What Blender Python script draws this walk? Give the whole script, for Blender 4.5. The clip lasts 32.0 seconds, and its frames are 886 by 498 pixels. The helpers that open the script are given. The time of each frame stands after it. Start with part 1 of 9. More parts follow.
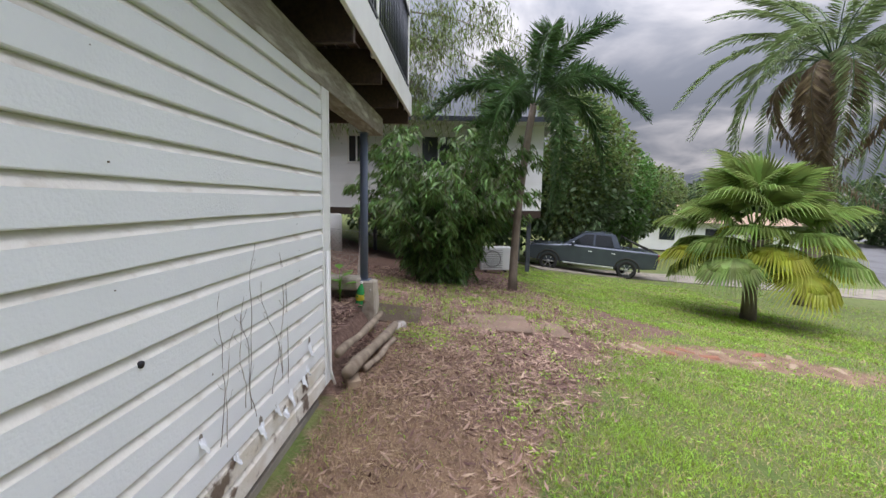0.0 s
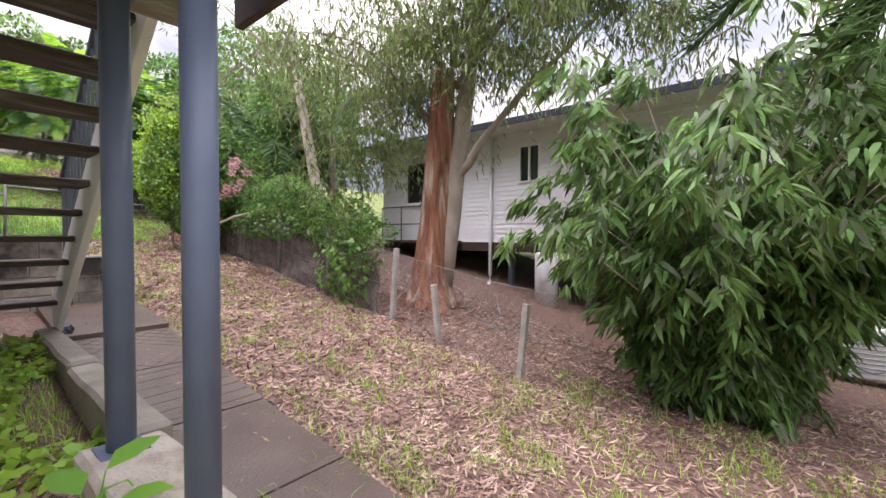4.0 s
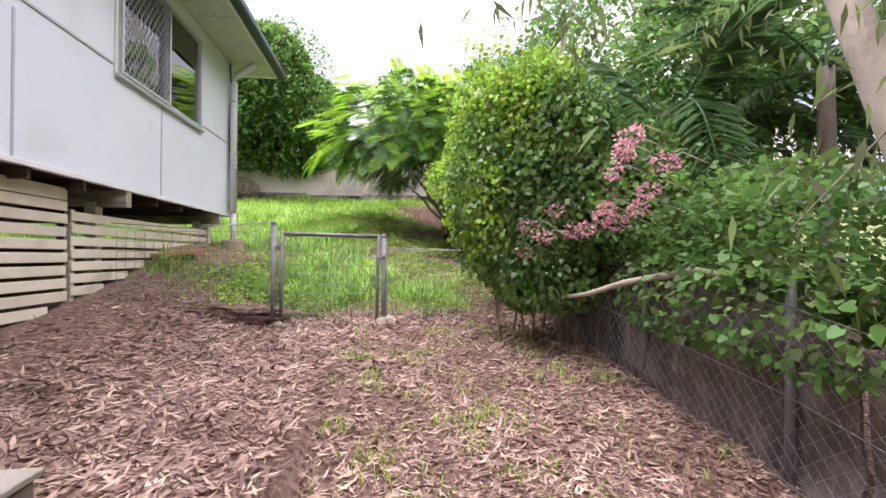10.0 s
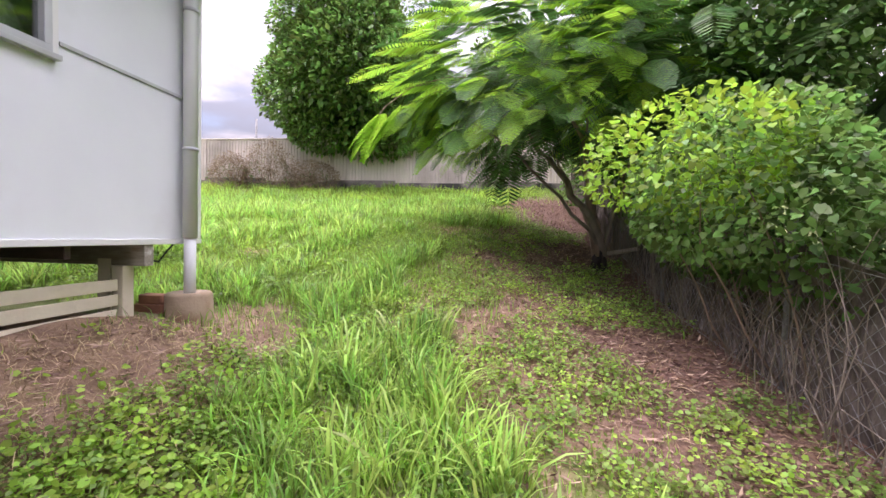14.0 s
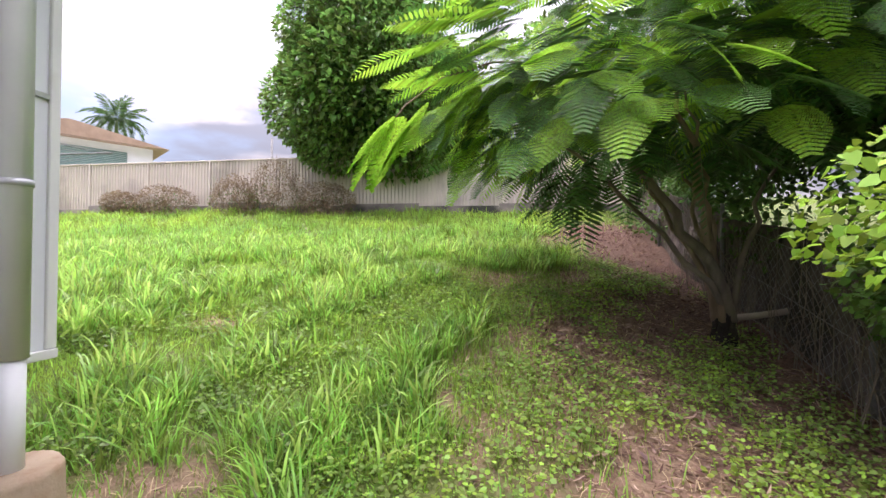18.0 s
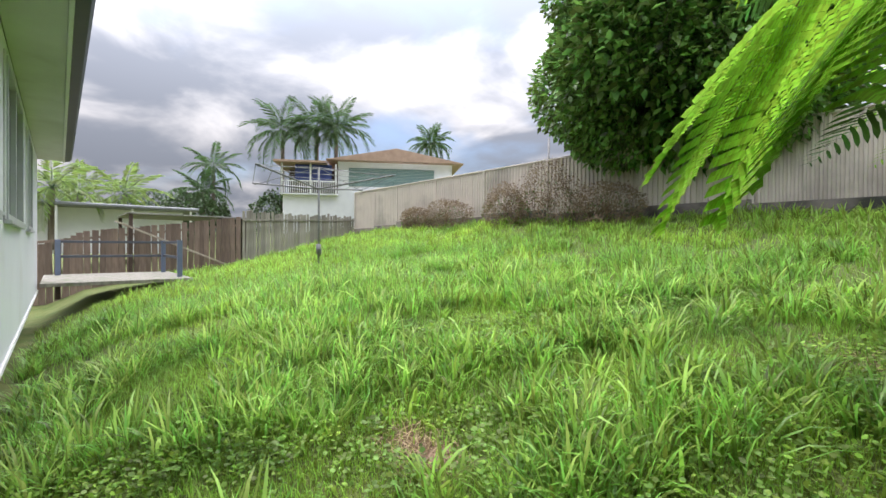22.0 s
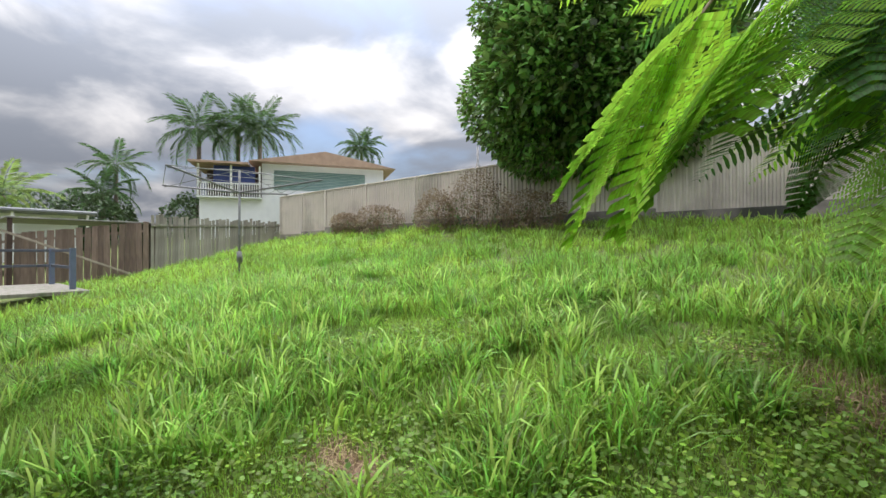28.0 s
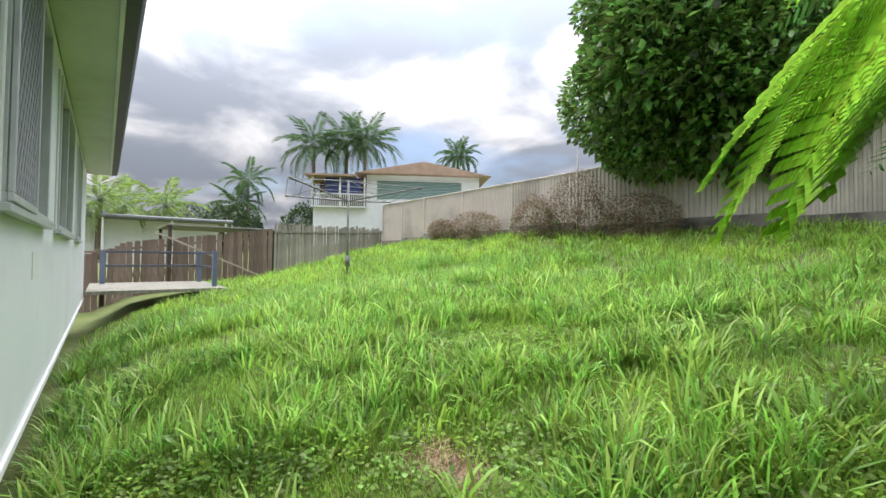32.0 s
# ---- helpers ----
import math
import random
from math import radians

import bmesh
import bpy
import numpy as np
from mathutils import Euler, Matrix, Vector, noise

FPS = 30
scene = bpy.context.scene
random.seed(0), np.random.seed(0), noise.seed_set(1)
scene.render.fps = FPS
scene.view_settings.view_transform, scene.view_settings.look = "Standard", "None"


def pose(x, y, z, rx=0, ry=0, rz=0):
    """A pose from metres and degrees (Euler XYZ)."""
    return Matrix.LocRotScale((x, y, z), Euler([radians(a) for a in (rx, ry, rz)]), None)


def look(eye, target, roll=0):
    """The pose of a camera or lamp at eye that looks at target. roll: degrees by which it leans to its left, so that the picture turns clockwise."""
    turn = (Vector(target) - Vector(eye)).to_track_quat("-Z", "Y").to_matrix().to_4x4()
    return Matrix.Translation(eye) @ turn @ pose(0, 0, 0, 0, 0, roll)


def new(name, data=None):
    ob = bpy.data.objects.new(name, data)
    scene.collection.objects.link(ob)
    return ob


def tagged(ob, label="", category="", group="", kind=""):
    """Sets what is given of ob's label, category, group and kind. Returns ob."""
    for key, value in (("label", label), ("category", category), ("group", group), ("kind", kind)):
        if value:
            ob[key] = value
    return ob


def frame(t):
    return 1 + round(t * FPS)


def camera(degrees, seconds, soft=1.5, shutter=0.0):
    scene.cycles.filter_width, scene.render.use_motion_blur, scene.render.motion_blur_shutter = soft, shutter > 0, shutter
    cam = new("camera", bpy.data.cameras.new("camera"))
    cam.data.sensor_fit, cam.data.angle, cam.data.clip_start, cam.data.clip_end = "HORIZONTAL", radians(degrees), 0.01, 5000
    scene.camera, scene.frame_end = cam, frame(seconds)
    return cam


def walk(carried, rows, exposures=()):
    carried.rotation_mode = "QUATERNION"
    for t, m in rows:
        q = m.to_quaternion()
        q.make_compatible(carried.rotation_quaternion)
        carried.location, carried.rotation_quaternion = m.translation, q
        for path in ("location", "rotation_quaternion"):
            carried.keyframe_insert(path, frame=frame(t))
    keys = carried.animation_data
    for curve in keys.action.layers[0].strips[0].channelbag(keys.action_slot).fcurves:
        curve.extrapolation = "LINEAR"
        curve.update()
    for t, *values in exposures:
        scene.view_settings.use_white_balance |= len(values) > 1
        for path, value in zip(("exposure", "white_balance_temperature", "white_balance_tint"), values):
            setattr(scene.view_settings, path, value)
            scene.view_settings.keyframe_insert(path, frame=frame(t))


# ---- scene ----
cam = camera(93.0, 32.0)
PATH = [
    (0, (-2.915, -1.008, 1.274), (-0.929, -0.93, 1.046), 1.1),
    (0.5, (-2.487, -1.008, 1.26), (-0.51, -1.21, 1.032), 1.3),
    (1, (-1.929, -1.085, 1.201), (0.036, -1.39, 0.986), 1.3),
    (1.5, (-1.422, -1.218, 1.193), (0.553, -1.46, 0.996), 1.3),
    (2, (-0.733, -1.203, 1.168), (1.257, -1.293, 0.988), 1.1),
    (2.5, (-0.094, -1.173, 1.135), (1.892, -0.995, 0.988), 0.9),
    (3, (0.505, -1.169, 1.091), (2.435, -0.656, 0.98), 0.8),
    (3.5, (1.081, -1.16, 1.065), (2.866, -0.262, 0.99), 0.7),
    (4, (1.543, -1.137, 1.15), (3.08, 0.141, 1.091), 0.3),
    (4.5, (2.177, -1.134, 1.226), (3.369, 0.472, 1.199), -1.1),
    (6.5, (2.979, 0.231, 1.227), (3.349, 2.193, 1.12), 0.4),
    (7, (3.008, 0.69, 1.271), (3.348, 2.657, 1.145), 0.3),
    (7.5, (3.041, 1.221, 1.369), (3.351, 3.194, 1.261), 0.2),
    (8, (2.981, 1.734, 1.478), (3.268, 3.713, 1.431), 0.2),
    (8.5, (3.015, 2.291, 1.485), (3.294, 4.272, 1.503), -0.1),
    (9, (3.077, 2.812, 1.542), (3.338, 4.794, 1.601), -0.1),
    (9.5, (3.112, 3.335, 1.609), (3.398, 5.314, 1.661), -0.3),
    (10, (3.386, 4.017, 1.684), (3.643, 6.0, 1.718), -0.1),
    (10.5, (3.466, 4.712, 1.811), (3.666, 6.702, 1.833), -0.0),
    (11, (3.622, 5.394, 1.939), (3.729, 7.391, 1.959), 0.5),
    (11.5, (3.555, 6.037, 2.008), (3.569, 8.036, 2.054), 0.7),
    (12, (3.569, 6.621, 2.109), (3.501, 8.619, 2.169), 0.7),
    (12.5, (3.575, 7.061, 2.319), (3.472, 9.058, 2.359), 1.2),
    (13, (3.522, 7.543, 2.453), (3.366, 9.537, 2.458), 1.4),
    (13.5, (3.422, 7.993, 2.508), (3.248, 9.985, 2.476), 1.2),
    (14, (3.355, 8.246, 2.479), (3.108, 10.23, 2.42), 1.3),
    (14.5, (3.317, 8.262, 2.513), (2.967, 10.229, 2.425), 1.4),
    (15, (3.298, 8.235, 2.502), (2.82, 10.174, 2.395), 1.3),
    (15.5, (3.16, 8.291, 2.498), (2.582, 10.203, 2.395), 1.1),
    (17.5, (2.81, 9.689, 2.754), (2.389, 11.644, 2.769), 0.5),
    (18, (2.882, 10.104, 2.894), (2.524, 12.071, 2.908), 0.7),
    (18.5, (2.788, 10.542, 2.962), (2.421, 12.508, 2.967), 0.4),
    (19, (2.711, 10.969, 3.064), (2.232, 12.911, 3.068), 0.6),
    (19.5, (2.529, 11.473, 3.166), (1.849, 13.353, 3.173), 0.3),
    (20, (2.38, 11.656, 3.211), (1.482, 13.443, 3.217), 0.3),
    (20.5, (2.349, 11.75, 3.262), (1.245, 13.418, 3.26), 0.3),
    (21, (2.252, 11.914, 3.275), (0.986, 13.462, 3.263), 0.4),
    (21.5, (2.113, 12.011, 3.311), (0.726, 13.452, 3.294), 0.3),
    (22, (2.009, 12.079, 3.341), (0.531, 13.428, 3.326), 0.4),
    (22.5, (1.904, 12.121, 3.342), (0.358, 13.389, 3.333), 0.4),
    (23, (1.89, 12.156, 3.345), (0.279, 13.342, 3.339), 0.2),
    (23.5, (1.927, 12.083, 3.35), (0.267, 13.198, 3.345), 0.3),
    (24, (1.894, 12.058, 3.341), (0.194, 13.112, 3.337), 0.1),
    (24.5, (1.912, 12.055, 3.337), (0.196, 13.082, 3.331), -0.1),
    (25, (1.92, 12.066, 3.345), (0.223, 13.125, 3.333), -0.1),
    (25.5, (1.947, 12.103, 3.348), (0.31, 13.251, 3.334), -0.2),
    (27.5, (2.008, 12.07, 3.357), (0.686, 13.571, 3.363), 0.1),
    (28, (2.036, 12.1, 3.367), (0.793, 13.667, 3.377), -0.0),
    (28.5, (2.099, 12.15, 3.381), (0.997, 13.819, 3.389), -0.0),
    (29, (2.159, 12.124, 3.385), (1.247, 13.904, 3.385), 0.1),
    (29.5, (2.148, 12.15, 3.41), (1.417, 14.012, 3.41), 0.7),
    (30, (2.07, 12.164, 3.423), (1.401, 14.049, 3.427), 0.8),
    (30.5, (2.045, 12.166, 3.399), (1.277, 14.013, 3.417), 0.7),
    (31, (2.031, 12.117, 3.366), (1.04, 13.853, 3.403), 0.9),
    (31.5, (2.007, 12.119, 3.339), (0.733, 13.659, 3.386), 1.0),
    (32, (1.956, 12.089, 3.335), (0.397, 13.342, 3.378), 0.8),
]
EXPOSURES = [   # seconds, stops, kelvin, tint
    (0, 1.2, 6400, 17), (1, 1.27, 6450, 17), (2, 1.52, 6550, 19), (4, 2.1, 6600, 25), (7, 2.35, 6600, 26), (9, 2.22, 6600, 26), (12, 2.28, 6600, 30), (13, 2.15, 6600, 32),
    (15, 2.2, 6600, 31), (18, 2.1, 6600, 28), (19, 2.1, 6600, 24), (21, 1.85, 6550, 18), (23, 1.46, 6450, 13), (25, 1.40, 6400, 12), (28, 1.42, 6550, 13), (29, 1.5, 6550, 15), (30, 1.8, 6600, 18), (32, 1.62, 6500, 13)]
walk(cam, [(t, look(eye, goal, roll)) for t, eye, goal, roll in PATH], EXPOSURES)

# ---- world, sun ----
SUN_EL, SUN_AZ = 62.0, 168.0      # degrees; azimuth from +x towards +y


def make_world():
    w = bpy.data.worlds.new("world")
    w.use_nodes = True
    scene.world = w
    nt = w.node_tree
    nt.nodes.clear()
    L = nt.links.new
    out = nt.nodes.new("ShaderNodeOutputWorld")
    bg = nt.nodes.new("ShaderNodeBackground")
    sky = nt.nodes.new("ShaderNodeTexSky")
    sky.sky_type = "NISHITA"
    sky.sun_disc = False
    sky.sun_elevation, sky.sun_rotation = radians(SUN_EL), radians(90 - SUN_AZ)
    co = nt.nodes.new("ShaderNodeTexCoord")
    # clouds lie on a flat layer: divide by height
    sep = nt.nodes.new("ShaderNodeSeparateXYZ")
    L(co.outputs["Generated"], sep.inputs[0])
    add = nt.nodes.new("ShaderNodeMath")
    add.operation = "ADD"
    add.inputs[1].default_value = 0.22
    mx = nt.nodes.new("ShaderNodeMath")
    mx.operation = "MAXIMUM"
    mx.inputs[1].default_value = 0.0
    L(sep.outputs["Z"], mx.inputs[0])
    L(mx.outputs[0], add.inputs[0])
    div = nt.nodes.new("ShaderNodeVectorMath")
    div.operation = "DIVIDE"
    comb = nt.nodes.new("ShaderNodeCombineXYZ")
    for k in ("X", "Y", "Z"):
        L(add.outputs[0], comb.inputs[k])
    L(co.outputs["Generated"], div.inputs[0])
    L(comb.outputs[0], div.inputs[1])

    def cloud(scale, detail, lo, hi, dist):
        n = nt.nodes.new("ShaderNodeTexNoise")
        n.inputs["Scale"].default_value = scale
        n.inputs["Detail"].default_value = detail
        n.inputs["Distortion"].default_value = dist
        L(div.outputs[0], n.inputs["Vector"])
        r = nt.nodes.new("ShaderNodeMapRange")
        r.interpolation_type = "SMOOTHSTEP"
        r.inputs["From Min"].default_value, r.inputs["From Max"].default_value = lo, hi
        L(n.outputs["Fac"], r.inputs["Value"])
        return r.outputs[0]

    cover = cloud(1.1, 6, 0.30, 0.50, 0.3)
    dark = cloud(1.5, 7, 0.31, 0.57, 0.35)
    tone = nt.nodes.new("ShaderNodeMix")
    tone.data_type = "RGBA"
    tone.inputs[6].default_value = (7.6, 7.6, 7.6, 1)
    tone.inputs[7].default_value = (2.6, 2.9, 3.4, 1)
    L(dark, tone.inputs[0])
    mix = nt.nodes.new("ShaderNodeMix")
    mix.data_type = "RGBA"
    L(cover, mix.inputs[0])
    L(sky.outputs[0], mix.inputs[6])
    L(tone.outputs[2], mix.inputs[7])
    # an overcast sky grows brighter towards the zenith
    zen = nt.nodes.new("ShaderNodeMath")
    zen.operation = "MULTIPLY_ADD"
    zen.inputs[1].default_value, zen.inputs[2].default_value = 3.1, 0.30
    sq = nt.nodes.new("ShaderNodeMath")
    sq.operation = "POWER"
    sq.inputs[1].default_value = 2.0
    L(mx.outputs[0], sq.inputs[0])
    L(sq.outputs[0], zen.inputs[0])
    vm = nt.nodes.new("ShaderNodeVectorMath")
    vm.operation = "SCALE"
    L(mix.outputs[2], vm.inputs[0])
    L(zen.outputs[0], vm.inputs["Scale"])
    L(vm.outputs[0], bg.inputs[0])
    bg.inputs[1].default_value = 0.1
    L(bg.outputs[0], out.inputs[0])


make_world()
sun = new("sun", bpy.data.lights.new("sun", "SUN"))
sun.data.energy, sun.data.angle, sun.data.color = 0.9, radians(60), (1.0, 0.975, 0.94)
_a, _e = radians(SUN_AZ), radians(SUN_EL)
sun.matrix_world = look((math.cos(_a) * math.cos(_e) * 60, math.sin(_a) * math.cos(_e) * 60, math.sin(_e) * 60), (0, 0, 0))

# ---- materials ----


def material(name, a, b=None, scale=6.0, rough=0.7, bump=0.2, bscale=None, metal=0.0, detail=8.0, stain=None, stain_scale=0.9, stain_at=(0.52, 0.7),
             spec=0.4, vary=0.0, island=0.0, coords="Object", stretch=(1, 1, 1), trans=0.0, dist=0.01):
    """Two tones by noise, a second tone of stains at a larger scale, fine relief, and a random tone by object or island."""
    m = bpy.data.materials.new(name)
    m.use_nodes = True
    nt = m.node_tree
    L = nt.links.new
    bs = nt.nodes["Principled BSDF"]
    co = nt.nodes.new("ShaderNodeTexCoord")
    mp = nt.nodes.new("ShaderNodeMapping")
    mp.inputs["Scale"].default_value = stretch
    if coords == "World":
        geo = nt.nodes.new("ShaderNodeNewGeometry")
        L(geo.outputs["Position"], mp.inputs[0])
    else:
        L(co.outputs[coords], mp.inputs[0])
    b = b or tuple(c * 0.8 for c in a)
    n1 = nt.nodes.new("ShaderNodeTexNoise")
    n1.inputs["Scale"].default_value, n1.inputs["Detail"].default_value = scale, detail
    L(mp.outputs[0], n1.inputs["Vector"])
    rp = nt.nodes.new("ShaderNodeMapRange")
    rp.inputs["From Min"].default_value, rp.inputs["From Max"].default_value = 0.3, 0.7
    L(n1.outputs["Fac"], rp.inputs["Value"])
    mix = nt.nodes.new("ShaderNodeMix")
    mix.data_type = "RGBA"
    mix.inputs[6].default_value, mix.inputs[7].default_value = (*a, 1), (*b, 1)
    L(rp.outputs[0], mix.inputs[0])
    col = mix.outputs[2]
    if stain:
        n2 = nt.nodes.new("ShaderNodeTexNoise")
        n2.inputs["Scale"].default_value, n2.inputs["Detail"].default_value = stain_scale, 6
        L(mp.outputs[0], n2.inputs["Vector"])
        r2 = nt.nodes.new("ShaderNodeMapRange")
        r2.inputs["From Min"].default_value, r2.inputs["From Max"].default_value = stain_at
        L(n2.outputs["Fac"], r2.inputs["Value"])
        m2 = nt.nodes.new("ShaderNodeMix")
        m2.data_type = "RGBA"
        m2.inputs[7].default_value = (*stain, 1)
        L(r2.outputs[0], m2.inputs[0])
        L(col, m2.inputs[6])
        col = m2.outputs[2]
    if vary or island:
        hs = nt.nodes.new("ShaderNodeHueSaturation")
        rr = nt.nodes.new("ShaderNodeMapRange")
        amount = vary or island
        rr.inputs["To Min"].default_value, rr.inputs["To Max"].default_value = 1 - amount, 1 + amount
        if vary:
            oi = nt.nodes.new("ShaderNodeObjectInfo")
            L(oi.outputs["Random"], rr.inputs["Value"])
        else:
            ge = nt.nodes.new("ShaderNodeNewGeometry")
            L(ge.outputs["Random Per Island"], rr.inputs["Value"])
            hr = nt.nodes.new("ShaderNodeMapRange")
            hr.inputs["To Min"].default_value, hr.inputs["To Max"].default_value = 0.5 - 0.04 * island, 0.5 + 0.05 * island
            L(ge.outputs["Random Per Island"], hr.inputs["Value"])
            L(hr.outputs[0], hs.inputs["Hue"])
        L(rr.outputs[0], hs.inputs["Value"])
        L(col, hs.inputs["Color"])
        col = hs.outputs[0]
    L(col, bs.inputs["Base Color"])
    bs.inputs["Roughness"].default_value, bs.inputs["Metallic"].default_value = rough, metal
    bs.inputs["Specular IOR Level"].default_value = spec
    if bump:
        n3 = nt.nodes.new("ShaderNodeTexNoise")
        n3.inputs["Scale"].default_value, n3.inputs["Detail"].default_value = bscale or scale * 5, 6
        L(mp.outputs[0], n3.inputs["Vector"])
        bp = nt.nodes.new("ShaderNodeBump")
        bp.inputs["Strength"].default_value, bp.inputs["Distance"].default_value = bump, dist
        L(n3.outputs["Fac"], bp.inputs["Height"])
        L(bp.outputs[0], bs.inputs["Normal"])
    if trans:
        tr = nt.nodes.new("ShaderNodeBsdfTranslucent")
        hv = nt.nodes.new("ShaderNodeHueSaturation")
        hv.inputs["Saturation"].default_value, hv.inputs["Value"].default_value = 1.0, 1.8
        L(col, hv.inputs["Color"])
        L(hv.outputs[0], tr.inputs["Color"])
        ms = nt.nodes.new("ShaderNodeMixShader")
        ms.inputs[0].default_value = trans
        out = nt.nodes["Material Output"]
        L(bs.outputs[0], ms.inputs[1])
        L(tr.outputs[0], ms.inputs[2])
        L(ms.outputs[0], out.inputs["Surface"])
    return m


WHITE = material("white_paint", (0.80, 0.80, 0.78), (0.72, 0.72, 0.70), 3, 0.5, 0.15, 60, stain=(0.50, 0.47, 0.40), stain_scale=2.2, stain_at=(0.62, 0.95), vary=0.03)
BOARD = material("weatherboard_paint", (0.79, 0.81, 0.83), (0.73, 0.75, 0.77), 2.0, 0.5, 0.2, 90, stain=(0.42, 0.36, 0.28), stain_scale=3.5, stain_at=(0.66, 0.86), vary=0.025)
PEELING = material("peeling_paint", (0.76, 0.74, 0.68), (0.60, 0.54, 0.44), 9, 0.75, 0.6, 40, stain=(0.16, 0.12, 0.09), stain_scale=7.0, stain_at=(0.56, 0.62), vary=0.08)
FIBRO = material("fibro_paint", (0.78, 0.80, 0.835), (0.73, 0.75, 0.785), 1.5, 0.42, 0.06, 80, stain=(0.62, 0.61, 0.58), stain_scale=1.1, stain_at=(0.55, 0.9))
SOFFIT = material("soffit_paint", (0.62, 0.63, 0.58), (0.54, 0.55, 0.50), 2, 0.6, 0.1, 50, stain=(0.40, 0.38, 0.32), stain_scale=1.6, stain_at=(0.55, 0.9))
CREAM = material("cream_paint", (0.72, 0.66, 0.52), (0.62, 0.55, 0.42), 4, 0.6, 0.25, 40, stain=(0.30, 0.24, 0.17), stain_scale=3, stain_at=(0.58, 0.85), vary=0.06)
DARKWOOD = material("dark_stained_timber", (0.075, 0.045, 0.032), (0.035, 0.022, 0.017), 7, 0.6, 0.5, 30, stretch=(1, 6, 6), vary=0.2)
BEAMWOOD = material("weathered_beam", (0.36, 0.33, 0.28), (0.22, 0.19, 0.155), 8, 0.75, 0.5, 35, stretch=(1, 5, 5), stain=(0.58, 0.56, 0.50), stain_scale=3)
TIMBER = material("grey_timber", (0.33, 0.27, 0.20), (0.19, 0.145, 0.105), 9, 0.85, 0.7, 30, stretch=(1, 1, 0.25), vary=0.2)
PALING = material("weathered_paling", (0.34, 0.32, 0.27), (0.20, 0.18, 0.145), 5, 0.85, 0.6, 30, stretch=(3, 3, 0.4), stain=(0.16, 0.19, 0.10), stain_scale=1.2, vary=0.22)
BROWNPALING = material("brown_paling", (0.23, 0.165, 0.13), (0.13, 0.09, 0.07), 5, 0.85, 0.6, 30, stretch=(3, 3, 0.4), stain=(0.25, 0.22, 0.18), stain_scale=1.2, vary=0.25)
POSTBLUE = material("grey_blue_enamel", (0.135, 0.165, 0.235), (0.11, 0.135, 0.195), 6, 0.42, 0.08, 60, stain=(0.22, 0.23, 0.25), stain_scale=6, stain_at=(0.66, 0.8))
RAILGREY = material("grey_rail_paint", (0.075, 0.085, 0.105), (0.055, 0.06, 0.075), 8, 0.45, 0.1, 60)
GALV = material("galvanised_steel", (0.25, 0.25, 0.25), (0.17, 0.165, 0.16), 14, 0.6, 0.2, 80, metal=0.25)
PIPEWHITE = material("white_pvc", (0.70, 0.71, 0.71), (0.62, 0.63, 0.63), 3, 0.35, 0.04, 50)
GUTTER = material("dark_gutter", (0.035, 0.042, 0.055), (0.025, 0.03, 0.04), 5, 0.4, 0.05, 40)
CONCRETE = material("concrete", (0.33, 0.295, 0.24), (0.22, 0.195, 0.155), 5, 0.9, 0.5, 55, stain=(0.13, 0.115, 0.095), stain_scale=1.8, stain_at=(0.5, 0.75), coords="World")
PATHCON = material("damp_path_concrete", (0.115, 0.08, 0.06), (0.06, 0.041, 0.032), 3, 0.36, 0.5, 60, stain=(0.17, 0.13, 0.10), stain_scale=1.5, stain_at=(0.5, 0.75), coords="World")
BLOCK = material("concrete_block", (0.36, 0.315, 0.25), (0.25, 0.215, 0.17), 4, 0.95, 0.6, 70, stain=(0.045, 0.040, 0.036), stain_scale=2.4, stain_at=(0.46, 0.62), coords="World", vary=0.12)
MORTAR = material("mortar", (0.30, 0.27, 0.225), (0.20, 0.18, 0.15), 9, 0.95, 0.5, 60)
BASECON = material("pipe_base_concrete", (0.38, 0.29, 0.20), (0.29, 0.215, 0.145), 7, 0.9, 0.5, 60, stain=(0.24, 0.12, 0.06), stain_scale=3)
GLASS = material("window_glass", (0.02, 0.025, 0.03), (0.03, 0.035, 0.04), 1, 0.04, 0.0, spec=0.8)
ALU = material("aluminium", (0.56, 0.57, 0.58), (0.48, 0.49, 0.50), 6, 0.42, 0.05, 60, metal=0.35)
MESHGREY = material("security_mesh", (0.42, 0.43, 0.44), (0.34, 0.35, 0.36), 6, 0.5, 0.0, metal=0.2)
CURTAIN = material("curtain_cloth", (0.46, 0.44, 0.41), (0.34, 0.325, 0.30), 8, 0.9, 0.1, 60)
BLACKPL = material("black_plastic", (0.012, 0.012, 0.018), (0.02, 0.02, 0.028), 5, 0.45, 0.1, 40, stain=(0.05, 0.05, 0.055), stain_scale=4)
ROOF = material("grey_roof_iron", (0.22, 0.23, 0.24), (0.16, 0.165, 0.17), 2, 0.5, 0.1, 30, metal=0.2)
NROOF = material("neighbour_roof", (0.30, 0.29, 0.28), (0.2, 0.19, 0.18), 2, 0.6, 0.1, 30, stain=(0.10, 0.09, 0.08), stain_scale=0.8)
NWALL = material("neighbour_boards", (0.78, 0.79, 0.79), (0.72, 0.73, 0.73), 2, 0.5, 0.1, 60, vary=0.02)
TANROOF = material("tan_tile_roof", (0.42, 0.29, 0.21), (0.33, 0.22, 0.16), 3, 0.7, 0.2, 30)
GREENBAND = material("green_louvre", (0.20, 0.30, 0.27), (0.15, 0.24, 0.215), 3, 0.4, 0.05, 20)
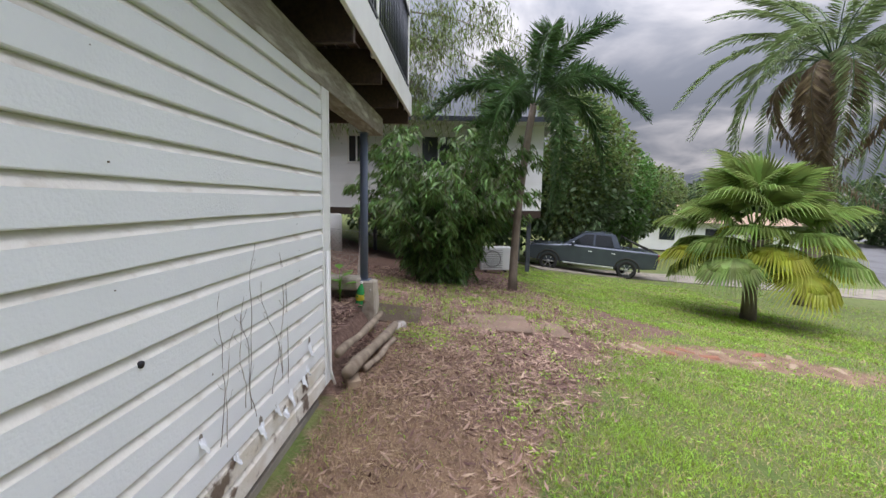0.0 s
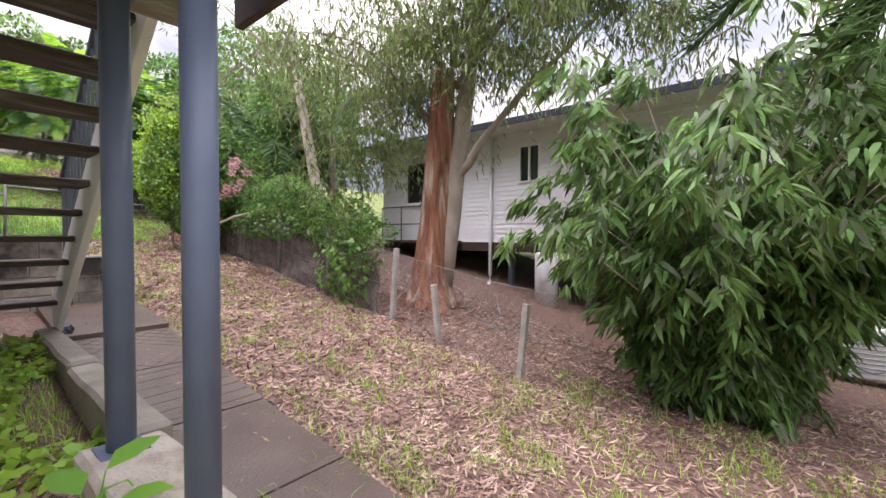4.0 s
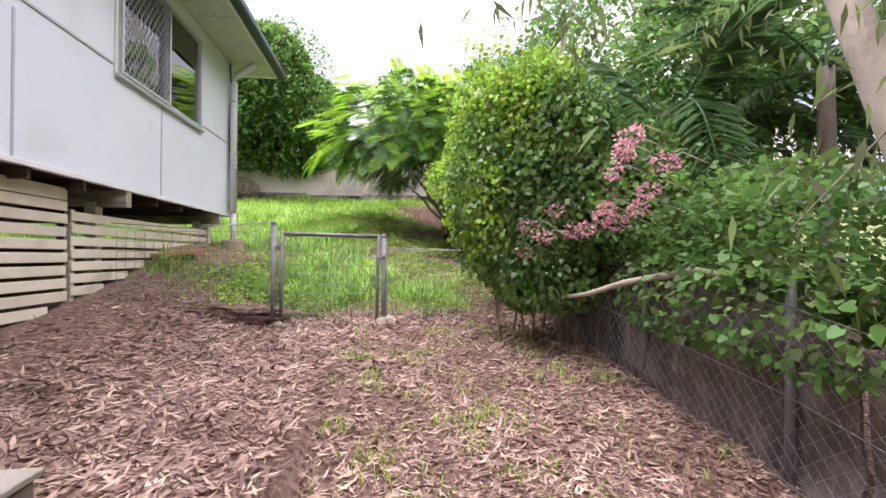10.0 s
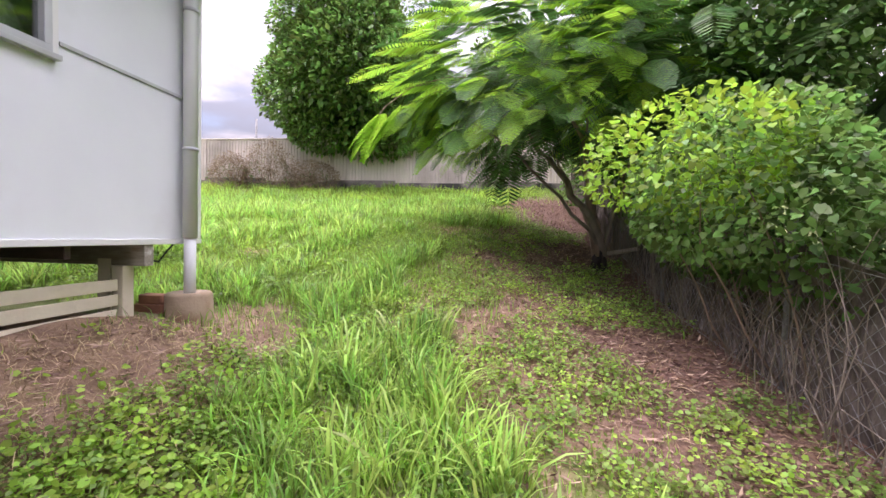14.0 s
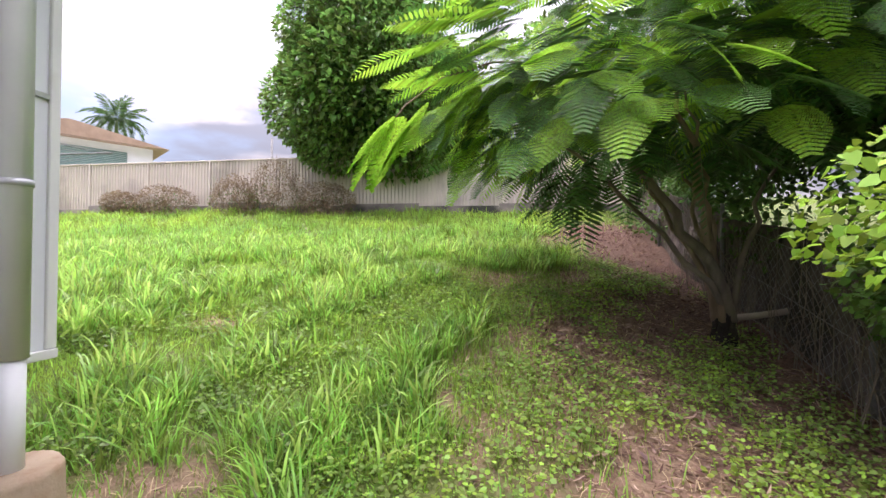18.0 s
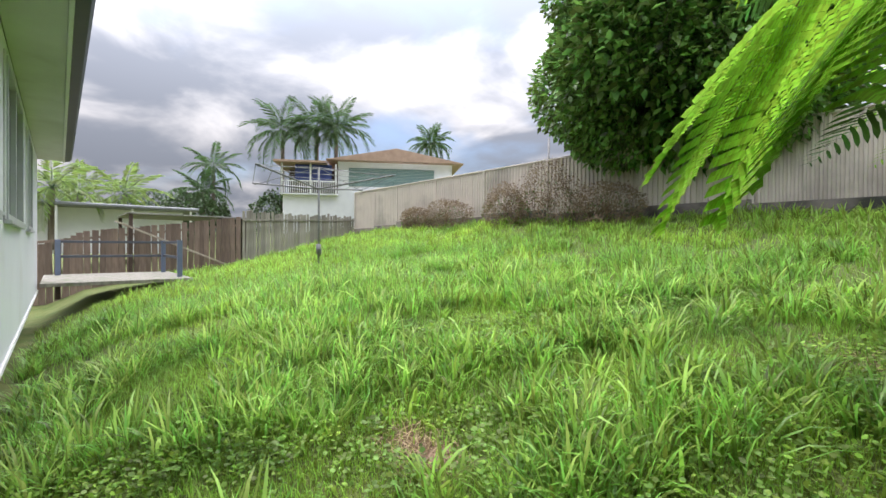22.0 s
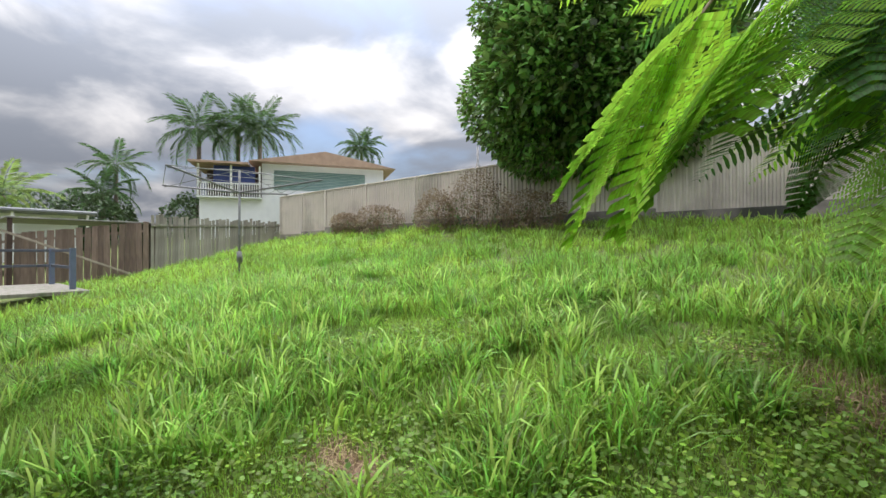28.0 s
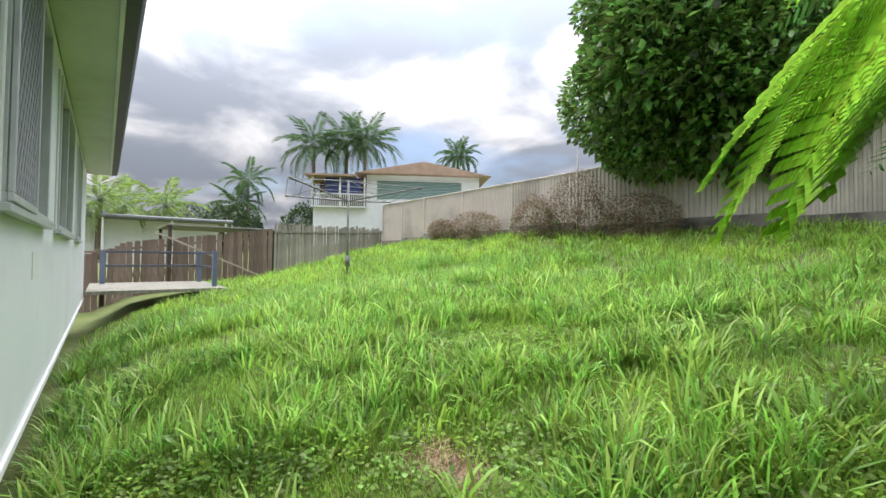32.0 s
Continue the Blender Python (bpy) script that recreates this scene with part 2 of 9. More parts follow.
FENCEIRON = material("cream_fence_steel", (0.68, 0.60, 0.52), (0.60, 0.53, 0.46), 1.2, 0.5, 0.05, 20, stain=(0.38, 0.33, 0.28), stain_scale=0.6)
FENCEBASE = material("mottled_fence_base", (0.30, 0.26, 0.23), (0.20, 0.17, 0.15), 3, 0.9, 0.4, 30, stain=(0.05, 0.05, 0.04), stain_scale=1.1, stain_at=(0.48, 0.62), coords="World")
OLDFENCE = material("old_boundary_cloth", (0.19, 0.155, 0.135), (0.085, 0.066, 0.058), 9, 0.95, 1.0, 35, stain=(0.06, 0.05, 0.042), stain_scale=2.2, stain_at=(0.48, 0.62), coords="World", stretch=(1, 1, 0.3), dist=0.03)
WIRE = material("fence_wire", (0.33, 0.33, 0.33), (0.22, 0.21, 0.20), 20, 0.6, 0.0, metal=0.5)
GUMBARK = material("red_gum_bark", (0.40, 0.18, 0.10), (0.12, 0.045, 0.03), 5, 0.9, 1.0, 14, stretch=(2.4, 2.4, 0.35), stain=(0.50, 0.38, 0.29), stain_scale=2.6, stain_at=(0.54, 0.66), dist=0.05)
BARK = material("grey_bark", (0.26, 0.215, 0.17), (0.15, 0.12, 0.095), 6, 0.9, 0.8, 22, stretch=(1.5, 1.5, 0.6), dist=0.02)
PALEBARK = material("pale_bark", (0.42, 0.36, 0.29), (0.27, 0.225, 0.18), 5, 0.85, 0.6, 22, stretch=(1, 1, 0.5), dist=0.02)
ORANGEWOOD = material("offcut_pine", (0.42, 0.22, 0.10), (0.30, 0.15, 0.07), 8, 0.8, 0.4, 30, stretch=(1, 6, 6))
BRICKRED = material("old_brick", (0.33, 0.15, 0.09), (0.22, 0.10, 0.065), 9, 0.9, 0.5, 50)


def leafmat(name, a, b, island=0.35, rough=0.5, trans=0.35, scale=3.0):
    return material(name, a, b, scale, rough, 0.0, island=island, trans=trans, coords="World", spec=0.35)


L_BAMBOO = leafmat("bamboo_leaf", (0.15, 0.235, 0.065), (0.06, 0.11, 0.032), 0.6, rough=0.35)
L_GUM = leafmat("gum_leaf", (0.175, 0.215, 0.065), (0.095, 0.13, 0.045), 0.5)
L_VINE = leafmat("vine_leaf", (0.155, 0.26, 0.06), (0.075, 0.145, 0.036), 0.5, rough=0.38)
# yellow-green of young shoots, also used to paint the bush's lit side
L_VINEY = leafmat("young_and_lit_vine_leaf", (0.29, 0.43, 0.04), (0.16, 0.28, 0.03), 0.45)
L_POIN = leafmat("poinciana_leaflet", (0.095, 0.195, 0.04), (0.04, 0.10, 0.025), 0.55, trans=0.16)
L_MANGO = leafmat("mango_leaf", (0.20, 0.315, 0.065), (0.08, 0.155, 0.04), 0.7, rough=0.3, trans=0.3)
L_MIX = leafmat("shrub_leaf", (0.115, 0.205, 0.045), (0.055, 0.115, 0.03), 0.5)
L_PALM = leafmat("palm_leaflet", (0.085, 0.15, 0.05), (0.05, 0.10, 0.035), 0.35)
L_FAN = leafmat("fan_leaf", (0.24, 0.32, 0.085), (0.15, 0.225, 0.06), 0.35)
L_FANY = leafmat("old_fan_leaf", (0.40, 0.42, 0.05), (0.28, 0.31, 0.04), 0.25)
L_DEAD = leafmat("dead_frond", (0.26, 0.19, 0.115), (0.17, 0.12, 0.07), 0.3, trans=0.2)
L_GRASS = leafmat("grass_blade", (0.31, 0.43, 0.065), (0.14, 0.24, 0.042), 0.6, trans=0.4, scale=0.8)
L_LAWN = leafmat("lawn_blade", (0.30, 0.42, 0.06), (0.20, 0.31, 0.045), 0.45, trans=0.35, scale=0.9)
L_LITTER = leafmat("leaf_litter", (0.45, 0.30, 0.245), (0.20, 0.115, 0.09), 0.6, rough=0.75, trans=0.0)
L_PINK = leafmat("pink_blossom", (0.60, 0.33, 0.36), (0.44, 0.20, 0.25), 0.3, trans=0.3)
L_STRAW = leafmat("dry_grass", (0.36, 0.25, 0.15), (0.25, 0.165, 0.10), 0.4, trans=0.1)
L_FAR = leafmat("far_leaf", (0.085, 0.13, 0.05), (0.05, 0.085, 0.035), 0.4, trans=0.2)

STRINGER = material("stringer_paint", (0.84, 0.84, 0.84), (0.78, 0.78, 0.78), 3, 0.5, 0.2, 60, stain=(0.42, 0.22, 0.13), stain_scale=5, stain_at=(0.68, 0.74))
TREAD = material("tread_timber", (0.115, 0.085, 0.07), (0.05, 0.036, 0.03), 6, 0.7, 0.5, 30, stretch=(1, 6, 6), vary=0.2, stain=(0.24, 0.21, 0.19), stain_scale=2)
PALEPOST = material("pale_concrete_post", (0.44, 0.41, 0.37), (0.30, 0.275, 0.245), 7, 0.9, 0.5, 50)
CARGREY = material("graphite_car_paint", (0.10, 0.118, 0.15), (0.085, 0.10, 0.13), 3, 0.22, 0.0, metal=0.5, spec=0.6)
CARGLASS = material("car_glass", (0.01, 0.012, 0.015), (0.015, 0.018, 0.02), 1, 0.05, 0.0, spec=0.8)
RUBBER = material("tyre_rubber", (0.018, 0.018, 0.018), (0.028, 0.028, 0.028), 8, 0.85, 0.3, 40)
CHROME = material("alloy", (0.55, 0.55, 0.56), (0.45, 0.45, 0.46), 5, 0.3, 0.0, metal=0.8)
REDLAMP = material("red_lens", (0.40, 0.015, 0.012), (0.3, 0.01, 0.01), 3, 0.2, 0.0)
BLUECLOTH = material("blue_tarp", (0.035, 0.055, 0.19), (0.025, 0.04, 0.14), 3, 0.6, 0.2, 20)
L_MIXW = leafmat("weed_leaf", (0.24, 0.34, 0.07), (0.12, 0.20, 0.045), 0.5)
L_CLUMP = leafmat("broad_grass_blade", (0.27, 0.43, 0.075), (0.11, 0.21, 0.04), 0.65, rough=0.32, trans=0.4)
L_BLADE = leafmat("pale_grass_blade", (0.40, 0.52, 0.13), (0.25, 0.38, 0.08), 0.4, rough=0.32, trans=0.4)
L_SPRIG = leafmat("bright_weed_leaf", (0.33, 0.47, 0.07), (0.20, 0.32, 0.05), 0.4, trans=0.4)
L_THATCH = leafmat("dry_thatch", (0.46, 0.34, 0.20), (0.31, 0.21, 0.12), 0.4, trans=0.1)
BOARDTOP = material("board_bevel_paint", (0.74, 0.72, 0.665), (0.66, 0.63, 0.57), 5, 0.6, 0.25, 70, stain=(0.36, 0.29, 0.21), stain_scale=6, stain_at=(0.6, 0.8))
BAREWOOD = material("bare_grey_board", (0.30, 0.27, 0.235), (0.17, 0.145, 0.12), 6, 0.85, 0.6, 40, stretch=(1, 8, 8))
PATHSOIL = material("dry_brown_soil", (0.24, 0.15, 0.11), (0.12, 0.07, 0.05), 9, 0.95, 0.8, 40, coords="World", stain=(0.34, 0.25, 0.19), stain_scale=6, dist=0.03)
# red soil, its near-black tones standing in for the shadow of an undercut
REDSOIL = material("shadowed_red_soil", (0.085, 0.035, 0.024), (0.035, 0.015, 0.011), 7, 0.95, 0.6, 30, coords="World", stain=(0.20, 0.11, 0.075), stain_scale=5, dist=0.03)
CHARRED = material("charred_wood", (0.030, 0.022, 0.017), (0.014, 0.011, 0.010), 6, 0.9, 1.0, 25, stretch=(3, 3, 0.5), stain=(0.10, 0.075, 0.055), stain_scale=4, dist=0.03)
PADCON = material("pale_pad_concrete", (0.50, 0.45, 0.37), (0.36, 0.31, 0.245), 6, 0.9, 0.7, 50, stain=(0.17, 0.13, 0.095), stain_scale=3.5, stain_at=(0.52, 0.68))
L_MULCH = leafmat("dark_mulch", (0.25, 0.14, 0.10), (0.11, 0.06, 0.045), 0.5, rough=0.85, trans=0.0)
L_COCOS = leafmat("cocos_leaflet", (0.19, 0.25, 0.10), (0.12, 0.17, 0.065), 0.35)
BROWNBARK = material("brown_stem_bark", (0.36, 0.265, 0.19), (0.18, 0.125, 0.09), 6, 0.9, 0.8, 22, stretch=(1.5, 1.5, 0.6), dist=0.02)
# lime tone: young leaves, and the light on the crown's edge put into colour
L_LIME = leafmat("lit_young_poinciana_leaflet", (0.25, 0.42, 0.035), (0.15, 0.29, 0.028), 0.35, trans=0.42)

# ---- making things ----


def thing(name, label, category, at=(0, 0, 0), rz=0.0, group="", kind="", tilt=(0, 0)):
    ob = new(name)
    ob.empty_display_size = 0.2
    ob.matrix_basis = pose(*at, tilt[0], tilt[1], rz)
    return tagged(ob, label, category, group, kind)


def part(name, bm, mat, parent=None, label="", smooth=False):
    """Links a bmesh or a mesh as one object under a thing or a part."""
    if isinstance(bm, bmesh.types.BMesh):
        me = bpy.data.meshes.new(name)
        bm.to_mesh(me)
        bm.free()
    else:
        me = bm
    if mat and not me.materials:
        me.materials.append(mat)
    if smooth:
        me.polygons.foreach_set("use_smooth", [True] * len(me.polygons))
    ob = new(name, me)
    ob.parent = parent
    if label:
        ob["label"] = label
    return ob


def pymesh(name, verts, faces):
    me = bpy.data.meshes.new(name)
    me.from_pydata([tuple(map(float, v)) for v in verts], [], [tuple(map(int, f)) for f in faces])
    me.update()
    return me


def npmesh(name, verts, loops, sizes):
    """A mesh straight from arrays: verts (n,3), corner indices, corners per face."""
    me = bpy.data.meshes.new(name)
    verts, loops, sizes = np.asarray(verts, np.float32), np.asarray(loops, np.int32), np.asarray(sizes, np.int32)
    me.vertices.add(len(verts))
    me.vertices.foreach_set("co", verts.ravel())
    me.loops.add(len(loops))
    me.loops.foreach_set("vertex_index", loops)
    me.polygons.add(len(sizes))
    starts = np.concatenate(([0], np.cumsum(sizes)[:-1])).astype(np.int32)
    me.polygons.foreach_set("loop_start", starts)
    me.update(calc_edges=True)
    return me


def slab(x0, x1, y0, y1, z0, z1, bevel=0.004, bm=None):
    """A box between two corners with eased edges."""
    b = bmesh.new()
    bmesh.ops.create_cube(b, size=1, matrix=Matrix.LocRotScale(((x0 + x1) / 2, (y0 + y1) / 2, (z0 + z1) / 2), None, (abs(x1 - x0), abs(y1 - y0), abs(z1 - z0))))
    if bevel:
        bmesh.ops.bevel(b, geom=b.edges[:], offset=min(bevel, 0.3 * min(abs(x1 - x0), abs(y1 - y0), abs(z1 - z0))), segments=1, affect="EDGES")
    return b


def box(name, x0, x1, y0, y1, z0, z1, mat, parent, label="", bevel=0.004):
    return part(name, slab(x0, x1, y0, y1, z0, z1, bevel), mat, parent, label)


def beam(name, a, b, w, h, mat, parent, label="", bevel=0.004):
    """A squared timber or bar from a to b, w wide and h high."""
    a, b = Vector(a), Vector(b)
    d = b - a
    bm = slab(-w / 2, w / 2, -h / 2, h / 2, 0, d.length, bevel)
    up = Vector((0, 0, 1)) if abs(d.normalized().z) < 0.99 else Vector((0, 1, 0))
    z = d.normalized()
    x = up.cross(z).normalized()
    y = z.cross(x)
    m = Matrix((x, y, z)).transposed().to_4x4()
    m.translation = a
    bm.transform(m)
    return part(name, bm, mat, parent, label)


def tube_mesh(name, pts, radii, n=8, caps=True):
    pts = [Vector(p) for p in pts]
    if not hasattr(radii, "__len__"):
        radii = [radii] * len(pts)
    verts, faces = [], []
    ref = Vector((0.31, 0.17, 0.94)).normalized()
    for i, p in enumerate(pts):
        d = (pts[min(i + 1, len(pts) - 1)] - pts[max(i - 1, 0)]).normalized()
        r = ref if abs(d.dot(ref)) < 0.95 else Vector((1, 0, 0))
        u = d.cross(r).normalized()
        v = d.cross(u)
        for k in range(n):
            a = 2 * math.pi * k / n
            verts.append(p + (u * math.cos(a) + v * math.sin(a)) * radii[i])
    for i in range(len(pts) - 1):
        for k in range(n):
            faces.append((i * n + k, i * n + (k + 1) % n, (i + 1) * n + (k + 1) % n, (i + 1) * n + k))
    if caps:
        faces += [tuple(range(n - 1, -1, -1)), tuple((len(pts) - 1) * n + k for k in range(n))]
    return pymesh(name, verts, faces)


def tube(name, pts, radii, mat, parent, label="", n=8):
    return part(name, tube_mesh(name, pts, radii, n), mat, parent, label, smooth=True)


def join_meshes(name, meshes):
    vs, ls, ss, off = [], [], [], 0
    for me in meshes:
        nv = len(me.vertices)
        co = np.zeros(nv * 3, np.float32)
        me.vertices.foreach_get("co", co)
        li = np.zeros(len(me.loops), np.int32)
        me.loops.foreach_get("vertex_index", li)
        lt = np.zeros(len(me.polygons), np.int32)
        me.polygons.foreach_get("loop_total", lt)
        vs.append(co.reshape(-1, 3))
        ls.append(li + off)
        ss.append(lt)
        off += nv
        bpy.data.meshes.remove(me)
    return npmesh(name, np.concatenate(vs), np.concatenate(ls), np.concatenate(ss))


# ---- leaves, grass ----
RNG = np.random.default_rng(5)
LEAF = {   # outline in (across, along), bent a little by the third number
    "oval": ((0, 0, 0), (0.28, 0.35, 0.05), (0.24, 0.7, 0.03), (0, 1, -0.08), (-0.24, 0.7, 0.03), (-0.28, 0.35, 0.05)),
    "lance": ((0, 0, 0), (0.085, 0.35, 0.02), (0, 1, -0.12), (-0.085, 0.35, 0.02)),
    "bamboo": ((0, 0, 0), (0.085, 0.2, 0.03), (0.095, 0.5, 0.0), (0, 1, -0.16), (-0.095, 0.5, 0.0), (-0.085, 0.2, 0.03)),
    "dia": ((0, 0, 0), (0.27, 0.45, 0.05), (0, 1, -0.08), (-0.27, 0.45, 0.05)),
    "round": ((0, 0, 0), (0.40, 0.36, 0.05), (0.26, 0.9, -0.03), (-0.26, 0.9, -0.03), (-0.40, 0.36, 0.05)),
    "heart": ((0, 0, 0), (0.30, -0.10, 0.05), (0.47, 0.22, 0.07), (0.26, 0.74, 0.0), (0, 1, -0.1), (-0.26, 0.74, 0.0), (-0.47, 0.22, 0.07), (-0.30, -0.10, 0.05)),
    "chip": ((-0.04, 0, 0), (0.09, 0.45, -0.04), (0.0, 1, 0.06), (-0.09, 0.5, -0.02)),
}


def leaf_cloud(name, pos, direction, size, shape="oval", roll=None, fold=True):
    """A mesh of single leaves: pos (n,3), direction (n,3) that each grows in, size (n,)."""
    n = len(pos)
    d = direction / (np.linalg.norm(direction, axis=1, keepdims=True) + 1e-9)
    up = RNG.normal(size=(n, 3)) * 0.55 + (0, 0, 1) if roll is None else roll
    x = np.cross(d, up)
    x /= np.linalg.norm(x, axis=1, keepdims=True) + 1e-9
    z = np.cross(x, d)
    o = np.array(LEAF[shape])
    v = pos[:, None, :] + size[:, None, None] * (o[None, :, :1] * x[:, None, :] + o[None, :, 1:2] * d[:, None, :] + o[None, :, 2:] * z[:, None, :])
    k = len(o)
    idx = np.arange(n)[:, None] * k
    return npmesh(name, v.reshape(-1, 3), (idx + np.arange(k)[None]).ravel(), np.full(n, k))


def blob_points(n, centre, radii, shell=0.75, lumps=7, seed=1, amount=0.25):
    """Points in an uneven crown: a lumpy ellipsoid, denser towards its skin; also the way outwards at each."""
    r = np.random.default_rng(seed)
    d = r.normal(size=(n, 3))
    d /= np.linalg.norm(d, axis=1, keepdims=True)
    axes = r.normal(size=(lumps, 3))
    axes /= np.linalg.norm(axes, axis=1, keepdims=True)
    h = np.zeros(n)
    for a in axes:
        h = np.maximum(h, np.clip((d @ a - 0.55) / 0.45, 0, 1))
    rad = (1 - amount + amount * 1.5 * h) * (shell + (1 - shell) * r.random(n) ** 0.6)
    rad *= np.where(r.random(n) < 0.12, r.random(n) * 0.8, 1)
    return np.array(centre) + d * rad[:, None] * np.array(radii), d


def crown(name, parent, mat, centre, radii, n, size, shape="oval", seed=1, droop=0.3, shell=0.72, lumps=9, amount=0.3, label="", shingle=False):
    p, d = blob_points(n, centre, radii, shell, lumps, seed, amount)
    r = np.random.default_rng(seed + 50)
    s = size * (0.6 + 0.8 * r.random(n))
    if shingle:      # leaves hang overlapping, their faces turned outwards
        g = r.normal(size=d.shape) * 0.45 + d * 0.25
        g[:, 2] -= 0.8
        up = d * 0.8 + r.normal(size=d.shape) * 0.7 + (0, 0, 0.7)
        return part(name, leaf_cloud(name, p, g, s, shape, roll=up), mat, parent, label)
    g = d + r.normal(size=d.shape) * 0.7
    g[:, 2] -= droop
    return part(name, leaf_cloud(name, p, g, s, shape), mat, parent, label)


def blades(name, xy, z, height, width, lean=0.5, seed=3):
    """Grass: bent blades, five corners each."""
    r = np.random.default_rng(seed)
    n = len(xy)
    a = r.random(n) * 2 * math.pi
    dx, dy = np.cos(a), np.sin(a)
    b = a + math.pi / 2 + r.normal(size=n) * 0.3
    wx, wy = np.cos(b) * width, np.sin(b) * width
    bend = lean * (0.25 + r.random(n)) * height
    base = np.column_stack((xy, z))
    mid = base + np.column_stack((dx * bend * 0.35, dy * bend * 0.35, height * 0.62))
    tip = base + np.column_stack((dx * bend, dy * bend, height * (1.0 - 0.35 * lean * r.random(n))))
    w = np.column_stack((wx, wy, np.zeros(n)))
    v = np.stack((base - w * 0.6, base + w * 0.6, mid + w * 0.5, tip, mid - w * 0.5), axis=1)
    idx = np.arange(n)[:, None] * 5
    return npmesh(name, v.reshape(-1, 3), (idx + np.array([[0, 1, 2, 4]])).ravel().tolist() + (idx + np.array([[4, 2, 3]])).ravel().tolist(), [4] * n + [3] * n)


# ---- ground ----
PROFILE_Y = (-60, -20, -7.3, -2.2, 0, 1, 3, 5.1, 8.8, 11.5, 14.2, 17, 21.5, 40, 90)
PROFILE_Z = (-2.6, -1.7, -0.75, -0.24, -0.08, 0.04, 0.22, 0.34, 0.92, 1.62, 2.34, 3.06, 4.22, 6.6, 9.6)


def slope_z(x, y):
    """The lie of the land: it climbs towards the back fence and falls gently to the street and the neighbour."""
    x, y = np.asarray(x, float), np.asarray(y, float)
    z = np.interp(y, PROFILE_Y, PROFILE_Z)
    front = np.clip((6 - y) / 4.5, 0, 1)
    side = -0.13 - 0.035 * np.clip(x - 1, 0, 2) - 0.068 * np.clip(x - 3, 0, 14)
    z = z + front * side
    z = z - np.clip((y - 9) / 6, 0, 1) * 0.035 * np.clip(-x - 3, 0, 12)
    z = z + 0.05 * np.sin(x * 1.3 + 0.4 * y) * np.sin(y * 0.9 + 1) * np.clip((y - 8) / 4, 0.15, 1)
    return z


def ground_z(x, y):
    """The same with the terraces: the bed beside the path and the fill behind the block wall."""
    x, y = np.asarray(x, float), np.asarray(y, float)
    z = slope_z(x, y)
    bed = np.where((x < 2.1) & (y > 0.12) & (y < 5.2), np.maximum(z, 0.06 + 0.055 * y), z)
    fill = np.clip((3.7 - x) / 0.8, 0, 1) * np.where(x < 2.93, np.where(y > 5.22, 1, 0), np.clip((y - 5.0) / 2.2, 0, 1))
    z = bed + fill * np.clip(0.80 + 0.045 * (y - 5.2) - bed, 0, 1)
    bank = np.interp(y, (5.2, 6.5, 7.9, 8.8, 9.9, 10.7, 11.5, 12.3), (0.08, 0.16, 0.27, 0.45, 0.6, 0.45, 0.1, 0))
    z = z + bank * np.clip((2.0 - x) / 1.5, 0, 1) * np.where(y > 5.22, 1, 0)
    z = z - 0.42 * np.clip((x - 3.0) / 1.9, 0, 1) * np.clip((y - 10.2) / 3.2, 0, 1) * np.clip((20 - y) / 3, 0, 1)
    z = z - 0.25 * np.clip((x + 8) / 6, 0, 1) * np.clip((y - 15) / 5, 0, 1) * np.clip((24 - y) / 2, 0, 1)
    return z + 0.3 * np.clip((0.4 - x) / 2, 0, 1) * np.clip((y - 11.8) / 0.8, 0, 1) * np.clip((17 - y) / 4, 0, 1)


def gz(x, y):
    return float(ground_z(x, y))


def mulch_shade_mask(x, y):
    """The strip of dark mulch along the rear boundary; past y 16 it paints the hedge's shade."""
    wob = 0.5 * np.sin(x * 0.9 + 1.3) * np.cos(y * 0.8) + 0.35 * np.sin(x * 2.1 - y * 1.7) + 0.2 * np.sin(3.7 * x + 2.9 * y)
    return np.clip(1.35 - np.abs(x - 4.85) / (0.75 + 0.09 * np.clip(y - 14, 0, 6)) + 0.3 * wob, 0, 1) * np.clip((y - 8.9) / 0.3, 0, 1) * np.clip((20.5 - y) / 1.5, 0, 1)


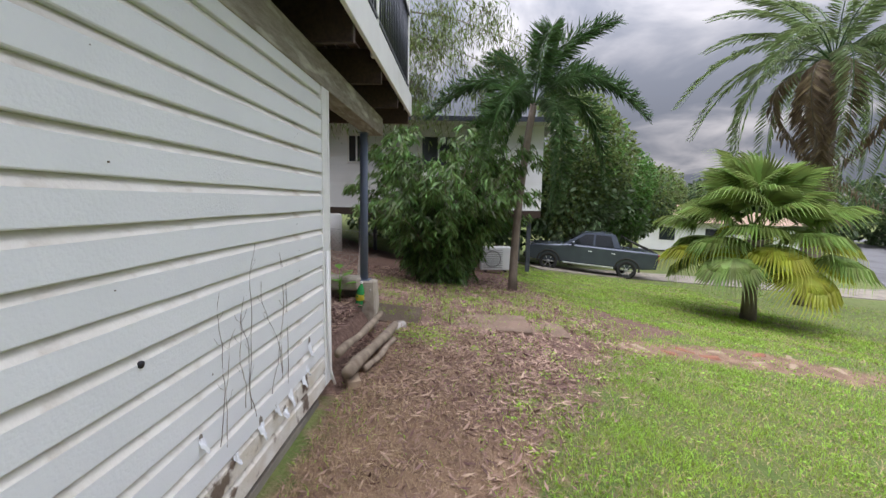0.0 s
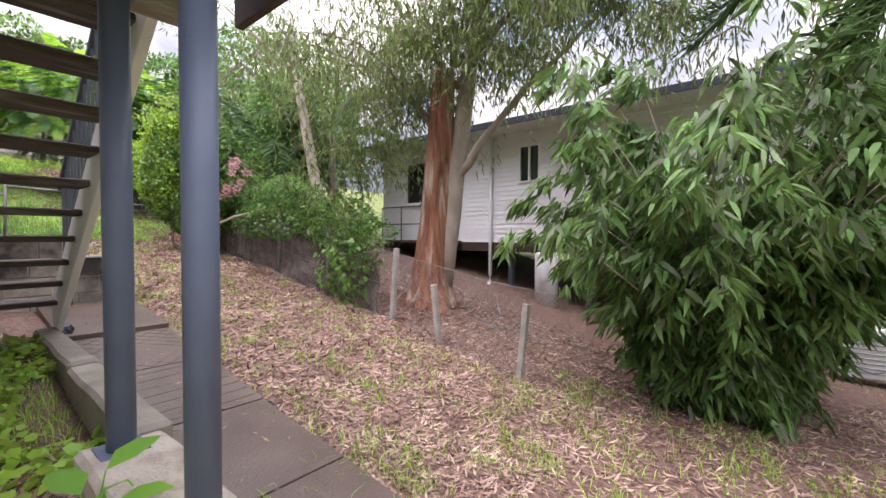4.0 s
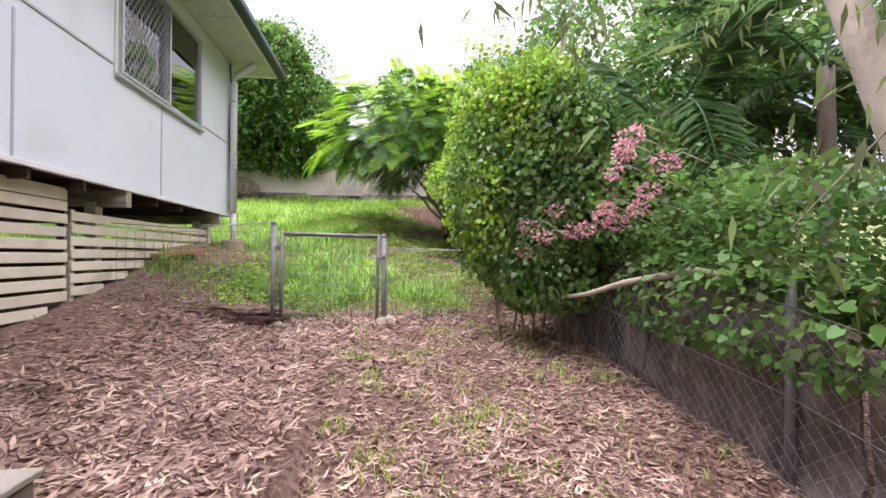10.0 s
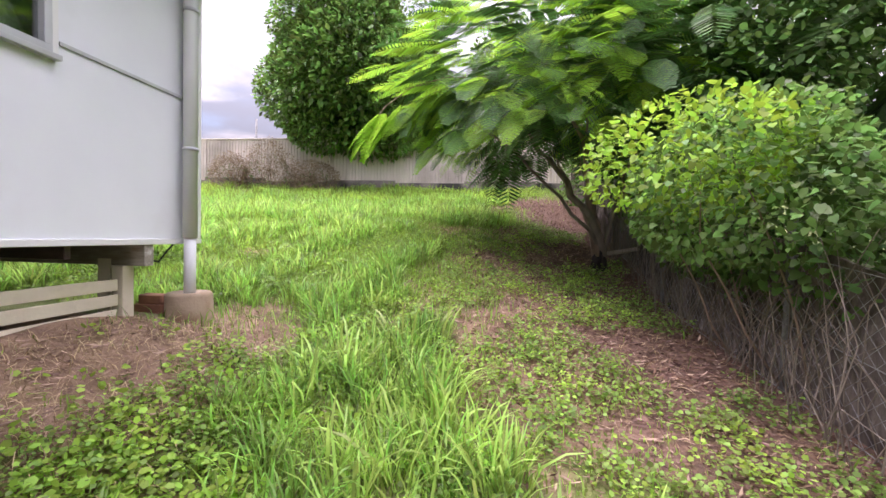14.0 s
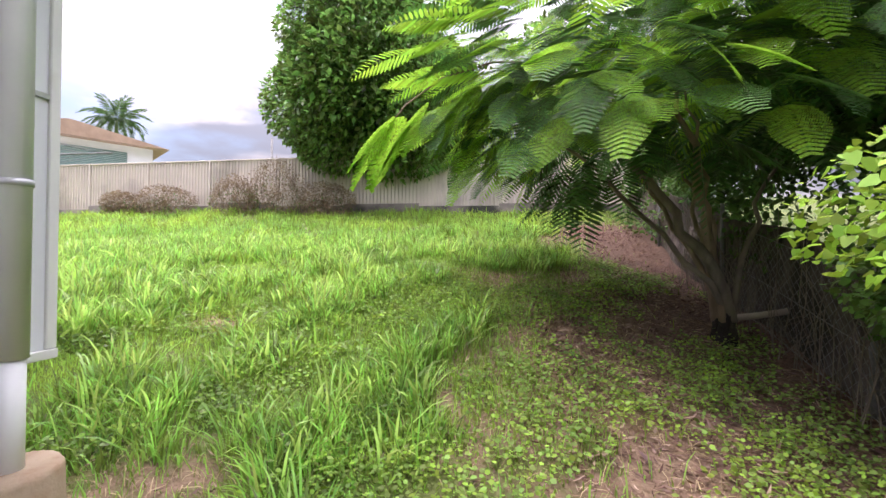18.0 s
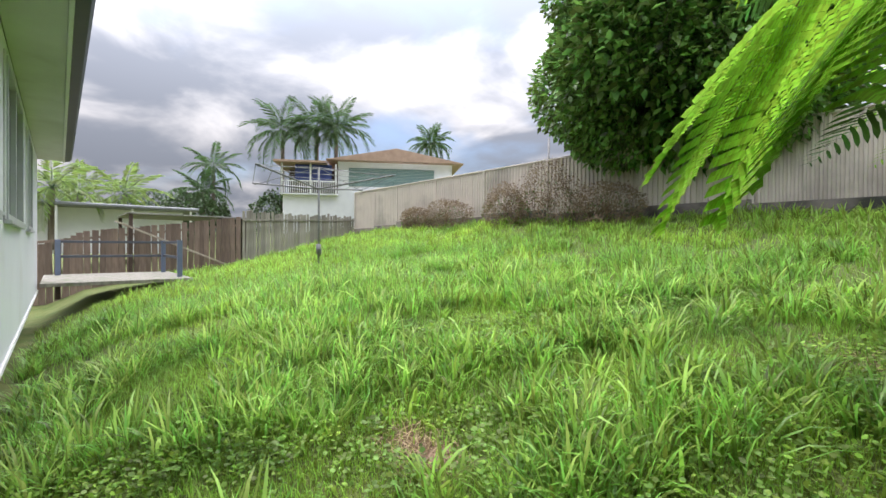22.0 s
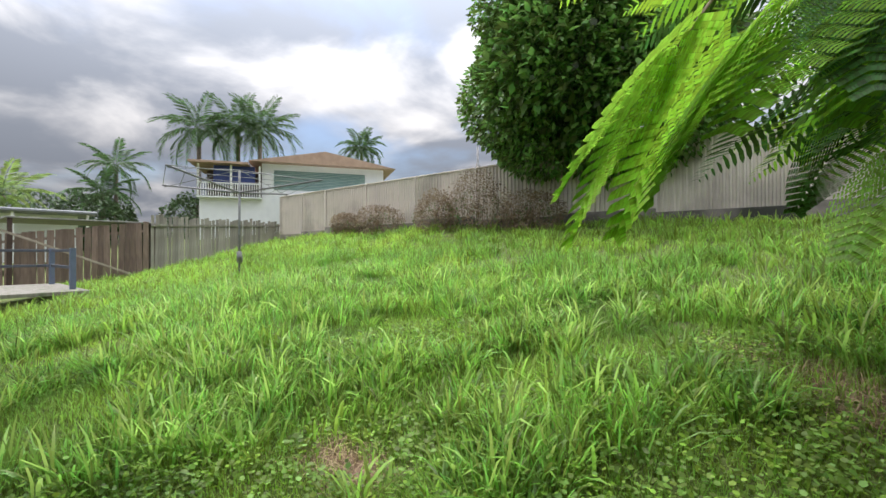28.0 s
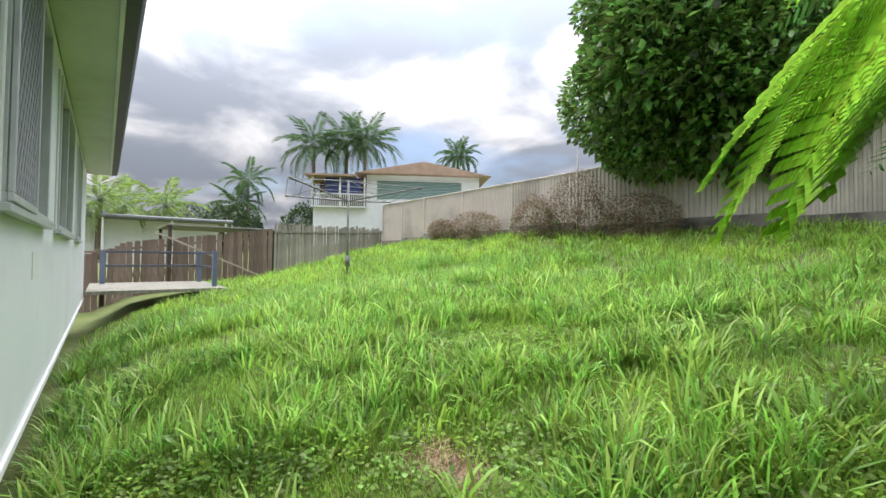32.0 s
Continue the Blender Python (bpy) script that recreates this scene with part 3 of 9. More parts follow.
def zone_masks(x, y):
    """How much lawn, leaf litter and bare soil lies at each place, and the road."""
    wob = 0.5 * np.sin(x * 0.9 + 1.3) * np.cos(y * 0.8) + 0.35 * np.sin(x * 2.1 - y * 1.7) + 0.2 * np.sin(3.7 * x + 2.9 * y)
    # litter: the side passage and round the trees beside the neighbour
    lit = np.clip(1.2 - np.maximum(np.maximum(1.5 - x, x - 12) * 0.6, np.maximum(np.interp(x, (0, 2.5, 3.65, 5.06, 6.2, 8, 12), (-1.2, -2.3, -3.5, -2.9, -2.3, -1.9, -1.7)) - y, y - 8.8) * 0.9) + 0.35 * wob, 0, 1)
    strip = np.clip(1.1 - np.abs(y + 0.75 + 0.1 * (x + 1)) / 1.0 + 0.45 * wob, 0, 1) * np.clip((4.6 - x) / 2.2, 0, 1)
    worn = np.clip(1.25 - np.abs(x - 2.35 + 0.05 * np.sin(3 * y)) / 0.5 + 0.4 * wob, 0, 1) * np.clip((-0.5 - y) / 0.5, 0, 1) * np.clip((y + 7.5) / 2.0, 0, 1)
    rear_dirt = np.clip(1.45 - np.hypot((x - 4.5) / 1.9, (y - 14.3) / 3.9) + 0.35 * wob, 0, 1) * np.where(y > 8.8, 1, 0)
    corner = np.clip(1.15 - np.hypot((x - 1.1) / 1.3, (y - 10.6) / 2.0) + 0.3 * wob, 0, 1) * np.where(y > 8.0, 1, 0)
    spot = np.clip(1.0 - np.hypot((x - 0.25) / 0.52, (y - 13.58) / 0.27) + 0.5 * wob, 0, 1) * 0.85
    spot2 = np.clip(1.0 - np.hypot((x - 2.4) / 1.2, (y - 18.2) / 1.0) + 0.4 * wob, 0, 1) * 0.3
    spot3 = np.clip(1.2 - np.hypot((x - 2.75) / 1.2, (y - 15.2) / 0.9) + 0.4 * wob, 0, 1) * 0.9
    mulch = mulch_shade_mask(x, y)
    soil = np.maximum.reduce([mulch, strip, worn, rear_dirt, corner, spot, spot2, spot3])
    u = (x - 2.9) * 0.63 + (y + 14.2) * 0.78      # across the street
    road = np.where((np.abs(u) < 3.4) & (x > 0) | (x < 1) & (np.abs(y + 13.8) < 3.4), 1.0, 0.0)
    return lit, np.clip(soil, 0, 1), road


def ground_material():
    m = bpy.data.materials.new("yard_ground")
    m.use_nodes = True
    nt = m.node_tree
    L = nt.links.new
    bs = nt.nodes["Principled BSDF"]
    geo = nt.nodes.new("ShaderNodeNewGeometry")

    def noise_tone(a, b, scale, detail=8):
        n = nt.nodes.new("ShaderNodeTexNoise")
        n.inputs["Scale"].default_value, n.inputs["Detail"].default_value = scale, detail
        L(geo.outputs["Position"], n.inputs["Vector"])
        r = nt.nodes.new("ShaderNodeMapRange")
        r.inputs["From Min"].default_value, r.inputs["From Max"].default_value = 0.32, 0.68
        L(n.outputs["Fac"], r.inputs["Value"])
        x = nt.nodes.new("ShaderNodeMix")
        x.data_type = "RGBA"
        x.inputs[6].default_value, x.inputs[7].default_value = (*a, 1), (*b, 1)
        L(r.outputs[0], x.inputs[0])
        return x.outputs[2]

    def over(col, top, name):
        at = nt.nodes.new("ShaderNodeAttribute")
        at.attribute_name = name
        n = nt.nodes.new("ShaderNodeTexNoise")
        n.inputs["Scale"].default_value, n.inputs["Detail"].default_value = 5, 8
        L(geo.outputs["Position"], n.inputs["Vector"])
        ad = nt.nodes.new("ShaderNodeMath")
        ad.operation = "ADD"
        L(at.outputs["Fac"], ad.inputs[0])
        L(n.outputs["Fac"], ad.inputs[1])
        r = nt.nodes.new("ShaderNodeMapRange")
        r.inputs["From Min"].default_value, r.inputs["From Max"].default_value = 0.85, 1.1
        L(ad.outputs[0], r.inputs["Value"])
        x = nt.nodes.new("ShaderNodeMix")
        x.data_type = "RGBA"
        L(r.outputs[0], x.inputs[0])
        L(col, x.inputs[6])
        L(top, x.inputs[7])
        return x.outputs[2]

    col = noise_tone((0.095, 0.145, 0.03), (0.165, 0.175, 0.055), 3.4)
    col = over(col, noise_tone((0.16, 0.095, 0.062), (0.30, 0.20, 0.13), 5), "soil")
    col = over(col, noise_tone((0.10, 0.055, 0.04), (0.23, 0.145, 0.108), 26), "litter")
    col = over(col, noise_tone((0.11, 0.062, 0.045), (0.22, 0.13, 0.095), 18), "mulch")
    L(col, bs.inputs["Base Color"])
    bs.inputs["Roughness"].default_value = 0.95
    n = nt.nodes.new("ShaderNodeTexNoise")
    n.inputs["Scale"].default_value, n.inputs["Detail"].default_value = 40, 6
    L(geo.outputs["Position"], n.inputs["Vector"])
    bp = nt.nodes.new("ShaderNodeBump")
    bp.inputs["Strength"].default_value, bp.inputs["Distance"].default_value = 0.9, 0.03
    L(n.outputs["Fac"], bp.inputs["Height"])
    L(bp.outputs[0], bs.inputs["Normal"])
    return m


def make_ground():
    def axis(lo, hi, step):
        inner = np.arange(lo, hi + step / 2, step)
        out = np.cumsum(step * 1.35 ** np.arange(1, 22))
        return np.concatenate((lo - out[::-1], inner, hi + out))
    xs, ys = axis(-15, 13, 0.2), axis(-14, 22, 0.2)
    X, Y = np.meshgrid(xs, ys)
    Z = ground_z(X, Y)
    nx, ny = len(xs), len(ys)
    v = np.column_stack((X.ravel(), Y.ravel(), Z.ravel()))
    i = (np.arange(ny - 1)[:, None] * nx + np.arange(nx - 1)[None]).ravel()
    me = npmesh("ground", v, np.column_stack((i, i + 1, i + nx + 1, i + nx)).ravel(), np.full(len(i), 4))
    lit, soil, _ = zone_masks(X.ravel(), Y.ravel())
    for name, values in (("litter", lit), ("soil", soil), ("mulch", mulch_shade_mask(X.ravel(), Y.ravel()))):
        me.attributes.new(name, "FLOAT", "POINT").data.foreach_set("value", values.astype(np.float32))
    me.materials.append(ground_material())
    me.polygons.foreach_set("use_smooth", [True] * len(me.polygons))
    tagged(new("ground", me), "sloping yard of patchy lawn, soil and leaf litter", "ground", kind="structure")


make_ground()

ASPHALT = material("asphalt", (0.17, 0.17, 0.175), (0.13, 0.13, 0.135), 30, 0.9, 0.4, 120, stain=(0.10, 0.10, 0.10), stain_scale=0.4, coords="World")


def ribbon(name, pts, width, mat, label, category, lift=0.03, n=60):
    """A strip of paving laid on the land along a line."""
    pts = np.array(pts, float)
    s = np.concatenate(([0], np.cumsum(np.linalg.norm(np.diff(pts, axis=0), axis=1))))
    q = np.linspace(0, s[-1], n)
    cx, cy = np.interp(q, s, pts[:, 0]), np.interp(q, s, pts[:, 1])
    for _ in range(6):
        cx[1:-1], cy[1:-1] = (cx[:-2] + cx[1:-1] + cx[2:]) / 3, (cy[:-2] + cy[1:-1] + cy[2:]) / 3
    tx, ty = np.gradient(cx), np.gradient(cy)
    ln = np.hypot(tx, ty)
    nx, ny = -ty / ln, tx / ln
    v, m = [], 5
    for k in np.linspace(-0.5, 0.5, m):
        x, y = cx + nx * width * k, cy + ny * width * k
        v.append(np.column_stack((x, y, ground_z(x, y) + lift)))
    v = np.stack(v, 1).reshape(-1, 3)
    f = [(i * m + k, (i + 1) * m + k, (i + 1) * m + k + 1, i * m + k + 1) for i in range(n - 1) for k in range(m - 1)]
    ob = part(name, pymesh(name, v, f), mat)
    sol = ob.modifiers.new("thick", "SOLIDIFY")
    sol.thickness, sol.offset = 0.12, -1
    return tagged(ob, label, category, kind="structure")


ribbon("road", [(-60, -18), (-30, -15), (-10, -13.8), (-2, -13.2), (2.9, -14.2), (8, -18.3), (14, -23.2), (25, -32), (40, -44), (70, -66)], 6.6, ASPHALT, "grey asphalt suburban street beyond the lawn", "road", 0.05)
ribbon("driveway", [(18.0, -23.5), (17.6, -17), (16.9, -12), (16.2, -8.6), (15.5, -6.0), (15.0, -3.9)], 3.0, CONCRETE, "pale concrete driveway under the parked ute", "driveway", 0.04)

# ---- own house ----
SIDE_X, REAR_Y, FLOOR, SHEET0, SOFF = 0.68, 11.75, 2.55, 2.38, 5.02
WEST = -9.6
house = thing("house", "raised white fibro house with dark gutters and sheeted walls", "house", kind="structure")


def wall_with_holes(name, axis, plane, a0, a1, z0, z1, holes, thick, mat, parent, label=""):
    """A wall along x or y with rectangular openings cut right through; pieces between the openings in one mesh."""
    bm = bmesh.new()
    cuts = sorted({a0, a1, *[h[0] for h in holes], *[h[1] for h in holes]})
    zs = sorted({z0, z1, *[h[2] for h in holes], *[h[3] for h in holes]})
    for i in range(len(cuts) - 1):
        for j in range(len(zs) - 1):
            ca, cz = (cuts[i] + cuts[i + 1]) / 2, (zs[j] + zs[j + 1]) / 2
            if any(h[0] < ca < h[1] and h[2] < cz < h[3] for h in holes):
                continue
            da, dz = cuts[i + 1] - cuts[i], zs[j + 1] - zs[j]
            if axis == "y":
                m = Matrix.LocRotScale((plane - thick / 2, ca, cz), None, (thick, da, dz))
            else:
                m = Matrix.LocRotScale((ca, plane - thick / 2, cz), None, (da, thick, dz))
            bmesh.ops.create_cube(bm, size=1, matrix=m)
    bmesh.ops.remove_doubles(bm, verts=bm.verts[:], dist=0.0005)
    seen = {}
    for f in bm.faces[:]:
        key = tuple(sorted(v.index for v in f.verts))
    bm.verts.index_update()
    for f in bm.faces[:]:
        key = tuple(sorted(v.index for v in f.verts))
        seen.setdefault(key, []).append(f)
    bmesh.ops.delete(bm, geom=[f for fs in seen.values() if len(fs) > 1 for f in fs], context="FACES_ONLY")
    return part(name, bm, mat, parent, label)


WIN_SIDE = [(8.59, 10.475, 3.52, 4.80), (4.55, 6.5, 3.52, 4.80)]
WIN_REAR = [(-2.02, -0.42, 3.53, 4.85), (-4.8, -2.85, 3.53, 4.85), (-7.06, -5.86, 3.53, 4.85)]
wall_with_holes("side_wall", "y", SIDE_X, 0.9, REAR_Y - 0.0, SHEET0, SOFF, WIN_SIDE, 0.09, FIBRO, house, "white sheet side wall")
wall_with_holes("rear_wall", "x", REAR_Y, WEST, SIDE_X - 0.092, SHEET0, SOFF, WIN_REAR, 0.09, FIBRO, house, "white sheet rear wall")
box("front_wall", WEST, SIDE_X - 0.092, 0.9, 0.99, SHEET0, SOFF, FIBRO, house)
box("west_wall", WEST - 0.09, WEST - 0.002, 0.9, REAR_Y, SHEET0, SOFF, FIBRO, house)
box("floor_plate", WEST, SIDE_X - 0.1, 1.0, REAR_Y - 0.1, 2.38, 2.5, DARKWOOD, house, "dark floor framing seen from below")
# joint beads
for y in (3.35, 5.4, 7.42, 9.43):
    box("cover_bead", SIDE_X, SIDE_X + 0.008, y - 0.012, y + 0.012, SHEET0 + 0.01, 3.50, ALU, house, bevel=0.002)
for a, b in ((0.9, 4.5), (6.55, 8.54), (10.53, 11.74)):
    box("sill_bead", SIDE_X, SIDE_X + 0.012, a, b, 3.59, 3.615, ALU, house, bevel=0.002)
for a, b in ((-0.36, 0.67), (-2.80, -2.08), (-5.81, -4.86)):
    box("sill_bead", a, b, REAR_Y, REAR_Y + 0.012, 3.555, 3.58, ALU, house, bevel=0.002)
box("base_trim", SIDE_X + 0.001, SIDE_X + 0.022, 0.9, REAR_Y + 0.02, SHEET0 - 0.015, SHEET0 + 0.03, WHITE, house)
box("base_trim", WEST, SIDE_X + 0.02, REAR_Y + 0.001, REAR_Y + 0.02, SHEET0 - 0.015, SHEET0 + 0.03, WHITE, house)
box("corner_stop", SIDE_X - 0.03, SIDE_X + 0.018, REAR_Y - 0.03, REAR_Y + 0.016, SHEET0 + 0.032, SOFF - 0.01, WHITE, house)
# eaves, roof
EV, ER = 0.62, 0.38
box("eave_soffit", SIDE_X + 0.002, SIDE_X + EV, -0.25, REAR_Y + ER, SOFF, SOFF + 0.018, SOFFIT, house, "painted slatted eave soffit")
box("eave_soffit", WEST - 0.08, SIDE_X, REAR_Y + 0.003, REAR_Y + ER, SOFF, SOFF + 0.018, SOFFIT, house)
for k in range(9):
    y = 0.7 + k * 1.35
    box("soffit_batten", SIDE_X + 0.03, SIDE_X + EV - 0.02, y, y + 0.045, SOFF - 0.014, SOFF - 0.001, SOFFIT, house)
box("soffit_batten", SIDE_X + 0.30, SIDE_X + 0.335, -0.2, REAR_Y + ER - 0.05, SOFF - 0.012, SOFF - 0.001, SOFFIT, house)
box("fascia", SIDE_X + EV, SIDE_X + EV + 0.03, -0.3, REAR_Y + ER + 0.03, SOFF - 0.02, SOFF + 0.15, WHITE, house)
box("fascia", WEST - 0.08, SIDE_X + EV, REAR_Y + ER, REAR_Y + ER + 0.03, SOFF - 0.02, SOFF + 0.15, WHITE, house)


def gutter(name, a, b, out_dir):
    """A quad gutter with a rolled lip, along a line."""
    prof = ((0, 0.13), (0, 0.0), (0.085, 0.012), (0.11, 0.06), (0.115, 0.13), (0.105, 0.135), (0.098, 0.07), (0.078, 0.024), (0.012, 0.014), (0.012, 0.13))
    v, n = [], len(prof)
    for p in (a, b):
        for o, h in prof:
            v.append((p[0] + out_dir[0] * o, p[1] + out_dir[1] * o, p[2] + h))
    f = [(i, (i + 1) % n, n + (i + 1) % n, n + i) for i in range(n)] + [tuple(range(n)), tuple(range(2 * n - 1, n - 1, -1))]
    return part(name, pymesh(name, v, f), GUTTER, house, "dark quad gutter")


gutter("gutter", (SIDE_X + EV + 0.032, -0.32, SOFF), (SIDE_X + EV + 0.032, REAR_Y + ER + 0.14, SOFF), (1, 0))
gutter("gutter", (WEST - 0.08, REAR_Y + ER + 0.032, SOFF), (SIDE_X + EV + 0.03, REAR_Y + ER + 0.032, SOFF), (0, 1))


def hip_roof():
    x0, x1, y0, y1, z = WEST - 0.14, SIDE_X + EV + 0.08, -0.35, REAR_Y + ER + 0.08, SOFF + 0.155
    xm, h = (x0 + x1) / 2, 1.5
    v = [(x0, y0, z), (x1, y0, z), (x1, y1, z), (x0, y1, z), (xm, y0 + 4, z + h), (xm, y1 - 4, z + h)]
    me = pymesh("roof", v, [(0, 1, 4), (1, 2, 5, 4), (2, 3, 5), (3, 0, 4, 5), (3, 2, 1, 0)])
    part("roof", me, ROOF, house, "low hipped iron roof")


hip_roof()


def window(name, axis, plane, a0, a1, z0, z1, grille, curtain=True):
    """An aluminium sliding window: frame, mullion, two panes, sill; a diamond security grille over the given stretch."""
    w = new(name)
    w.parent = house
    w["label"] = "aluminium sliding window with a diamond security screen" if grille else "aluminium sliding window"

    def bx(n, a, b, c, d, o0, o1, mat, label=""):
        if axis == "y":
            return box(n, plane + o0, plane + o1, a, b, c, d, mat, w, label, 0.003)
        return box(n, a, b, plane + o0, plane + o1, c, d, mat, w, label, 0.003)
    f = 0.045
    bx("frame_top", a0, a1, z1 - f, z1, -0.05, 0.028, ALU)
    bx("frame_bottom", a0, a1, z0, z0 + f, -0.05, 0.03, ALU)
    bx("frame_side", a0, a0 + f, z0 + f, z1 - f, -0.05, 0.028, ALU)
    bx("frame_side", a1 - f, a1, z0 + f, z1 - f, -0.05, 0.028, ALU)
    mid = (a0 + a1) / 2
    bx("mullion", mid - 0.025, mid + 0.025, z0 + f, z1 - f, -0.04, 0.022, ALU)
    bx("sill", a0 - 0.04, a1 + 0.04, z0 - 0.035, z0 - 0.002, 0.001, 0.05, ALU, "sloping metal sill")
    bx("architrave", a0 - 0.045, a0 - 0.002, z0, z1 + 0.03, 0.001, 0.016, WHITE)
    bx("architrave", a1 + 0.002, a1 + 0.045, z0, z1 + 0.03, 0.001, 0.016, WHITE)
    for p, q in ((a0 + f, mid - 0.025), (mid + 0.025, a1 - f)):
        g = bx("pane", p, q, z0 + f, z1 - f, -0.022, -0.016, GLASSPANE)
        g.visible_shadow = False
    if grille:
        g0, g1 = grille
        fr = [(g0, g1, z1 - 0.055, z1 - 0.02), (g0, g1, z0 + 0.01, z0 + 0.045), (g0, g0 + 0.035, z0 + 0.045, z1 - 0.055), (g1 - 0.035, g1, z0 + 0.045, z1 - 0.055)]
        for q in fr:
            bx("screen_frame", *q, 0.03, 0.05, ALU)
        lo, hi, zl, zh = g0 + 0.035, g1 - 0.035, z0 + 0.045, z1 - 0.055
        meshes, step, t = [], 0.075, 0.0035
        span = (hi - lo) + (zh - zl)
        k = -int((zh - zl) * 1.6 / step) - 2
        vs, fs = [], []
        sl = 1.6                                   # rise over run of the diamonds
        while k * step < (hi - lo) * 1.0 + 0.1:
            for s in (1, -1):
                c = lo + k * step if s == 1 else hi - k * step
                # line a = c + s * (z - zl) / sl, clipped to the opening
                zs = sorted(((lo - c) * s * sl + zl, (hi - c) * s * sl + zl))
                q0, q1 = max(zl, zs[0]), min(zh, zs[1])
                if q1 - q0 > 0.02:
                    p0, p1 = c + s * (q0 - zl) / sl, c + s * (q1 - zl) / sl
                    n = len(vs)
                    for (a, z) in ((p0, q0), (p1, q1)):
                        for da, do in ((-t, 0.034 if s == 1 else 0.039), (t, 0.034 if s == 1 else 0.039), (t, 0.039 if s == 1 else 0.044), (-t, 0.039 if s == 1 else 0.044)):
                            vs.append((plane + do, a + da, z) if axis == "y" else (a + da, plane + do, z))
                    fs += [(n + i, n + (i + 1) % 4, n + 4 + (i + 1) % 4, n + 4 + i) for i in range(4)]
            k += 1
        part("security_grille", pymesh("security_grille", vs, fs), MESHGREY, w, "diamond steel grille")
    if curtain:
        n, vs, fs = 60, [], []
        for i in range(n + 1):
            a = a0 + f + (a1 - a0 - 2 * f) * (0.55 + 0.45 * i / n)
            o = -0.14 + 0.025 * math.sin(i * 1.1)
            for z in (z0, z1):
                vs.append((plane + o, a, z) if axis == "y" else (a, plane + o, z))
        fs = [(2 * i, 2 * i + 1, 2 * i + 3, 2 * i + 2) for i in range(n)]
        part("curtain", pymesh("curtain", vs, fs), CURTAIN, w, "dull grey curtain behind the glass", smooth=True)


def glass_material():
    m = bpy.data.materials.new("pane_glass")
    m.use_nodes = True
    nt = m.node_tree
    nt.nodes.clear()
    out = nt.nodes.new("ShaderNodeOutputMaterial")
    gl = nt.nodes.new("ShaderNodeBsdfGlossy")
    gl.inputs["Roughness"].default_value = 0.02
    tr = nt.nodes.new("ShaderNodeBsdfTransparent")
    tr.inputs[0].default_value = (0.75, 0.8, 0.78, 1)
    fr = nt.nodes.new("ShaderNodeFresnel")
    fr.inputs[0].default_value = 1.5
    ad = nt.nodes.new("ShaderNodeMath")
    ad.operation = "MULTIPLY_ADD"
    ad.inputs[1].default_value, ad.inputs[2].default_value = 1.5, 0.08
    nt.links.new(fr.outputs[0], ad.inputs[0])
    mx = nt.nodes.new("ShaderNodeMixShader")
    nt.links.new(ad.outputs[0], mx.inputs[0])
    nt.links.new(tr.outputs[0], mx.inputs[1])
    nt.links.new(gl.outputs[0], mx.inputs[2])
    nt.links.new(mx.outputs[0], out.inputs[0])
    return m


GLASSPANE = glass_material()
window("window_1", "y", SIDE_X, *WIN_SIDE[0], (8.6, 9.56))
window("window_2", "y", SIDE_X, *WIN_SIDE[1], None)
window("window_3", "x", REAR_Y, *WIN_REAR[0], (-1.22, -0.43))
window("window_4", "x", REAR_Y, *WIN_REAR[1], None)
window("window_5", "x", REAR_Y, *WIN_REAR[2], None)
# dark rooms behind the glass
box("inner_wall", -3.2, -3.1, 1.0, REAR_Y - 0.1, 2.5, SOFF, CURTAIN, house)
box("inner_wall", -3.0, SIDE_X - 0.1, 7.55, 7.63, 2.5, SOFF, CURTAIN, house)
box("inner_ceiling", WEST, SIDE_X - 0.1, 1.0, REAR_Y - 0.1, SOFF + 0.02, SOFF + 0.06, CURTAIN, house)

# downpipe at the back corner with its concrete base
dp = thing("downpipe", "white plastic downpipe standing in a round concrete base", "downpipe", (0.775, 11.53, gz(0.775, 11.53) - 0.1))
zb = gz(0.775, 11.53) - 0.1
tube("lower_pipe", [(0, 0, 0.2), (0, 0, SHEET0 - zb + 0.06)], 0.047, PIPEWHITE, dp, n=16)
tube("upper_pipe", [(0, 0, SHEET0 - zb + 0.04), (0, 0, 4.62 - zb), (0.02, 0.0, 4.75 - zb), (0.34, 0.03, 4.98 - zb)], 0.056, PIPEWHITE, dp, n=16)
for z in (3.15, 4.3):
    tube("bracket", [(0, 0, z - zb), (0, 0, z - zb + 0.03)], 0.062, ALU, dp, n=16)


def concrete_pot():
    prof = ((0.0, -0.12), (0.175, -0.12), (0.185, 0.0), (0.18, 0.30), (0.165, 0.325), (0.06, 0.32), (0.0, 0.32))
    n, v, f = 28, [], []
    for r, z in prof:
        for k in range(n):
            a = 2 * math.pi * k / n
            w = 1 + 0.02 * math.sin(3 * a + z * 9)
            v.append((r * w * math.cos(a), r * w * math.sin(a), z))
    m = len(prof)
    f = [(i * n + k, i * n + (k + 1) % n, (i + 1) * n + (k + 1) % n, (i + 1) * n + k) for i in range(m - 1) for k in range(n)]
    return pymesh("base", v, f)


part("base", concrete_pot(), BASECON, dp, "round tan concrete footing", smooth=True)
for k, (dx, dy) in enumerate(((-0.07, 0.045), (-0.075, 0.075))):
    pts = [(0.70 + 0.01 * math.sin(i), REAR_Y - 0.16 - k * 0.03 + 0.006 * math.sin(i * 2.3 + k), 2.5 + i * 0.25) for i in range(11)]
    cable = thing("cable", "thin grey cable clipped up the wall corner", "cable", (0.70, 11.6, 2.5))
    tube("sheath", [(p[0] - 0.70, p[1] - 11.6, p[2] - 2.5) for p in pts], 0.008, RAILGREY, cable, n=6)

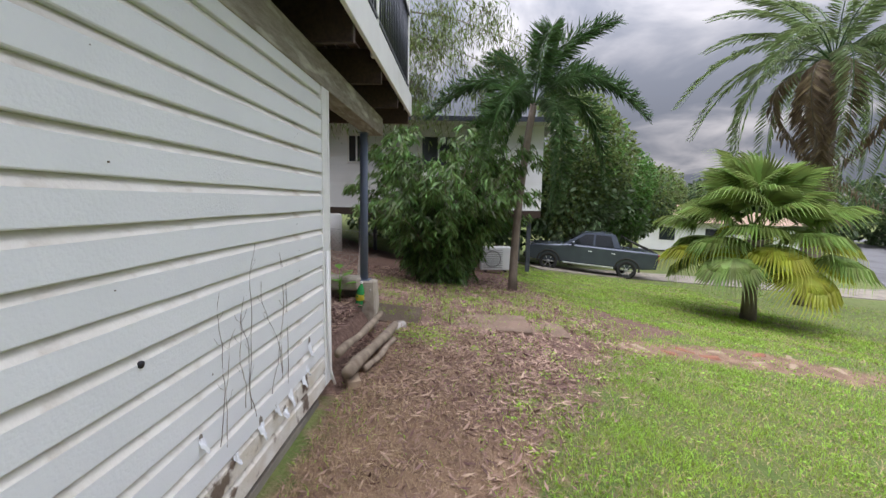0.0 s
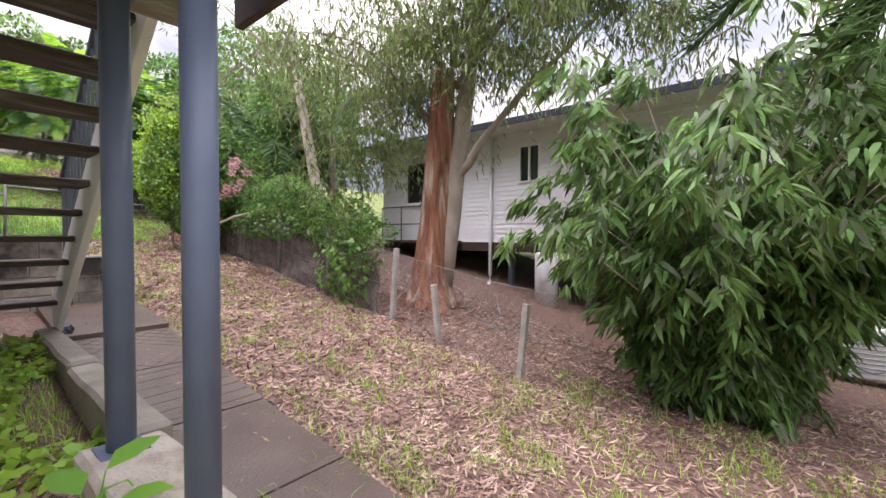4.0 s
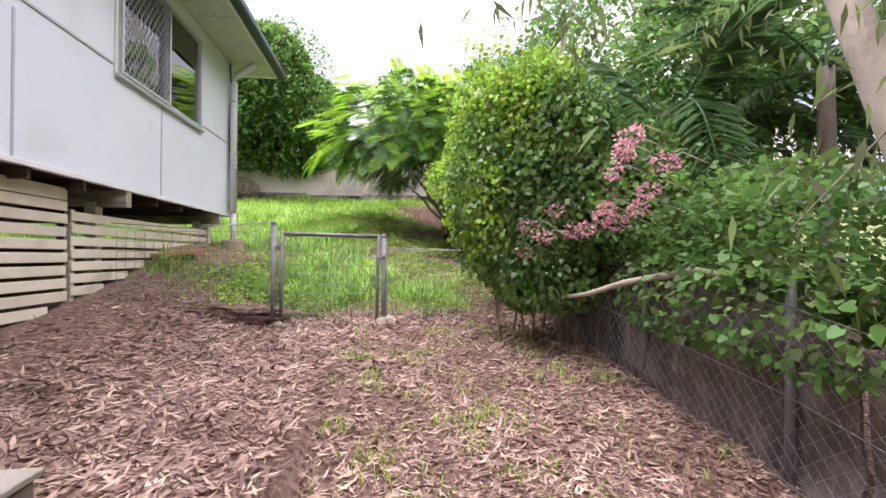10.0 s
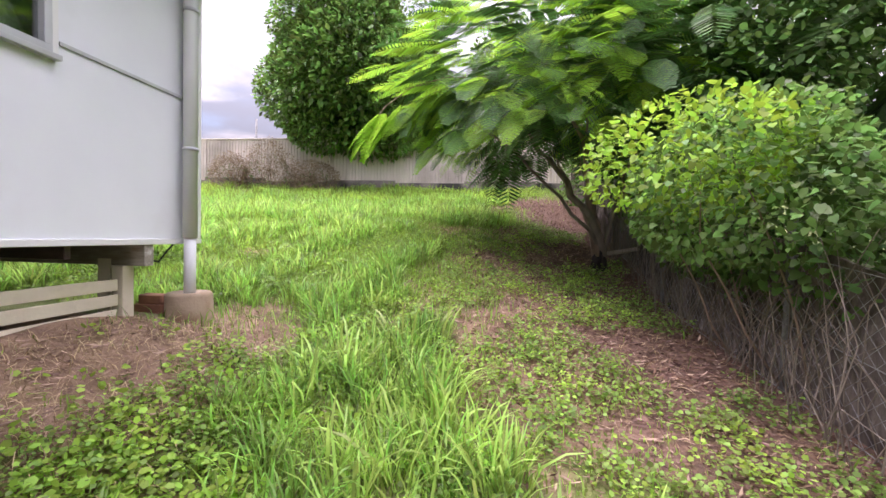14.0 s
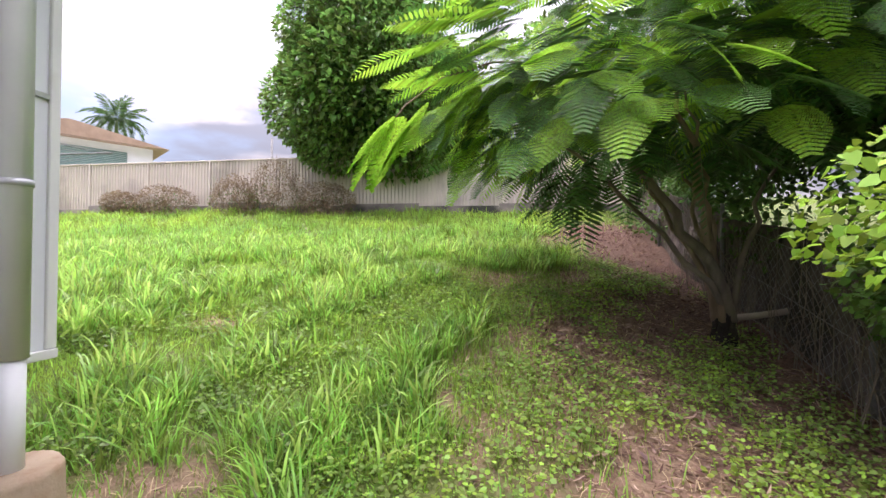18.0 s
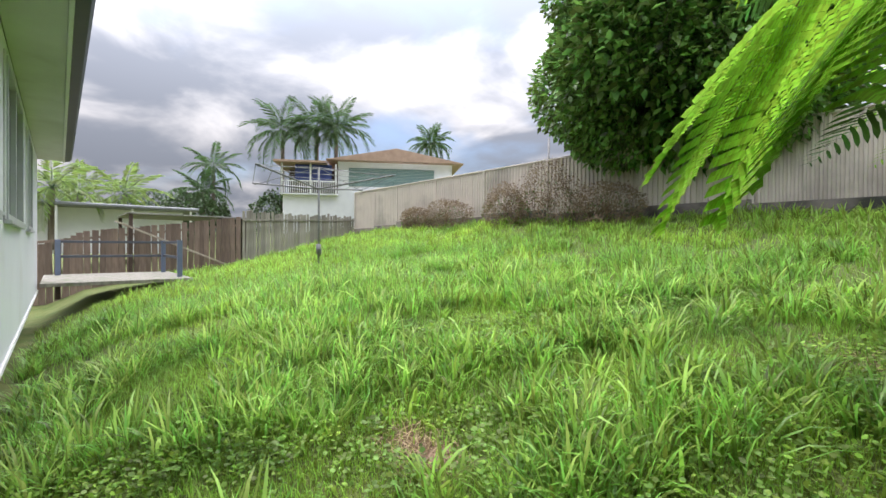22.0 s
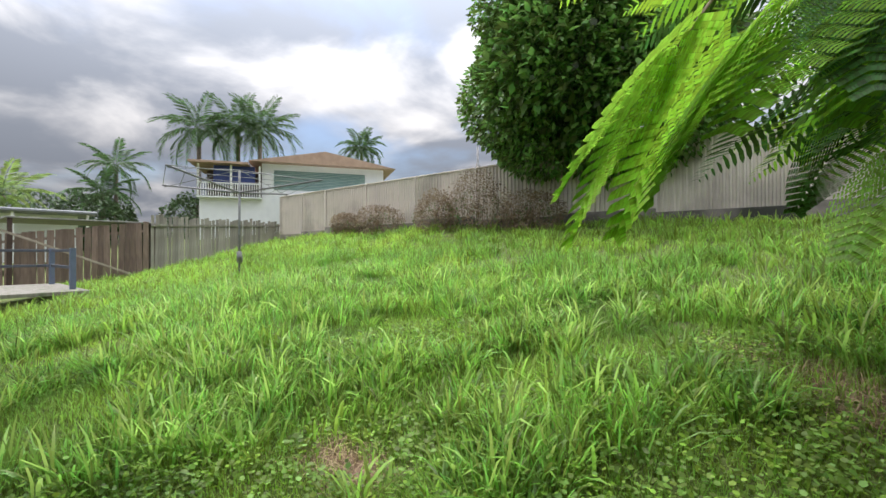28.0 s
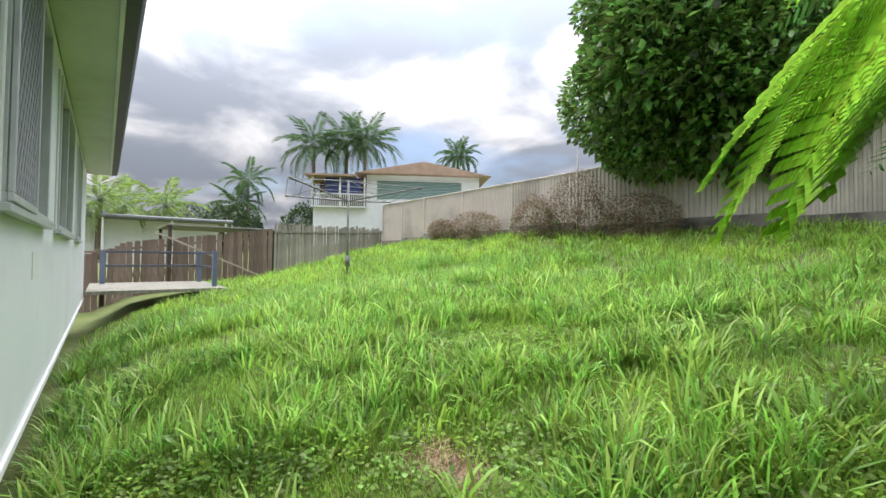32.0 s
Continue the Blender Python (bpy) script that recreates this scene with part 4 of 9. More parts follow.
# ---- under the floor: stumps, bearers, slatted screens ----
for i, y in enumerate((1.6, 4.0, 6.4, 8.8, 11.2)):
    for x in (-6.5, -4.0, -1.6, 0.35):
        z = gz(x, y)
        st = thing("house_stump", "square timber stump under the floor", "stump", (x, y, z - 0.05), group="house stumps")
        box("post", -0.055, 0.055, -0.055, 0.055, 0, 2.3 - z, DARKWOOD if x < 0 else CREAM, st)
for y in (1.6, 4.0, 6.4, 8.8, 11.2):
    box("bearer", WEST, SIDE_X + 0.01, y - 0.045, y + 0.045, 2.2, 2.375, BEAMWOOD, house, "weathered timber bearer")
for y in np.arange(2.2, 11.5, 0.6):
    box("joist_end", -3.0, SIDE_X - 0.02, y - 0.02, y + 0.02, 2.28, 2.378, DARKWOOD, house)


def slat_screen(name, x, y0, y1, ztop, gap=0.115, height=0.085):
    z0 = max(min(gz(x + 0.1, y0), gz(x + 0.1, y1)), 0.3)
    sc = thing(name, "cream painted horizontal slat screen under the house", "screen", (x, y0, z0), group="slat screens")
    k = 0
    z = ztop - height
    while z > z0 - 0.1:
        a = y0
        # boards stop where the soil rises
        while gz(x + 0.1, a) > z + 0.04 and a < y1:
            a += 0.1
        b = y1
        while gz(x + 0.1, b) > z + 0.04 and b > a:
            b -= 0.1
        if b - a > 0.3:
            w = 0.006 * math.sin(k * 2.1)
            box("slat", 0 + w, 0.02 + w, a - y0, b - y0, z - z0, z - z0 + height, CREAM, sc)
        z -= gap
        k += 1
    for y in np.arange(y0 + 0.05, y1, 1.9):
        g = gz(x, y)
        box("upright", -0.06, -0.005, y - y0 - 0.03, y - y0 + 0.03, g - z0 - 0.05, ztop - z0 + 0.02, CREAM, sc)
    return sc


slat_screen("slat_screen", 0.50, 5.3, 8.2, 2.18)
slat_screen("slat_screen", 0.50, 8.25, 11.1, 2.10)
slat_screen("slat_screen", 0.42, 1.0, 5.0, 2.1)
box("screen_end_post", 0.44, 0.54, 11.12, 11.22, gz(0.5, 11.2) - 0.1, 2.2, CREAM, house)
box("lintel", 0.46, 0.52, 1.0, 8.2, 2.19, 2.3, CREAM, house, "stained cream beam over the slats")

# ---- block retaining wall ----
BW = 5.12
blk = thing("block_wall", "stepped grey concrete block retaining wall with black stains", "retaining wall", (0, BW, 0), kind="structure")


def block_mesh(w):
    bm = slab(0.005, w - 0.005, 0.0, 0.19, 0.005, 0.195, 0.006)
    me = bpy.data.meshes.new("block")
    bm.to_mesh(me)
    bm.free()
    me.materials.append(BLOCK)
    return me


FULL, HALF = block_mesh(0.4), block_mesh(0.2)
for r in range(7):
    z = -0.32 + r * 0.2
    right = 2.955 if r < 6 else 2.435
    off = 0.0 if r % 2 else 0.2
    x = right
    first = True
    while x > 0.35:
        w = 0.2 if (first and off) else 0.4
        first = False
        ob = new("block", HALF if w == 0.2 else FULL)
        ob.parent = blk
        ob.location = (x - w, 0.001 * (r % 3), z)
        x -= w
box("mortar_bed", 0.36, 2.945, 0.012, 0.178, -0.31, 0.872, MORTAR, blk)
box("mortar_bed", 0.36, 2.425, 0.012, 0.178, 0.8725, 1.075, MORTAR, blk)
box("capping", 2.44, 2.965, -0.012, 0.2, 0.882, 0.902, CONCRETE, blk)
box("capping", 1.75, 2.445, -0.014, 0.2, 1.083, 1.105, CONCRETE, blk)
box("capping", 0.36, 1.745, -0.014, 0.2, 1.083, 1.14, CONCRETE, blk)

# ---- path and kerb ----
path_t = thing("path", "damp brown concrete footpath strewn with leaves", "path", (2.65, 2.3, 0), kind="structure")


def path_slab(y0, y1, x0=2.21, x1=3.04, drop=0.0):
    v, n = [], 6
    zz = lambda y: gz(2.7, y) + 0.035 + drop
    for i in range(n + 1):
        y = y0 + 0.008 + (y1 - y0 - 0.016) * i / n
        for x, dz in ((x0, -0.3), (x0, 0.0), (x1, 0.0), (x1, -0.3)):
            v.append((x - 2.65, y - 2.3, zz(y) + dz))
    f = [(i * 4 + k, i * 4 + k + 1, i * 4 + k + 5, i * 4 + k + 4) for i in range(n) for k in range(3)] + [(0, 1, 2, 3), (n * 4 + 3, n * 4 + 2, n * 4 + 1, n * 4)]
    part("slab", pymesh("slab", v, f), PATHCON, path_t)


for a, b in ((-0.5, 0.2), (0.2, 0.85), (0.85, 1.8), (1.8, 2.75)):
    path_slab(a, b)
path_slab(2.75, 3.75)
path_slab(3.75, 5.1, drop=0.04)
# scored lines, laid as dark raised strips: diamonds on one slab, crosswise on the next
def score(x0, y0, x1, y1):
    beam("score_line", (x0 - 2.65, y0 - 2.3, gz(2.7, y0) + 0.035), (x1 - 2.65, y1 - 2.3, gz(2.7, y1) + 0.035), 0.007, 0.004, TREAD, path_t, "dark raised strip standing in for a score line", 0)


for k in range(-6, 9):
    for sg in (1, -1):
        # clip a diagonal through the slab's edges
        c = 2.76 + 0.135 * k
        ya, yb = (c, c + 0.83) if sg > 0 else (c + 0.83, c)
        t0, t1 = sorted(((2.77 - ya) / (yb - ya), (3.73 - ya) / (yb - ya)))
        t0, t1 = max(0.02, t0), min(0.98, t1)
        if t1 - t0 > 0.05:
            score(2.21 + 0.83 * t0, ya + (yb - ya) * t0, 2.21 + 0.83 * t1, ya + (yb - ya) * t1)
for k in range(7):
    score(2.22, 1.86 + 0.13 * k, 3.03, 1.90 + 0.13 * k)
kerb = thing("kerb", "rough concrete kerb along the path with a broken front end", "kerb", (2.25, 0, 0), kind="structure")


def rough_block(x0, x1, y0, y1, z0, z1, seed=1, amount=0.012, bev=0.02):
    bm = slab(x0, x1, y0, y1, z0, z1, bev)
    bmesh.ops.subdivide_edges(bm, edges=[e for e in bm.edges if e.calc_length() > 0.15], cuts=3, use_grid_fill=True)
    for v in bm.verts:
        v.co += Vector(noise.noise_vector(v.co * 5 + Vector((seed, 0, 0)))) * amount
    return bm


part("pad_slab", rough_block(-0.40, -0.12, 0.16, 0.87, 0.21, 0.355, 1, 0.014), PADCON, kerb, "pale worn slab bridging the post pads")
part("back_stone", rough_block(-0.16, -0.05, 0.17, 0.95, -0.5, 0.205, 9), CONCRETE, kerb)
part("kerb_stone", rough_block(-0.22, -0.05, 0.96, 2.3, -0.3, 0.33, 2), CONCRETE, kerb)
part("kerb_stone", rough_block(-0.21, -0.05, 2.31, 3.75, -0.2, 0.35, 3), CONCRETE, kerb)
part("end_block", rough_block(-0.34, -0.12, -0.03, 0.158, -0.7, 0.315, 4, 0.022), PADCON, kerb, "chipped pale concrete pad under a post")

# ---- landing, posts, enclosure, stairs ----
LZ = 2.35
deck = thing("front_deck", "timber verandah deck with white fascia on steel posts", "deck", (0, 0, 0), kind="structure")
DX1, DY0, DY1 = 2.62, -0.32, 1.15
box("fascia_board", -9, DX1, DY0 - 0.03, DY0, LZ, LZ + 0.26, WHITE, deck, "white deck fascia")
box("fascia_board", DX1, DX1 + 0.03, DY0 - 0.03, DY1, LZ, LZ + 0.26, WHITE, deck)
for k in range(13):
    x = DX1 - 0.055 - k * 0.92
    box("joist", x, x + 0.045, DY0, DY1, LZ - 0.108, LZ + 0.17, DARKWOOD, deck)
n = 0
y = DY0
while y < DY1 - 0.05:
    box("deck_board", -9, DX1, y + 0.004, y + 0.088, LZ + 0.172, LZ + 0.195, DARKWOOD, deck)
    y += 0.092
box("bearer", -9, 2.24, -0.052, 0.135, LZ - 0.315, LZ - 0.11, BEAMWOOD, deck, "white flaking bearer")
box("bearer", 0.2, 2.24, 0.76, 0.90, LZ - 0.315, LZ - 0.11, BEAMWOOD, deck, "white flaking bearer")


def balustrade():
    b = thing("balustrade", "dark steel balustrade along the verandah", "railing", (0, DY0, LZ + 0.26))
    beam("top_rail", (-9, 0.02, 0.95), (2.6, 0.02, 0.95), 0.05, 0.04, RAILGREY, b)
    beam("bottom_rail", (-9, 0.02, 0.1), (2.6, 0.02, 0.1), 0.04, 0.03, RAILGREY, b)
    x = 2.55
    while x > -3.5:
        tube("baluster", [(x, 0.02, 0.1), (x, 0.02, 0.95)], 0.009, RAILGREY, b, n=6)
        x -= 0.11
    for x in (2.58, 0.6, -1.4, -3.4):
        box("post", x - 0.03, x + 0.03, 0.0, 0.06, -0.2, 2.35, WHITE, b)


balustrade()
for x, y, z0 in ((2.01, 0.125, 0.315), (1.965, 0.76, 0.355)):
    st = thing("steel_post", "grey-blue painted round steel post on a concrete pad", "post", (x, y, z0), group="deck posts")
    tube("shaft", [(0, 0, 0.006), (0, 0, LZ - 0.317 - z0)], 0.047, POSTBLUE, st, n=24)
    box("foot_plate", -0.075, 0.075, -0.075, 0.075, 0, 0.008, POSTBLUE, st)
    box("cap_plate", -0.07, 0.07, -0.05, 0.05, LZ - 0.325 - z0, LZ - 0.316 - z0, POSTBLUE, st)

# enclosure with weatherboards
enc = thing("enclosure_wall", "white weatherboard wall closing the space under the house", "wall", (0, 0, 0), kind="structure")
PITCH = 0.13


def board_mesh(length, seed=0.0):
    """One chamferboard: flat face, the top quarter bevelled back under the next board."""
    n, v = 30, []
    prof = ((-0.002, 0.0), (-0.037, 0.0), (-0.040, 0.004), (-0.040, 0.094), (-0.035, 0.101), (-0.004, PITCH + 0.008), (-0.002, PITCH + 0.01))
    for i in range(n + 1):
        x = -length * i / n
        w = 0.0016 * math.sin(i * 1.7 + seed) + 0.0012 * math.sin(i * 0.6 + 1 + seed)
        for yy, zz in prof:
            v.append((x, yy + w, zz + w * 0.7))
    m = len(prof)
    f = [(i * m + k, i * m + (k + 1) % m, (i + 1) * m + (k + 1) % m, (i + 1) * m + k) for i in range(n) for k in range(m)]
    f += [tuple(range(m - 1, -1, -1)), tuple(n * m + k for k in range(m))]
    me = pymesh("weatherboard", v, f)
    me.materials.append(BOARD)
    me.materials.append(BOARDTOP)
    me.polygons.foreach_set("material_index", [1 if (j < n * m and j % m in (3, 4)) else 0 for j in range(len(f))])
    return me


BM = [board_mesh(9.0, s) for s in (0.0, 1.3, 2.9)]
OLDB = board_mesh(9.0, 4.4)
OLDB.materials.clear()
OLDB.materials.append(PEELING)
OLDB.materials.append(CREAM)
for k in range(17):
    z = 0.152 + (k - 2) * PITCH
    ob = new("weatherboard", BM[k % 3] if k > 1 else OLDB)
    ob.parent = enc
    ob.location = (0.0, -0.004 + 0.0015 * math.sin(k * 2.4), z)
    ob.rotation_euler = (0, radians(0.06 * math.sin(k * 1.9)), 0)
    if k < 2:
        ob["label"] = "cream board with peeling paint"
box("base_plate", -9.1, -0.06, -0.02, 0.05, -0.45, -0.17, CONCRETE, enc)
box("studs", -9.0, -0.1, 0.0, 0.07, -0.05, LZ - 0.32, DARKWOOD, enc)
box("corner_stop", 0.002, 0.105, -0.052, -0.007, -0.10, LZ - 0.317, WHITE, enc, "white corner board")
box("corner_return", 0.106, 0.14, -0.056, 0.075, -0.10, LZ - 0.317, WHITE, enc, "white corner board")
box("end_wall", 0.0, 0.09, 0.076, 4.9, -0.1, LZ - 0.32, WHITE, enc)
tube("conduit", [(0.03, -0.064, 0.9), (0.035, -0.066, 0.3), (0.06, -0.07, 0.0), (0.1, -0.09, -0.12)], 0.011, WHITE, enc, "white conduit down the corner")


def paint_flake(x, z, w, h, lift, seed):
    """A torn tongue of paint curling off the board, and the bare timber that it has left."""
    r = random.Random(seed)
    v, m = [], 7
    for i in range(6):
        q = i / 5
        for k in range(m):
            u = k / (m - 1) - 0.5
            half = w * (1 - 0.35 * q + 0.18 * r.uniform(-1, 1) * (i > 0))
            v.append((x + u * half + 0.25 * w * q * q, -0.0465 - lift * q ** 1.6 - 0.008 * math.sin(3 * q + 5 * u), z - h * q + 0.012 * r.uniform(-1, 1) * (i > 0)))
    f = [(i * m + k, i * m + k + 1, (i + 1) * m + k + 1, (i + 1) * m + k) for i in range(5) for k in range(m - 1)]
    part("paint_flake", pymesh("paint_flake", v, f), BOARD, enc, "torn curl of white paint")
    v = [(x + 0.4 * w * math.cos(a) * r.uniform(0.7, 1.15), -0.0452, z + h * 0.1 + 0.35 * h * math.sin(a) * r.uniform(0.6, 1.1)) for a in np.linspace(0, 6.283, 15)[:-1]]
    part("bare_patch", pymesh("bare_patch", v, [tuple(range(len(v)))]), BAREWOOD, enc, "bare grey timber where the paint is gone")


for k, (x, z, w, h) in enumerate(((-0.42, 0.165, 0.05, 0.07), (-0.62, 0.175, 0.06, 0.10), (-0.80, 0.16, 0.035, 0.06), (-0.98, 0.165, 0.05, 0.085), (-1.22, 0.155, 0.03, 0.05), (-0.70, 0.09, 0.05, 0.05), (-0.30, 0.34, 0.05, 0.10), (-0.36, 0.21, 0.035, 0.07), (-1.45, 0.36, 0.03, 0.05))):
    paint_flake(x, z, w, h, 0.022, k)
# nail heads and a dark knot hole
for k in range(16):
    r = random.Random(200 + k)
    x, row = r.choice((-0.45, -0.9, -1.36, -1.8, -2.25)) + r.uniform(-0.02, 0.02), r.randrange(2, 15)
    z = 0.152 + (row - 2) * PITCH + 0.03 + 0.05 * r.random()
    tube("nail", [(x, -0.043, z), (x, -0.047, z)], r.choice((0.002, 0.003, 0.004)), BLACKPL if k % 3 == 0 else BARK, enc, n=7)
tube("bolt_hole", [(-1.72, -0.042, 0.76), (-1.72, -0.049, 0.76)], 0.012, BLACKPL, enc, "dark bolt in the boards", n=9)

# dead creeper stems stuck on the boards
for k in range(9):
    r = random.Random(k)
    x, z = -1.35 + 0.095 * k + r.uniform(-0.1, 0.1), 0.22 + 0.03 * (k % 4)
    pts, d = [], r.uniform(-0.3, 0.6)
    for i in range(18):
        pts.append((x, -0.046 + 0.002 * math.sin(i), z))
        d += r.uniform(-0.5, 0.5)
        d *= 0.8
        x += 0.028 * math.sin(d)
        z += 0.030 * math.cos(d) * (1 + 0.3 * (k % 3))
    cr = thing("dead_creeper", "dry brown creeper stem stuck on the boards", "creeper", (pts[0][0], -0.042, pts[0][2]), group="dead creepers")
    tube("stem", [(p[0] - pts[0][0], p[1] + 0.042, p[2] - pts[0][2]) for p in pts], [0.0015 * (1 - 0.7 * i / 17) + 0.0004 for i in range(18)], BARK if k % 3 else PALEBARK, cr, n=4)
    for i in (6, 11, 14):
        e = r.choice((-1, 1))
        p = pts[i]
        tube("side_stem", [(p[0] - pts[0][0], -0.003, p[2] - pts[0][2]), (p[0] - pts[0][0] + e * 0.03, -0.003, p[2] - pts[0][2] + 0.02), (p[0] - pts[0][0] + e * 0.05, -0.003, p[2] - pts[0][2] + 0.05)], 0.0007, BARK, cr, n=3)

# stairs: foot at the north end
TOP_Y, FOOT_Y, SLOPE = 1.0, 3.84, 0.715


def stringer_top(y):
    return 0.755 + SLOPE * (3.65 - y)


stair = thing("stairs", "open timber stairs with dark treads and white stringers", "stairs", (0, 0, 0), kind="structure")
for x in (1.12, 2.2):
    bm = bmesh.new()
    prof = [Vector((x, y, z)) for y, z in ((FOOT_Y, 0.30), (FOOT_Y, stringer_top(FOOT_Y)), (TOP_Y - 0.05, stringer_top(TOP_Y - 0.05)), (TOP_Y - 0.05, stringer_top(TOP_Y - 0.05) - 0.37), (3.74, 0.30))]
    vs = [bm.verts.new(p + Vector((o, 0, 0))) for o in (-0.025, 0.025) for p in prof]
    m = len(prof)
    for i in range(m):
        bm.faces.new((vs[i], vs[(i + 1) % m], vs[m + (i + 1) % m], vs[m + i]))
    bm.faces.new(vs[:m][::-1])
    bm.faces.new(vs[m:])
    bmesh.ops.recalc_face_normals(bm, faces=bm.faces[:])
    bmesh.ops.bevel(bm, geom=bm.edges[:], offset=0.005, segments=1, affect="EDGES")
    part("stringer", bm, STRINGER, stair, "flaking white stringer")
for i in range(11):
    y = FOOT_Y - 0.15 - 0.25 * i
    z = stringer_top(y) - 0.12
    box("tread", 1.146, 2.174, y - 0.13, y + 0.13, z - 0.045, z, TREAD, stair, "dark worn timber tread", 0.008)


# chips and rust marks in the stringer's paint
for k, (y, z, w) in enumerate(((2.40, 1.40, 0.03), (2.46, 1.38, 0.02), (2.57, 1.31, 0.035), (2.56, 1.36, 0.02), (2.63, 1.37, 0.012), (2.80, 1.20, 0.010), (3.0, 1.0, 0.008), (3.05, 1.05, 0.008), (3.4, 0.78, 0.014), (3.55, 0.64, 0.018), (3.62, 0.60, 0.012), (2.1, 1.62, 0.03), (2.0, 1.72, 0.02))):
    r = random.Random(k)
    v = [(2.2265, y + w * r.uniform(0.4, 1.1) * math.cos(a), z + 1.5 * w * r.uniform(0.4, 1.1) * math.sin(a)) for a in np.linspace(0, 6.283, 10)[:-1]]
    part("paint_chip", pymesh("paint_chip", v, [tuple(range(9))]), ORANGEWOOD if k % 2 == 0 else BARK, stair, "rusty chip in the paint")


beam("rail_bracket", (2.232, 2.40, 1.66), (2.232, 2.26, 1.45), 0.012, 0.07, GALV, stair, "grey steel rail bracket")


def stair_rail():
    r = thing("stair_railing", "dark grey steel balusters and handrail on the stairs", "railing", (2.24, 0, 0))
    hand = lambda y: stringer_top(y) + 0.90
    low = lambda y: stringer_top(y) + 0.055
    beam("top_rail", (0, 3.80, hand(3.80)), (0, TOP_Y, hand(TOP_Y)), 0.042, 0.042, RAILGREY, r)
    beam("bottom_rail", (0, 3.79, low(3.79)), (0, TOP_Y, low(TOP_Y)), 0.034, 0.034, RAILGREY, r)
    for k in range(21):
        y = 3.69 - 0.1255 * k
        beam("baluster", (0, y, low(y)), (0, y, hand(y) - 0.01), 0.016, 0.016, RAILGREY, r, bevel=0)
    tube("newel", [(0.06, 3.84, 0.52), (0.06, 3.84, 1.42), (0.05, 3.835, 1.49), (0.02, 3.80, hand(3.80)), (0, 3.74, hand(3.74))], 0.016, RAILGREY, r, n=10)
    tube("brace", [(0.07, 3.85, 1.42), (0.07, 3.88, 1.22), (0.06, 3.96, 0.95), (0.07, 4.04, 0.72), (0.075, 4.05, 0.52)], 0.011, GALV, r, n=8)
    y, z = 2.42, stringer_top(2.42) - 0.14
    tube("bolt", [(-0.012, y, z), (0.006, y, z)], 0.02, GALV, r, "galvanised bolt head", n=8)


stair_rail()

# black plastic bin behind the block wall
bn = thing("black_bin", "black plastic storage bin beside the slat screen", "bin", (0.99, 5.75, gz(0.99, 5.75)), rz=4)


def tapered_box(name, w0, d0, w1, d1, h, bev=0.03):
    bm = bmesh.new()
    vs = [bm.verts.new(p) for p in ((-w0, -d0, 0), (w0, -d0, 0), (w0, d0, 0), (-w0, d0, 0), (-w1, -d1, h), (w1, -d1, h), (w1, d1, h), (-w1, d1, h))]
    for f in ((3, 2, 1, 0), (4, 5, 6, 7), (0, 1, 5, 4), (1, 2, 6, 5), (2, 3, 7, 6), (3, 0, 4, 7)):
        bm.faces.new([vs[i] for i in f])
    bmesh.ops.bevel(bm, geom=bm.edges[:], offset=bev, segments=3, affect="EDGES")
    return bm


part("body", tapered_box("body", 0.2, 0.22, 0.24, 0.265, 0.75), BLACKPL, bn)
part("lid", tapered_box("lid", 0.25, 0.275, 0.225, 0.25, 0.07, 0.02), BLACKPL, bn).location = (0, 0, 0.75)
tube("handle", [(0.2, -0.12, 0.56), (0.3, -0.12, 0.56), (0.3, 0.12, 0.56), (0.2, 0.12, 0.56)], 0.012, BLACKPL, bn)

# ---- gate and wire fence across the passage ----
GY = 8.86


def wire_grid(name, x0, x1, z0, z1, nx, nz, at, parent, r=0.0022, mat=None, plane="x", sag=0.0, zbase=None):
    """Welded wire: uprights and line wires."""
    meshes = []
    xs, zs = np.linspace(x0, x1, nx), np.linspace(z0, z1, nz)
    vs, fs = [], []

    def bar(p, q):
        n0 = len(vs)
        d = (Vector(q) - Vector(p)).normalized()
        u = d.cross(Vector((0.3, 0.9, 0.2))).normalized() * r
        v = d.cross(u).normalized() * r
        for c in (p, q):
            for k in range(4):
                a = k * math.pi / 2
                vs.append(tuple(Vector(c) + u * math.cos(a) + v * math.sin(a)))
        fs.extend([(n0 + k, n0 + (k + 1) % 4, n0 + 4 + (k + 1) % 4, n0 + 4 + k) for k in range(4)])

    for x in xs:
        bar((x, at, z0), (x, at, z1))
    for z in zs:
        bar((x0, at, z), (x1, at, z))
    return part(name, pymesh(name, vs, fs), mat or WIRE, parent)


for x, gy_, z0, z1, nm in ((2.17, 8.70, 0.88, 2.03, "gate_post"), (3.335, 8.82, 0.80, 1.90, "gate_post")):
    gp = thing(nm, "grey galvanised gate post with a domed cap", "gate post", (x, gy_, z0), group="gate posts")
    tube("pipe", [(0, 0, -0.1), (0, 0, z1 - z0)], 0.03, GALV, gp, n=14)
    tube("cap", [(0, 0, z1 - z0), (0, 0, z1 - z0 + 0.018), (0, 0, z1 - z0 + 0.03)], [0.034, 0.03, 0.008], GALV, gp, n=14)
gate = thing("gate", "closed galvanised pipe gate with welded wire mesh", "gate", (2.24, 8.707, 0.95), rz=5.9, tilt=(0, 1.2))
GW, GH = 1.02, 0.98
for n_, p, q in (("top_rail", (0, 0, GH), (GW, 0, GH)), ("bottom_rail", (0, 0, 0), (GW, 0, 0)), ("stile", (0, 0, -0.02), (0, 0, GH + 0.03)), ("stile", (GW, 0, -0.02), (GW, 0, GH + 0.02))):
    tube(n_, [p, q], 0.019, GALV, gate, n=12)
